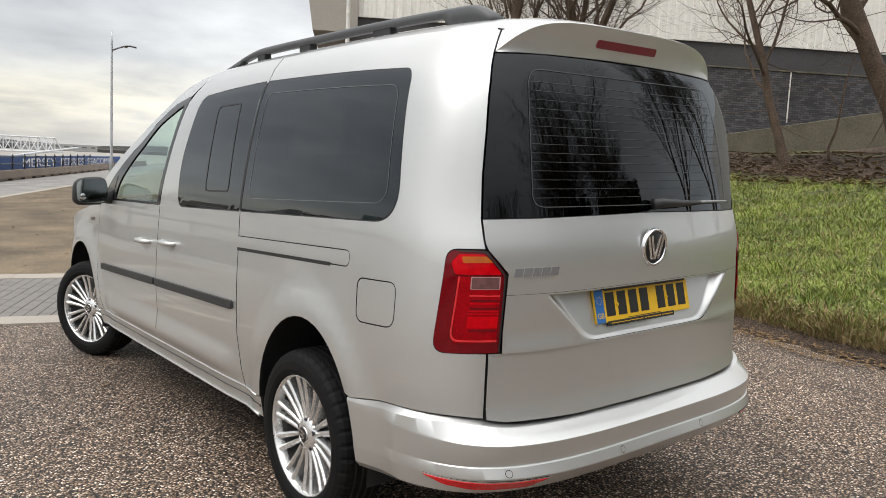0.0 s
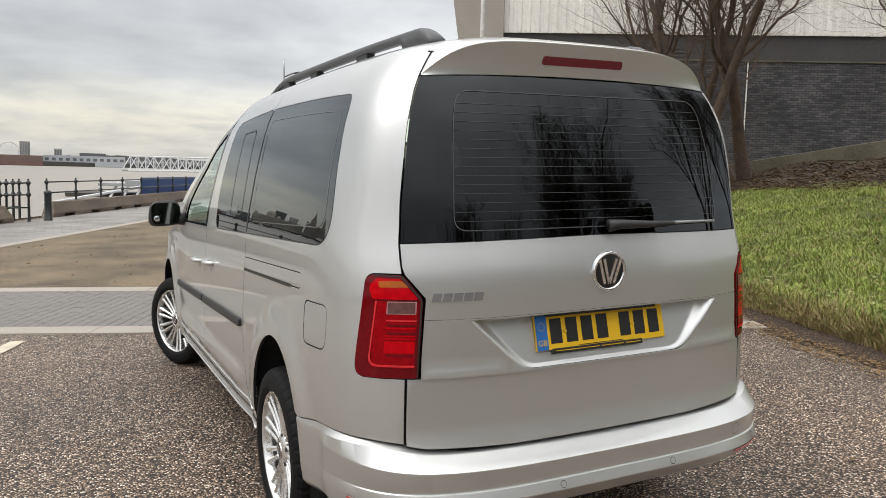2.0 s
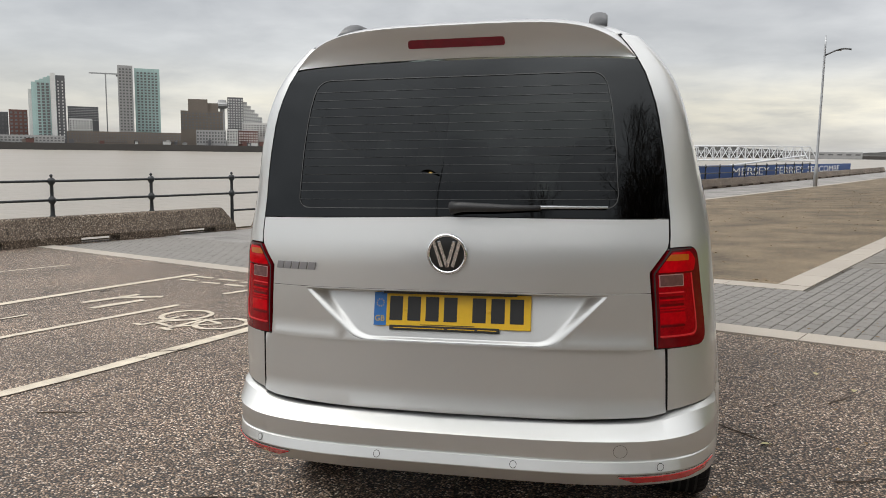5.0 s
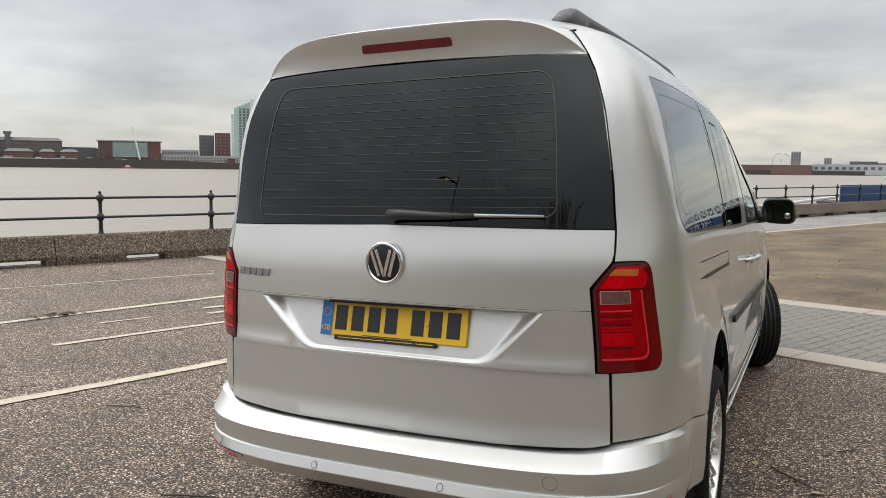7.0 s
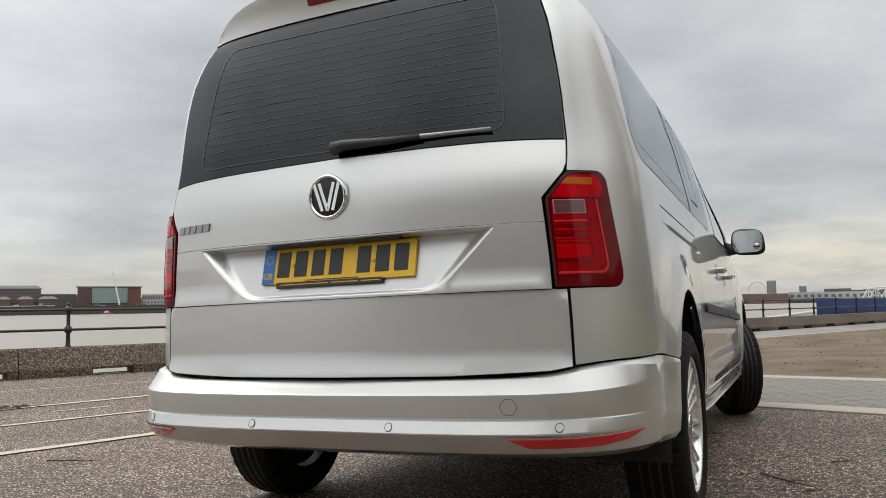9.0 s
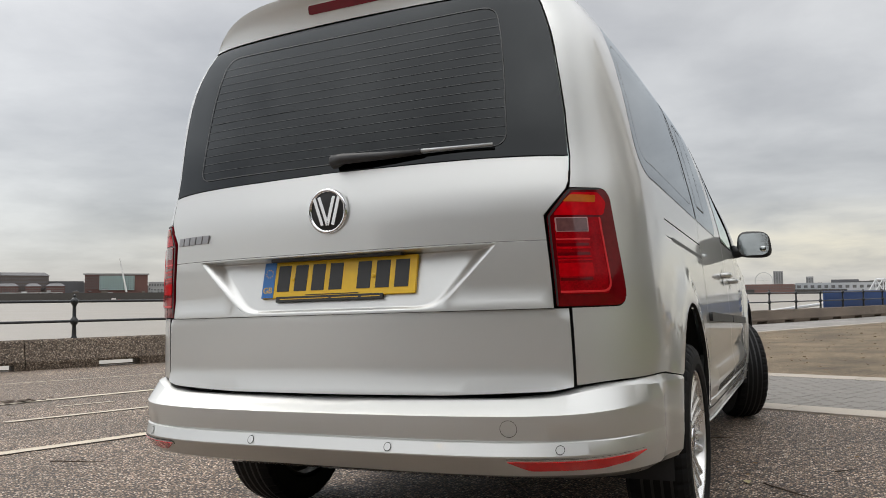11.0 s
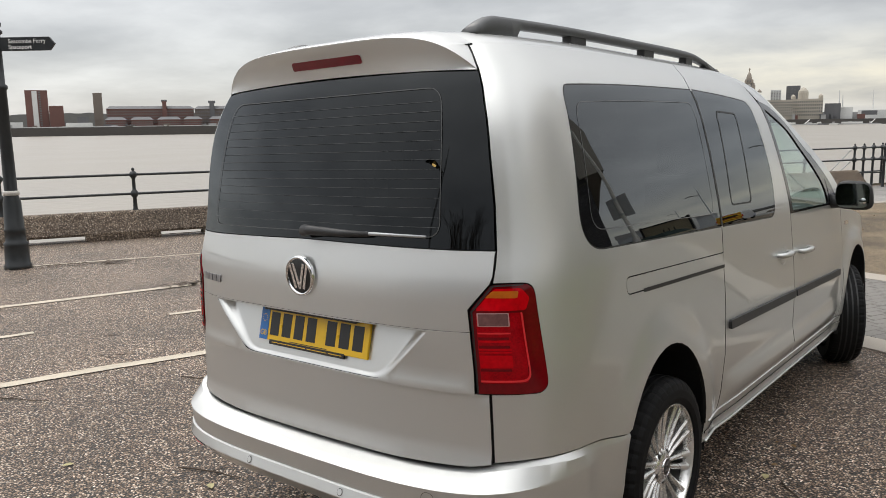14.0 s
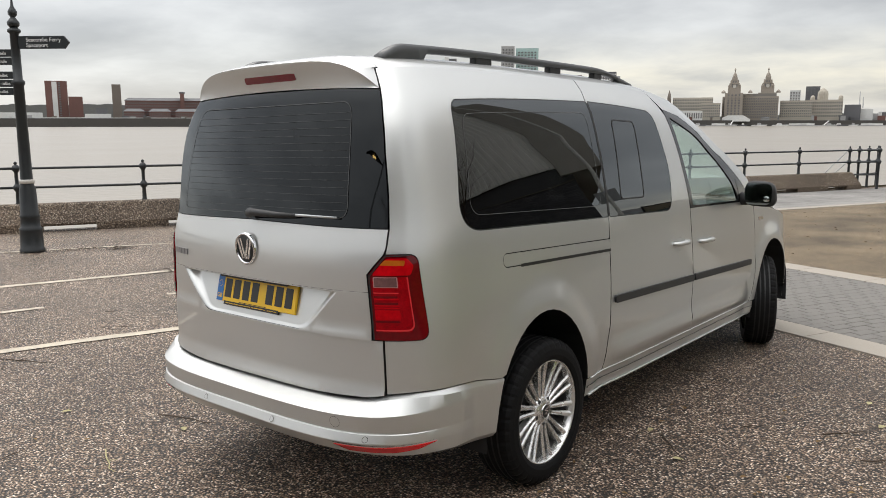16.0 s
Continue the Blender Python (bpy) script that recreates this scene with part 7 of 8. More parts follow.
bcn = thing("boat_shed", "pale grey shed with a row of windows beyond the promenade", "building", Matrix.Translation((33.5, 92, 0)) @ pose(0, 0, 0, 0, 0, -18))
part("wall", boxbm(0.8, 13, 0, 12, -0.4, 4.1), material("pale_grey_wall", (0.45, 0.47, 0.49), 0.7, vary=0.08), bcn)
part("roof", extrude_poly([(0.6, 4.1), (13.2, 4.1), (13.2, 5.6), (4.2, 5.0), (0.6, 4.3)], -0.2, 12.2), SIGNBACK, bcn)
for x in (6.0, 8.9):
    part("window", boxbm(x, x + 2.2, -0.05, 0.0, 2.1, 3.0), LAMPCLR, bcn)
    for k in range(3):
        part("glazing_bar", boxbm(x + 0.55 * (k + 1) - 0.03, x + 0.55 * (k + 1) + 0.03, -0.07, -0.05, 2.1, 3.0), SIGNBACK, bcn)

# ---- bare winter trees ----
def bare_tree(base, height, seed, lean=(0.0, 0.0), stems=1, trunk_r=0.16, spread=0.55, levels=5, first=0.25, label="bare leafless tree with a grey-brown trunk and fine twigs", upright=0.25, twig=0.0, shoots=0):
    r_ = random.Random(seed)
    t = thing("tree", label, "tree", Matrix.Translation(base), "bare trees")
    V, F, TV, TF = [], [], [], []

    def limb(p0, d0, length, rad, level):
        seg = 5 if level < 2 else (4 if level < 3 else 3)
        sides = (9, 7, 5, 4, 3, 3)[min(level, 5)]
        vv, ff = (TV, TF) if level == 0 else (V, F)
        p, d = Vector(p0), Vector(d0).normalized()
        pts, ds = [p.copy()], [d.copy()]
        for _ in range(seg):
            wob = 0.10 if level == 0 else 0.22
            d = (d + Vector((r_.gauss(0, wob), r_.gauss(0, wob), r_.gauss(0, wob * 0.6) + (upright * 0.35 if level else 0.0)))).normalized()
            p = p + d * (length / seg)
            pts.append(p.copy())
            ds.append(d.copy())
        k0 = len(vv)
        nrm = ds[0].orthogonal().normalized()
        end = 0.55 if level < levels - 1 else 0.3
        for i, q in enumerate(pts):
            dd = ds[i]
            nrm = (nrm - dd * nrm.dot(dd)).normalized()
            bn_ = dd.cross(nrm)
            rr_ = max(rad * (1 - (1 - end) * i / seg), twig * (1 - 0.5 * i / seg))
            if level == 0 and i == 0:
                rr_ *= 1.25
            for k in range(sides):
                a = 2 * math.pi * k / sides
                vv.append(q + (nrm * math.cos(a) + bn_ * math.sin(a)) * rr_)
        for i in range(seg):
            for k in range(sides):
                ff.append((k0 + i * sides + k, k0 + i * sides + (k + 1) % sides, k0 + (i + 1) * sides + (k + 1) % sides, k0 + (i + 1) * sides + k))
        if level >= levels:
            return
        for _ in range(shoots if level == 0 else 0):
            f = r_.uniform(0.14, 0.98)
            i = min(int(f * seg), seg - 1)
            q = pts[i].lerp(pts[i + 1], f * seg - i)
            a = r_.uniform(0, 6.28)
            limb(q, (math.cos(a), math.sin(a), r_.uniform(-0.7, 0.2)), r_.uniform(0.5, 1.5), r_.uniform(0.006, 0.012), levels - 1)
        n = (7, 6, 6, 5, 4)[min(level, 4)]
        for j in range(n):
            f = first + (1 - first) * (j + r_.uniform(0.2, 0.9)) / n if level == 0 else 0.2 + 0.8 * (j + r_.random()) / n
            i = min(int(f * seg), seg - 1)
            q = pts[i].lerp(pts[i + 1], f * seg - i)
            side = ds[i].orthogonal().normalized()
            side.rotate(Matrix.Rotation(j * 2.4 + r_.uniform(-0.6, 0.6), 3, ds[i]))
            out = spread * r_.uniform(0.75, 1.3)
            nd_ = (ds[i] * (1 - 0.45 * out) + side * out + Vector((0, 0, upright * 0.5))).normalized()
            limb(q, nd_, length * r_.uniform(0.42, 0.66) * (1.15 - 0.45 * f if level == 0 else 1), rad * (1 - (1 - end) * f) * r_.uniform(0.30, 0.48), level + 1)
        limb(pts[-1], ds[-1], length * 0.55, rad * end * 0.95, level + 1)

    for k in range(stems):
        a = 6.28 * k / max(stems, 1) + seed
        off = Vector((math.cos(a), math.sin(a), 0)) * (0.16 if stems > 1 else 0)
        d0 = Vector((lean[0] + (0.20 * math.cos(a) if stems > 1 else 0), lean[1] + (0.20 * math.sin(a) if stems > 1 else 0), 1))
        limb(off + Vector((0, 0, -0.15)), d0, height * 0.5, trunk_r * (1 - 0.12 * k), 0)
    mesh_ob("trunk", TV, TF, BARK, t, True)
    mesh_ob("crown", V, F, BARK, t, True)
    return t


def at_bank(x, y):
    return Vector((x, y, bank_z(x, y)))


bare_tree(at_bank(10.85, 10.1), 10.5, 3, (-0.02, 0.03), 3, 0.145, 0.6, first=0.34, shoots=46)
bare_tree(at_bank(12.4, 10.0), 9.5, 11, (-0.2, 0.16), 2, 0.15, 0.6, first=0.38, shoots=40)
bare_tree(at_bank(11.2, 4.5), 6.8, 21, (-0.12, 0.16), 1, 0.088, 0.8, first=0.36, shoots=16)
bare_tree(at_bank(11.7, 2.75), 9.0, 34, (-0.12, 0.30), 1, 0.18, 0.75, first=0.34, shoots=24)
# the trees behind, which the windows mirror
for az, r, h, sd_, st, sprd in ((144.0, 20.0, 15.5, 61, 3, 0.85), (151.5, 21.5, 12.5, 71, 2, 0.6), (136.0, 22.0, 11.5, 75, 2, 0.6), (112.0, 23.0, 17.0, 63, 2, 0.42), (102.0, 24.0, 16.0, 74, 2, 0.42), (168.0, 27.0, 11.0, 65, 3, 0.6), (177.0, 29.0, 11.5, 66, 3, 0.6), (190.0, 28.0, 10.5, 67, 3, 0.6)):
    x, y = r * math.sin(radians(az)), -0.8 + r * math.cos(radians(az))
    bare_tree(Vector((x, y, bank_z(x, y))), h, sd_, (0, 0), st, 0.15, sprd, 4, first=0.12, upright=0.38, twig=0.009, label="tall bare tree standing on the slope behind the parking area")

# the dark evergreen hedge under those trees
HEDGE = material("evergreen_hedge_leaf", (0.018, 0.026, 0.012), 0.6, vary=0.5, scale=2, fine=12, bump=0, tint=(0.05, 0.065, 0.03))
hv_, hf_ = [], []
for i in range(30000):
    a = radians(rng.uniform(122, 205))
    r = rng.uniform(17.0, 19.5)
    x, y = r * math.sin(a), -3 + r * math.cos(a)
    top = 4.2 + 1.5 * noise.noise((x * 0.35, y * 0.35, 2)) + 0.4 * noise.noise((x * 1.3, y * 1.3, 7))
    z = bank_z(x, y) + top * rng.random() ** 0.7
    u = Vector((rng.gauss(0, 1), rng.gauss(0, 1), rng.gauss(0, 1))).normalized()
    w = u.orthogonal().normalized()
    k0, sz = len(hv_), rng.uniform(0.12, 0.26)
    c = Vector((x, y, z))
    hv_ += [tuple(c + u * sz), tuple(c + w * sz * 0.6), tuple(c - u * sz), tuple(c - w * sz * 0.6)]
    hf_.append((k0, k0 + 1, k0 + 2, k0 + 3))
tagged(mesh_ob("hedge", hv_, hf_, HEDGE), "dark evergreen hedge along the back of the parking area", "hedge", kind="stuff")

# ---- far shore ----
def shore(az):
    return 1100 / math.cos(radians(az + 50))


def polar(az, r, z=0.0):
    return Vector((r * math.sin(radians(az)), r * math.cos(radians(az)), z))


def high(el, r):
    return 1.4 + r * math.tan(radians(el))


FARMAT = {}


def far_mat(key, colour, rough=0.8):
    if key not in FARMAT:
        FARMAT[key] = material("far_" + key, colour, rough, vary=0.14, scale=0.06, fine=0.6, bump=0)
    return FARMAT[key]


STONE = far_mat("pale_stone", (0.40, 0.365, 0.305))
REDB = far_mat("red_brick", (0.140, 0.070, 0.058))
BROWNB = far_mat("brown_brick", (0.165, 0.138, 0.115))
DKGREY = far_mat("dark_slate", (0.115, 0.115, 0.12))
GREYW = far_mat("grey_concrete", (0.34, 0.34, 0.335))
WHITEW = far_mat("white_render", (0.60, 0.60, 0.58))
GLASSG = far_mat("green_glass", (0.34, 0.47, 0.45), 0.3)
PANE = far_mat("window_pane", (0.125, 0.125, 0.125), 0.3)
ROOFB = far_mat("brown_slate_roof", (0.17, 0.16, 0.145))
CLOCK = far_mat("pale_clock_face", (0.46, 0.44, 0.40))
HILL = far_mat("wooded_hill", (0.15, 0.148, 0.138))
QUAYD = far_mat("dark_dock_wall", (0.06, 0.055, 0.05))


def block(t, name, az0, az1, el0, el1, back, mat, depth=30, label=""):
    """A box seen between two bearings and two elevations, back metres behind the shore line."""
    r = shore((az0 + az1) / 2) + back
    am = (az0 + az1) / 2
    w = r * radians(abs(az1 - az0))
    z0, z1 = (high(el0, r) if el0 is not None else -4.0), high(el1, r)
    o = part(name, boxbm(-w / 2, w / 2, 0, depth, z0, z1), mat, t, label)
    o.matrix_local = Matrix.Translation(polar(am, r)) @ pose(0, 0, 0, 0, 0, -am)
    return o


def windows(t, az0, az1, el0, el1, back, cols, rows, mat=PANE, fw=0.55, fh=0.55, off=0.35):
    r = shore((az0 + az1) / 2) + back
    am = (az0 + az1) / 2
    w, z0, z1 = r * radians(abs(az1 - az0)), high(el0, r), high(el1, r)
    cw, ch = w / cols, (z1 - z0) / rows
    bm = boxbm(-cw * fw / 2, cw * fw / 2, -off, 0.05, -ch * fh / 2, ch * fh / 2)
    me = bpy.data.meshes.new("window")
    bm.to_mesh(me)
    bm.free()
    me.materials.append(mat)
    m_ = Matrix.Translation(polar(am, r)) @ pose(0, 0, 0, 0, 0, -am)
    for i in range(cols):
        for j in range(rows):
            o = new("window", me)
            o.parent = t
            o.matrix_local = m_ @ Matrix.Translation((-w / 2 + cw * (i + 0.5), 0, z0 + ch * (j + 0.5)))


def house(label, az0, az1, el, back, mat, cols=0, rows=0, el0=0.1, roof=0.0, name="far_building", wmat=PANE, fw=0.55, fh=0.55):
    t = thing(name, label, "building", group="buildings on the far shore")
    block(t, "wall", az0, az1, None, el, back, mat)
    if cols:
        windows(t, az0, az1, el0, el - 0.08, back, cols, rows, wmat, fw, fh)
    if roof:
        r = shore((az0 + az1) / 2) + back
        w, z = r * radians(abs(az1 - az0)), high(el, r)
        bm = bmesh.new()
        lo = [bm.verts.new(v) for v in ((-w / 2 - 1, -1, z), (w / 2 + 1, -1, z), (w / 2 + 1, 31, z), (-w / 2 - 1, 31, z))]
        hi = [bm.verts.new(v) for v in ((-w / 2 + 4, 15, z + r * radians(roof)), (w / 2 - 4, 15, z + r * radians(roof)))]
        for f in ((lo[0], lo[1], hi[1], hi[0]), (lo[1], lo[2], hi[1]), (lo[2], lo[3], hi[0], hi[1]), (lo[3], lo[0], hi[0])):
            bm.faces.new(f)
        o = part("roof", bm, DKGREY, t)
        am = (az0 + az1) / 2
        o.matrix_local = Matrix.Translation(polar(am, r)) @ pose(0, 0, 0, 0, 0, -am)
    return t


# shore line and dock wall
bm = bmesh.new()
prev = None
for i in range(61):
    az = -118 + 2.3 * i
    r = shore(max(min(az, 12), -112)) - 4
    p = [bm.verts.new(polar(az, r, z)) for z in (-5.0, 4.2 if az > -44 else 6.5)] + [bm.verts.new(polar(az, r + 600, 7.0))]
    if prev:
        bm.faces.new((prev[0], p[0], p[1], prev[1]))
        bm.faces.new((prev[1], p[1], p[2], prev[2]))
    prev = p
tagged(part("far_shore", bm, QUAYD), "dark dock wall along the far shore", "shore", kind="structure")
bm = bmesh.new()
prev = None
for i in range(561):
    az = -118 + 138 * i / 560
    r = shore(max(min(az, 12), -112)) + 520
    h_ = 0.55 + 0.35 * noise.noise((az * 0.11, 0, 0)) + 0.10 * noise.noise((az * 0.9, 1, 0)) + 0.07 * noise.noise((az * 4.3, 2, 0)) + (0.62 if az < -56 else 0.15 + 0.47 * max(0.0, min(1.0, (-44 - az) / 12)) if az < -44 else -0.1)
    p = [bm.verts.new(polar(az, r, -3)), bm.verts.new(polar(az, r, high(max(h_, 0.2), r)))]
    if prev:
        bm.faces.new((prev[0], p[0], p[1], prev[1]))
    prev = p
tagged(part("far_hills", bm, HILL), "low wooded rise behind the far shore", "hills", kind="structure")

t = house("red brick slab tower on the far shore with a pale stripe", -66.55, -65.24, 2.65, 60, REDB)
block(t, "stripe", -66.15, -65.85, 0.2, 2.6, 59, WHITEW)
windows(t, -66.5, -66.2, 0.2, 2.6, 60, 2, 16)
windows(t, -65.82, -65.6, 0.2, 2.6, 60, 1, 16)
house("low red brick annexe on the far shore", -65.22, -64.37, 1.66, 60, REDB)
house("slim brown-grey concrete tower on the far shore", -62.56, -62.0, 2.5, 90, BROWNB, 0, 0)
t = house("long red brick dock warehouse with a clock tower", -61.8, -56.2, 1.45, 40, REDB, 46, 5, 0.45, 0.2)
block(t, "tower", -58.25, -57.98, None, 1.95, 36, REDB)
block(t, "tower_cap", -58.3, -57.93, 1.95, 2.05, 36, DKGREY)
t = house("dark brown dock warehouse with a square tower", -56.15, -51.85, 1.42, 40, far_mat("sooty_brick", (0.125, 0.10, 0.09)), 34, 4, 0.45, 0.22)
block(t, "tower", -55.15, -54.82, None, 1.85, 36, DKGREY)
block(t, "tower_cap", -55.22, -54.75, 1.85, 1.98, 36, DKGREY)
for a, b in ((-61.9, -60.6), (-60.3, -58.9), (-58.6, -57.1), (-56.9, -55.7), (-55.2, -53.6), (-53.2, -52.3), (-52.0, -50.9)):
    house("row of brown houses with slate roofs on the far shore", a, b, 0.72, 8, REDB, 10, 2, 0.35, 0.2)
house("low white warehouse shed on the far shore", -69.5, -66.8, 0.62, 10, WHITEW)
house("low white warehouse shed on the far shore", -64.3, -62.7, 0.55, 10, WHITEW)
house("dark grey shed on the far shore", -63.6, -62.9, 0.95, 14, DKGREY)
house("low grey sheds on the far shore", -82, -70, 0.6, 30, GREYW, 30, 1)
t = thing("promenade_wall", "long low white wall on the far promenade", "wall", group="")
for i in range(10):
    a = -74 + 2.3 * i
    block(t, "panel", a, a + 2.28, 0.24, 0.31, 3, WHITEW, 2)
for i in range(64):
    a = rng.uniform(-80, -6)
    house("low clutter of sheds and cabins on the quay" if i % 2 else "small pale cabin on the far quay", a, a + rng.uniform(0.12, 0.55), rng.uniform(0.27, 0.48), 1.5 + i % 3, (WHITEW, GREYW, DKGREY, BROWNB, REDB)[i % 5], 0, 0, roof=0.06 if i % 3 == 0 else 0)
t = house("glass-fronted brick office on the far shore", -49.7, -45.75, 1.5, 20, REDB, 0)
block(t, "glass_front", -48.8, -46.6, 0.45, 1.42, 18.5, GLASSG, 2)
windows(t, -48.8, -46.6, 0.5, 1.4, 18.3, 14, 6)
windows(t, -49.68, -48.85, 0.5, 1.4, 20, 6, 5)
block(t, "roof_edge", -49.8, -45.65, 1.5, 1.58, 18, GREYW)
house("low dark sheds on the far shore", -52.0, -49.75, 1.05, 60, DKGREY)
house("low grey offices on the far shore", -45.7, -43.25, 1.0, 60, GREYW, 14, 3)
house("dark office block on the far shore", -43.2, -42.2, 2.05, 90, DKGREY, 5, 5, 0.6)
house("brown brick tower on the far shore", -42.15, -41.1, 2.22, 70, REDB, 4, 7, 0.5)
house("low pale parking decks on the far shore", -45.6, -39.0, 0.62, 6, GREYW, 30, 2, 0.2)
# green glass tower with a slanted top
t = thing("glass_tower", "pale green glass apartment tower with a slanted top", "building", group="buildings on the far shore")
block(t, "flank", -41.02, -40.82, None, 3.55, 44, WHITEW)
for k in range(6):
    a = -40.82 + 0.235 * k
    block(t, "bay", a, a + 0.236, None, 4.02 + 0.105 * k, 40, GLASSG)
windows(t, -40.80, -39.75, 0.35, 4.0, 39.6, 4, 19, PANE, 0.62, 0.72)
block(t, "fin", -39.72, -39.42, None, 4.62, 38.5, WHITEW)
block(t, "stair_tower", -39.40, -38.85, None, 4.5, 44, DKGREY)
windows(t, -39.38, -38.88, 0.35, 4.2, 43.6, 2, 19, WHITEW, 0.3, 0.5)
house("dark office block with banded windows", -38.75, -36.9, 2.55, 90, DKGREY, 12, 8, 1.6, wmat=GREYW, fw=0.8, fh=0.35)
house("white apartment block on the waterfront", -38.7, -37.3, 1.75, 45, WHITEW, 8, 9, 0.3)
t = thing("tower_crane", "pale tower crane standing behind the waterfront", "crane", group="masts on the far shore")
block(t, "mast", -36.42, -36.34, None, 4.75, 120, GREYW, 3)
block(t, "jib", -37.4, -35.6, 4.72, 4.8, 120, GREYW, 2)
block(t, "counterweight", -35.75, -35.6, 4.6, 4.74, 120, DKGREY, 3)
t = thing("twin_towers", "pair of grey glass apartment towers", "building", group="buildings on the far shore")
block(t, "tower", -35.65, -34.7, None, 5.35, 40, GREYW)
block(t, "tower", -34.6, -33.0, None, 5.2, 60, GLASSG)
windows(t, -35.6, -34.75, 0.4, 5.2, 39.5, 4, 24)
windows(t, -34.5, -33.1, 0.4, 5.0, 59.5, 6, 24)
house("mixed low offices on the far shore", -39.0, -31.7, 0.95, 25, BROWNB, 40, 4, 0.2)
t = house("stepped brown office block", -31.7, -28.9, 2.5, 90, BROWNB, 12, 6, 1.2)
block(t, "upper_step", -31.2, -29.9, 2.5, 3.3, 95, BROWNB)
block(t, "upper_step", -29.9, -29.2, 2.5, 3.05, 95, BROWNB)
t = thing("viewing_tower", "slim radio tower with a round pod", "tower", polar(-28.92, shore(-29) + 220).to_4d() and Matrix.Translation(polar(-28.92, shore(-29) + 220)))
rv_ = shore(-29) + 220
part("shaft", lathe([(5, -3), (4, high(2.7, rv_)), (4, high(2.75, rv_))], 12), GREYW, t)
part("pod", lathe([(6, high(2.7, rv_)), (14, high(2.85, rv_)), (14, high(3.0, rv_)), (8, high(3.1, rv_)), (6, high(3.3, rv_))], 20), GREYW, t)
t = house("dark and white tower stepping down in tiers", -28.57, -27.5, 3.5, 80, DKGREY, 6, 14, 1.0, wmat=WHITEW)
for k in range(5):
    block(t, "tier", -27.5 + 0.26 * k, -27.24 + 0.26 * k, None, 3.2 - 0.26 * k, 80, GREYW)
    windows(t, -27.5 + 0.26 * k, -27.24 + 0.26 * k, 1.0, 3.1 - 0.26 * k, 79.5, 2, 9 - k, WHITEW)
house("row of red brick waterfront flats", -30.7, -28.7, 1.2, 12, GREYW, 10, 4, 0.25)
house("white rendered waterfront apartment block", -28.65, -27.9, 1.3, 10, WHITEW, 4, 5, 0.25)
house("red brick waterfront flats", -27.85, -26.5, 1.2, 12, REDB, 8, 5, 0.25, wmat=WHITEW)
house("white office with dark windows", -27.6, -25.6, 1.75, 40, WHITEW, 10, 6, 0.8)
house("red brick waterfront flats", -26.0, -24.0, 1.18, 12, REDB, 12, 5, 0.25, wmat=PANE)
house("grey concrete office block by the river", -25.6, -24.2, 1.6, 60, GREYW, 8, 6, 0.9)
t = thing("church_spire", "dark stone church tower with a spire", "church", group="buildings on the far shore")
block(t, "tower", -23.98, -23.72, None, 1.7, 70, BROWNB, 12)
r = shore(-23.85) + 74
o = part("spire", lathe([(3.2, high(1.7, r)), (2.2, high(1.9, r)), (0.2, high(2.2, r))], 8), BROWNB, t)
o.matrix_local = Matrix.Translation(polar(-23.85, r))
house("pale stone waterfront offices", -23.6, -20.95, 1.68, 60, STONE, 24, 6, 0.4)
house("long low white arcade on the waterfront", -24.0, -21.6, 0.78, 14, WHITEW, 16, 1, 0.2, fw=0.5, fh=0.75)
house("pale stone offices on the waterfront", -21.7, -20.45, 1.3, 40, STONE, 10, 5, 0.3)
# the great stone building with two clock towers
t = thing("waterfront_palace", "great pale stone waterfront building with two tiered clock towers", "building", group="buildings on the far shore")
SOOTY = far_mat("weathered_pale_stone", (0.285, 0.25, 0.21))
block(t, "wall", -20.35, -16.8, None, 1.72, 40, SOOTY, 60)
block(t, "attic", -20.2, -16.95, 1.72, 1.90, 44, ROOFB, 50)
for i in range(16):
    block(t, "dormer", -19.0 + 0.055 * i - 0.02, -19.0 + 0.055 * i + 0.02, 1.74, 1.86, 42, SOOTY, 4)
windows(t, -20.3, -16.85, 0.25, 1.65, 39.6, 30, 8, PANE, 0.5, 0.6)
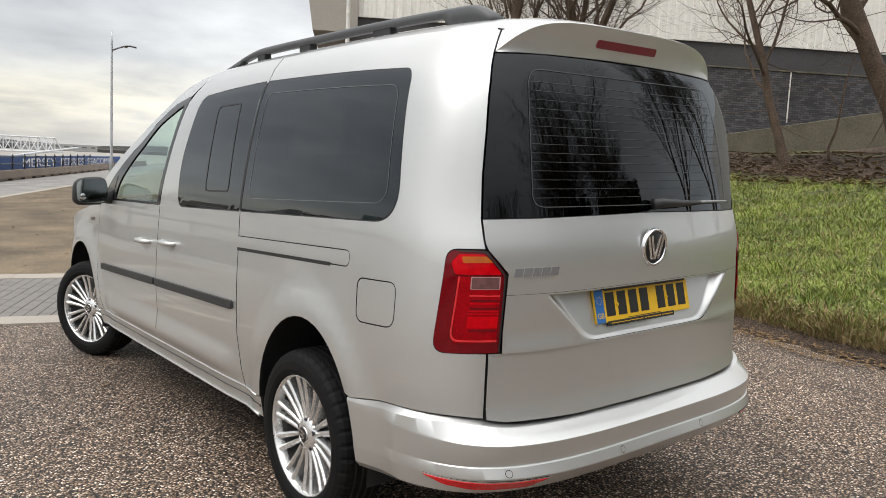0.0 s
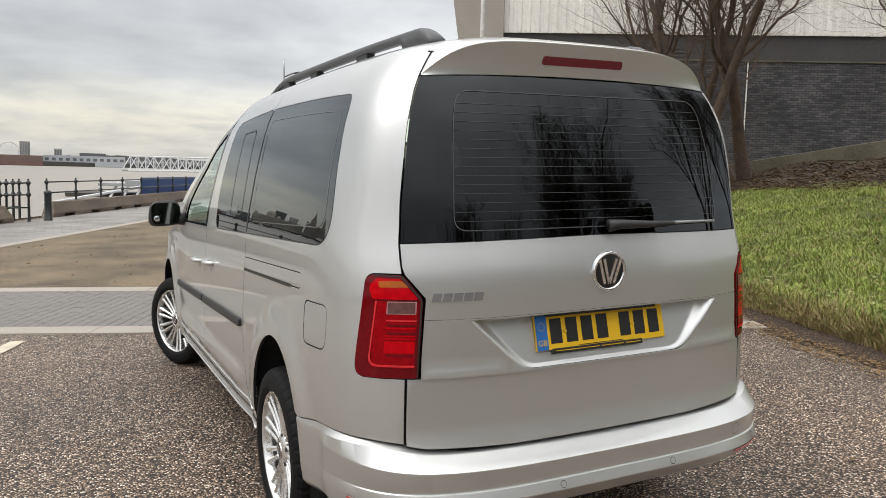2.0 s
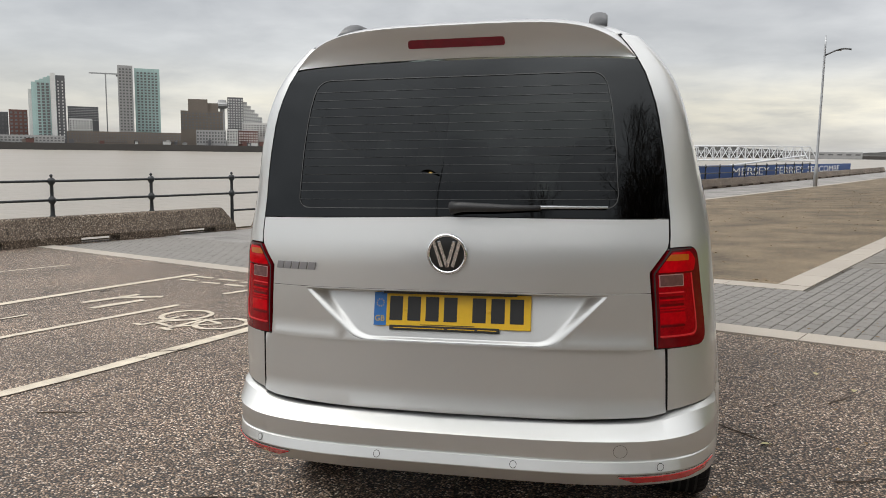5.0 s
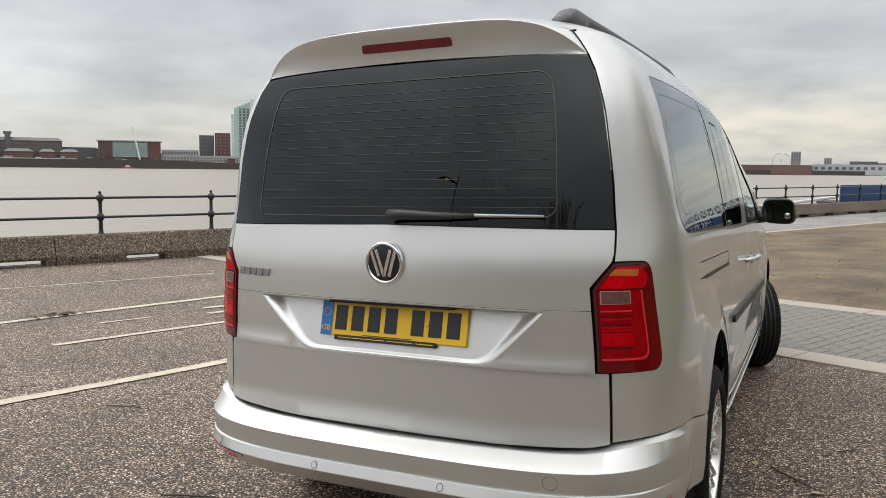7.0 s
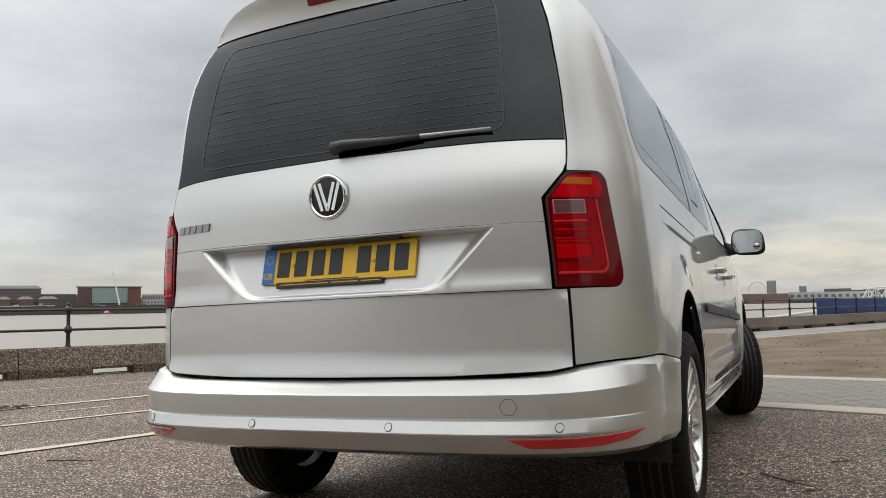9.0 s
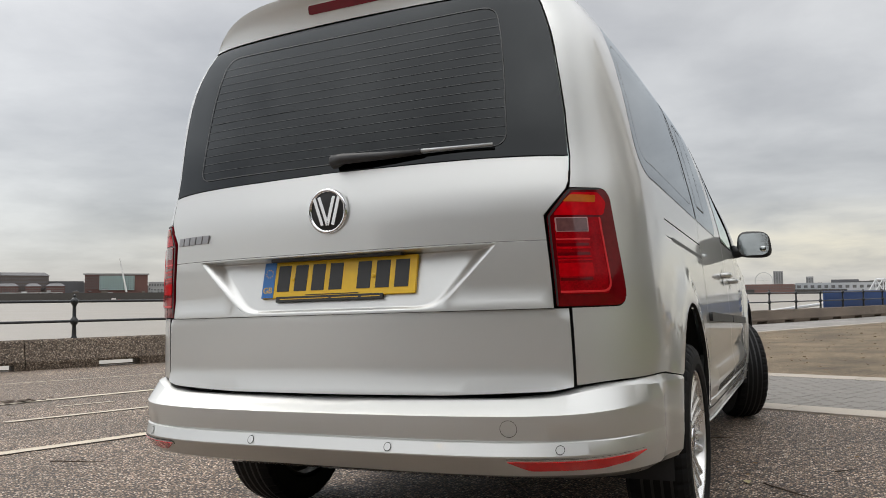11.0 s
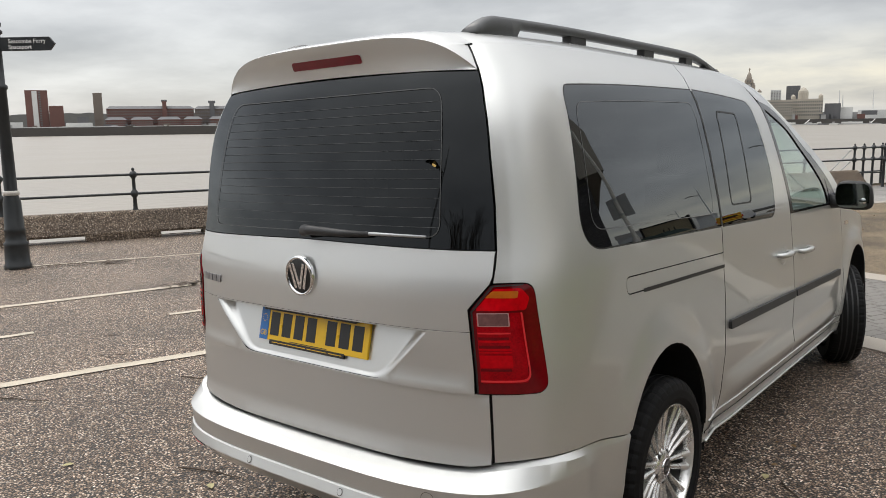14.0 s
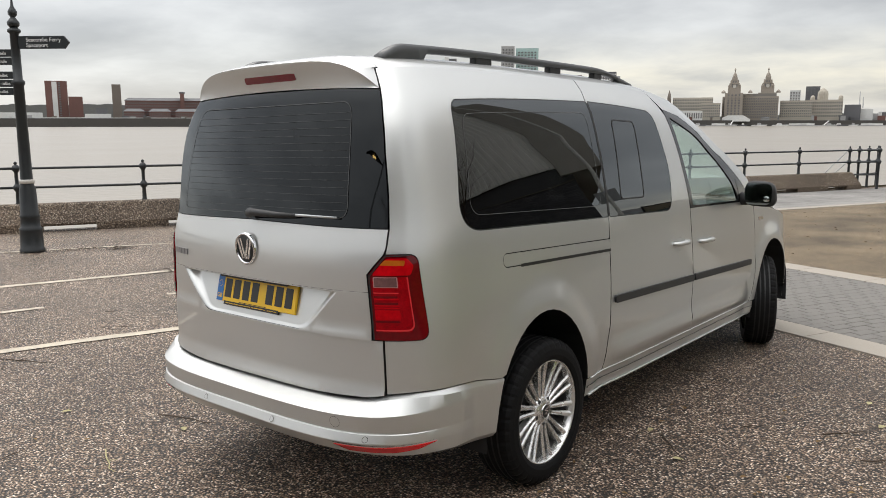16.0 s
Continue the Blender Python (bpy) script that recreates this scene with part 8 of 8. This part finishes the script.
for c_ in (-19.62, -17.53):
    rr_ = shore(c_) + 38
    block(t, "bay", c_ - 0.58, c_ + 0.58, None, 1.96, 35, SOOTY, 26)
    block(t, "cornice", c_ - 0.61, c_ + 0.61, 1.60, 1.66, 34.2, SOOTY, 27)
    block(t, "tower_base", c_ - 0.40, c_ + 0.40, 1.96, 2.2, 36, SOOTY, 20)
    block(t, "clock_stage", c_ - 0.29, c_ + 0.29, 2.2, 2.58, 36, SOOTY, 16)
    block(t, "cornice", c_ - 0.33, c_ + 0.33, 2.56, 2.61, 35, SOOTY, 18)
    windows(t, c_ - 0.46, c_ + 0.46, 0.3, 1.9, 34.6, 4, 9, PANE, 0.42, 0.62)
    windows(t, c_ - 0.22, c_ + 0.22, 2.25, 2.7, 35.6, 3, 1, PANE, 0.45, 0.5)
    for el_, w_ in ((2.60, 0.23), (2.79, 0.175)):
        block(t, "upper_stage", c_ - w_, c_ + w_, el_, el_ + 0.21, 36, SOOTY, 9)
    for dx in (-0.34, 0.34):
        o = part("corner_turret", lathe([(1.7, high(1.95, rr_)), (1.7, high(2.36, rr_)), (2.0, high(2.38, rr_)), (1.3, high(2.46, rr_)), (0.2, high(2.56, rr_))], 8), SOOTY, t)
        o.matrix_local = Matrix.Translation(polar(c_ + dx, rr_))
    for dx in (-0.23, 0.23):
        o = part("corner_turret", lathe([(1.2, high(2.58, rr_)), (1.2, high(2.74, rr_)), (0.2, high(2.86, rr_))], 8), SOOTY, t)
        o.matrix_local = Matrix.Translation(polar(c_ + dx, rr_))
    windows(t, c_ - 0.15, c_ + 0.15, 2.64, 2.78, 35.6, 2, 1, PANE, 0.5, 0.8)
    o = part("dome", lathe([(3.4, high(2.98, rr_)), (3.3, high(3.10, rr_)), (2.6, high(3.2, rr_)), (1.1, high(3.30, rr_)), (0.7, high(3.36, rr_)), (0.6, high(3.46, rr_)), (1.6, high(3.50, rr_)), (0.3, high(3.60, rr_))], 12), SOOTY, t)
    o.matrix_local = Matrix.Translation(polar(c_, rr_ + 4))
    o = part("clock_face", lathe([(2.7, 0), (2.7, 0.4)], 20, m=pose(0, 0, 0, 90, 0, 0)), CLOCK, t)
    o.matrix_local = Matrix.Translation(polar(c_, rr_ - 3, high(2.4, rr_))) @ pose(0, 0, 0, 0, 0, -c_)
for c_ in (-20.3, -18.6, -16.85):
    rr_ = shore(c_) + 38
    o = part("cupola", lathe([(3.5, high(1.95, rr_)), (3.2, high(2.05, rr_)), (0.4, high(2.17, rr_))], 10), SOOTY, t)
    o.matrix_local = Matrix.Translation(polar(c_, rr_ + 6))
tt = thing("marquee", "white event tent on the waterfront", "tent", group="buildings on the far shore")
r = shore(-19.4) - 1
o = part("canopy", extrude_poly([(-20, high(0.05, r)), (-20, high(0.3, r)), (-12, high(0.46, r)), (10, high(0.46, r)), (20, high(0.2, r)), (20, high(0.05, r))], -6, 6), WHITEW, tt)
o.matrix_local = Matrix.Translation(polar(-19.4, r)) @ pose(0, 0, 0, 0, 0, 19.4)
house("square pale stone offices", -16.7, -14.75, 1.42, 45, STONE, 16, 6, 0.3)
house("white concrete slab block", -16.15, -15.5, 2.08, 160, WHITEW, 4, 8, 1.2)
house("dark glass tower block", -15.2, -14.35, 2.32, 160, DKGREY, 4, 10, 1.2)
t = house("domed pale stone harbour building", -14.75, -12.95, 1.45, 40, STONE, 14, 5, 0.3)
r = shore(-13.9) + 50
for c_, w_, e0, e1 in ((-14.16, 8, 1.45, 2.22), (-14.75, 3.5, 1.45, 1.75), (-13.1, 3.5, 1.45, 1.75)):
    o = part("dome", lathe([(w_, high(e0, r)), (w_, high(e0 + (e1 - e0) * 0.5, r)), (w_ * 0.9, high(e0 + (e1 - e0) * 0.68, r)), (w_ * 0.5, high(e0 + (e1 - e0) * 0.87, r)), (0.4, high(e1, r))], 14), STONE, t)
    o.matrix_local = Matrix.Translation(polar(c_, r))
t = thing("angular_gallery", "angular black and white gallery building", "building", group="buildings on the far shore")
for a, b, e, mt in ((-12.85, -11.9, 1.12, DKGREY), (-12.2, -11.2, 0.85, WHITEW), (-11.6, -10.9, 0.55, GREYW)):
    block(t, "wing", a, b, None, e, 20, mt)
t = house("low sweeping white museum", -10.9, -6.9, 0.66, 20, WHITEW)
block(t, "picture_window", -10.7, -9.8, 0.35, 0.62, 19, DKGREY, 2)
house("dark grey office block behind the docks", -8.75, -7.95, 1.2, 120, DKGREY, 4, 4, 0.8)
house("long red brick dock warehouses", -6.85, -0.6, 0.46, 14, far_mat("dock_brick", (0.175, 0.10, 0.086)), 40, 3, 0.05)
house("slim grey residential tower block", -1.9, -1.3, 1.35, 120, GREYW, 4, 12, 0.5)
house("small grey tower block", 0.1, 0.55, 0.95, 140, GREYW, 3, 8, 0.5)
house("long low silver-clad riverside arena", -0.55, 4.4, 0.52, 20, far_mat("silver_cladding", (0.42, 0.44, 0.46), 0.4), 12, 1, 0.1)
house("dark curved roof of the arena", 1.6, 3.2, 0.72, 40, DKGREY)
house("low grey riverside sheds", 4.4, 15, 0.3, 30, GREYW, 20, 1, 0.05)
t = thing("observation_wheel", "white observation wheel behind the docks", "wheel", group="buildings on the far shore")
r = shore(-2.37) + 60
c_ = polar(-2.5, r, high(0.72, r))
rad_ = r * math.tan(radians(0.55))
o = part("rim", tube([(rad_ * math.cos(a * math.pi / 24), 0, rad_ * math.sin(a * math.pi / 24)) for a in range(49)], 0.9, 5), WHITEW, t)
o.matrix_local = Matrix.Translation(c_) @ pose(0, 0, 0, 0, 0, 2.4)
for k in range(6):
    o = part("spoke", tube([(0, 0, 0), (rad_ * math.cos(k * math.pi / 3), 0, rad_ * math.sin(k * math.pi / 3))], 0.3, 4), WHITEW, t)
    o.matrix_local = Matrix.Translation(c_) @ pose(0, 0, 0, 0, 0, 2.4)
for az, e0, e1, back in ((-47.1, 0.3, 2.62, 0), (-10.06, 0.5, 1.9, 60), (-12.0, 0.9, 1.95, 150), (-11.8, 0.9, 1.6, 150)):
    r = shore(az) + back
    t = thing("far_mast", "thin pale crane or mast on the far shore", "mast", group="masts on the far shore")
    lean_ = 22 if e1 > 2.5 else 1
    bm = tube([polar(az, r, high(e0, r)), polar(az, r, high(e1, r)) + Vector((-lean_ * 0.6, 0, 0))], [1.3, 0.7], 5)
    part("mast", bm, WHITEW, t)
tb_ = thing("moored_boat", "small red workboat moored by the dock wall", "boat", Matrix.Translation(polar(-47.9, shore(-47.9) - 14, -4.6)))
part("hull", extrude_poly([(-7, 0), (6, 0), (8.5, 2.2), (-7.5, 1.8)], -2, 2, m=pose(0, 0, 0, 0, 0, 48)), far_mat("boat_red", (0.4, 0.06, 0.06)), tb_)
part("cabin", extrude_poly([(-3, 1.8), (3, 2.0), (2.5, 4.2), (-2, 4.2)], -1.4, 1.4, m=pose(0, 0, 0, 0, 0, 48)), WHITEW, tb_)

# boats and floating stages below the waterfront
for i in range(16):
    az = -25.0 + 15.5 * (i + rng.uniform(0.1, 0.9)) / 16
    ln = rng.uniform(5, 14)
    bt = thing("far_boat", "small pale boat lying at the far landing stage" if i % 3 else "small dark boat lying at the far landing stage", "boat", Matrix.Translation(polar(az, shore(az) - rng.uniform(8, 16), -4.6)) @ pose(0, 0, 0, 0, 0, -az + rng.uniform(-12, 12)), "boats at the far landing stage")
    part("hull", extrude_poly([(-ln, 0), (ln * 0.85, 0), (ln * 1.15, 2.4), (-ln * 1.05, 1.9)], -2, 2), WHITEW if i % 3 else DKGREY, bt)
    part("wheelhouse", extrude_poly([(-ln * 0.3, 1.9), (ln * 0.3, 2.0), (ln * 0.22, 4.6), (-ln * 0.25, 4.6)], -1.3, 1.3), GREYW if i % 2 else WHITEW, bt)
for az0, az1 in ((-21.5, -19.3), (-17.0, -13.2), (-12.6, -9.5)):
    r = shore((az0 + az1) / 2) - 18
    stg = thing("landing_pontoon", "long grey floating landing stage below the waterfront", "pontoon", Matrix.Translation(polar((az0 + az1) / 2, r, -4.6)) @ pose(0, 0, 0, 0, 0, -(az0 + az1) / 2), "floating stages on the far shore")
    w = r * radians(az1 - az0) / 2
    part("deck", boxbm(-w, w, -4, 4, -0.3, 1.6), GREYW, stg)
    part("shelter", boxbm(-w * 0.5, w * 0.3, -2, 2, 1.6, 4.2), WHITEW, stg)
    part("gangway", tube([(w * 0.6, 3, 2.0), (w * 0.75, 18, 8.0)], 0.8, 5), WHITEW, stg)

# ---- ferry landing ----
TRUSSW = material("white_bridge_steel", (0.66, 0.67, 0.68), 0.5, vary=0.1, scale=0.5)
DECK = material("grey_landing_roof", (0.33, 0.34, 0.35), 0.6, vary=0.15, scale=0.3)


def truss(p0, p1, h, w, n, label):
    t = thing("link_bridge", label, "bridge", group="link bridges to the landing stage")
    p0, p1 = Vector(p0), Vector(p1)
    d = (p1 - p0) / n
    sd_ = Vector((-d.y, d.x, 0)).normalized() * w
    for s_2 in (0, 1):
        off = sd_ * s_2
        part("lower_chord", tube([p0 + off, p1 + off], 0.28, 6), TRUSSW, t)
        part("upper_chord", tube([p0 + off + d + Vector((0, 0, h)), p1 + off - d + Vector((0, 0, h))], 0.22, 6), TRUSSW, t)
        for i in range(n):
            a, b = p0 + off + d * i, p0 + off + d * (i + 1)
            ua, ub = a + Vector((0, 0, h)), b + Vector((0, 0, h))
            part("brace", tube([a, ub] if i < n - 1 and i % 2 == 0 else ([ua, b] if i else [a, ub]), 0.13, 5), TRUSSW, t)
            if 0 < i:
                part("upright", tube([a, ua], 0.12, 5), TRUSSW, t)
        part("end_brace", tube([p1 + off, p1 + off - d + Vector((0, 0, h))], 0.2, 5), TRUSSW, t)
    part("deck", boxbm(-1, 1, -1, 1, -1, 1, m=Matrix.Translation((p0 + p1) / 2 + sd_ / 2) @ Matrix.Rotation(math.atan2(d.y, d.x), 4, "Z") @ Matrix.Diagonal(((p1 - p0).length / 2, w / 2, 0.12, 1))), DECK, t)
    return t


E0 = Vector((-2.0, -2.7, 0))
truss(E0 + polar(4.75, 245, -0.2), E0 + polar(12.9, 262, 0.1), 4.2, 5.0, 16, "white steel truss link bridge to the ferry landing")
ls = thing("landing_stage", "grey roofed floating landing stage on raking legs", "landing stage")
for a, b, z0, z1 in ((2.9, 5.6, -3.4, -2.2), (4.6, 9.2, -2.9, -2.2)):
    o = part("deck_roof", boxbm(-0.5, 0.5, 0, 1, 0, 1), DECK, ls)
    r = 150
    o.matrix_local = Matrix.Translation(E0 + polar((a + b) / 2, r, z0 + 1.0)) @ pose(0, 0, 0, 0, 0, -(a + b) / 2) @ Matrix.Diagonal((r * radians(b - a), 12, 0.5, 1))
for az in (3.6, 4.4, 5.2, 6.4, 7.6):
    part("leg", tube([E0 + polar(az, 150, -4.6), E0 + polar(az + 0.55, 152, -1.8)], 0.22, 6), TRUSSW, ls)
part("pontoon", boxbm(-14, 20, 0, 10, -4.9, -3.9, m=Matrix.Translation(E0 + polar(6, 158, 0))), QUAYD, ls)
# blue banner with white lettering behind the railings
NAVY = material("navy_banner", (0.018, 0.065, 0.22), 0.6, vary=0.15, scale=0.7)
bn_ = thing("ferry_banner", "long navy banner with white ferry lettering tied behind the railings", "banner")
part("sheet", boxbm(0, 1, -0.02, 0.02, 0, 1, m=Matrix.Translation(quay(34, -0.6, 0.42)) @ pose(0, 0, 0, 0, 0, QROT + 90) @ Matrix.Diagonal((42, 1, 0.78, 1))), NAVY, bn_)
text_mesh("MERSEY  FERRIES  SEACOMBE", 0.66, Matrix.Translation(quay(44.2, -0.57, 0.57)) @ pose(0, 0, 0, 90, 0, QROT + 90) @ Matrix.Diagonal((3.2, 1, 1, 1)), GOLDTXT, bn_, depth=0.004)
tagged(part("handrail", tube([quay(30, -3, 0.2), quay(46, -3, 0.9), quay(70, -3, 1.7)], 0.07, 6), TRUSSW), "white sloping handrail of the ferry walkway", "handrail")
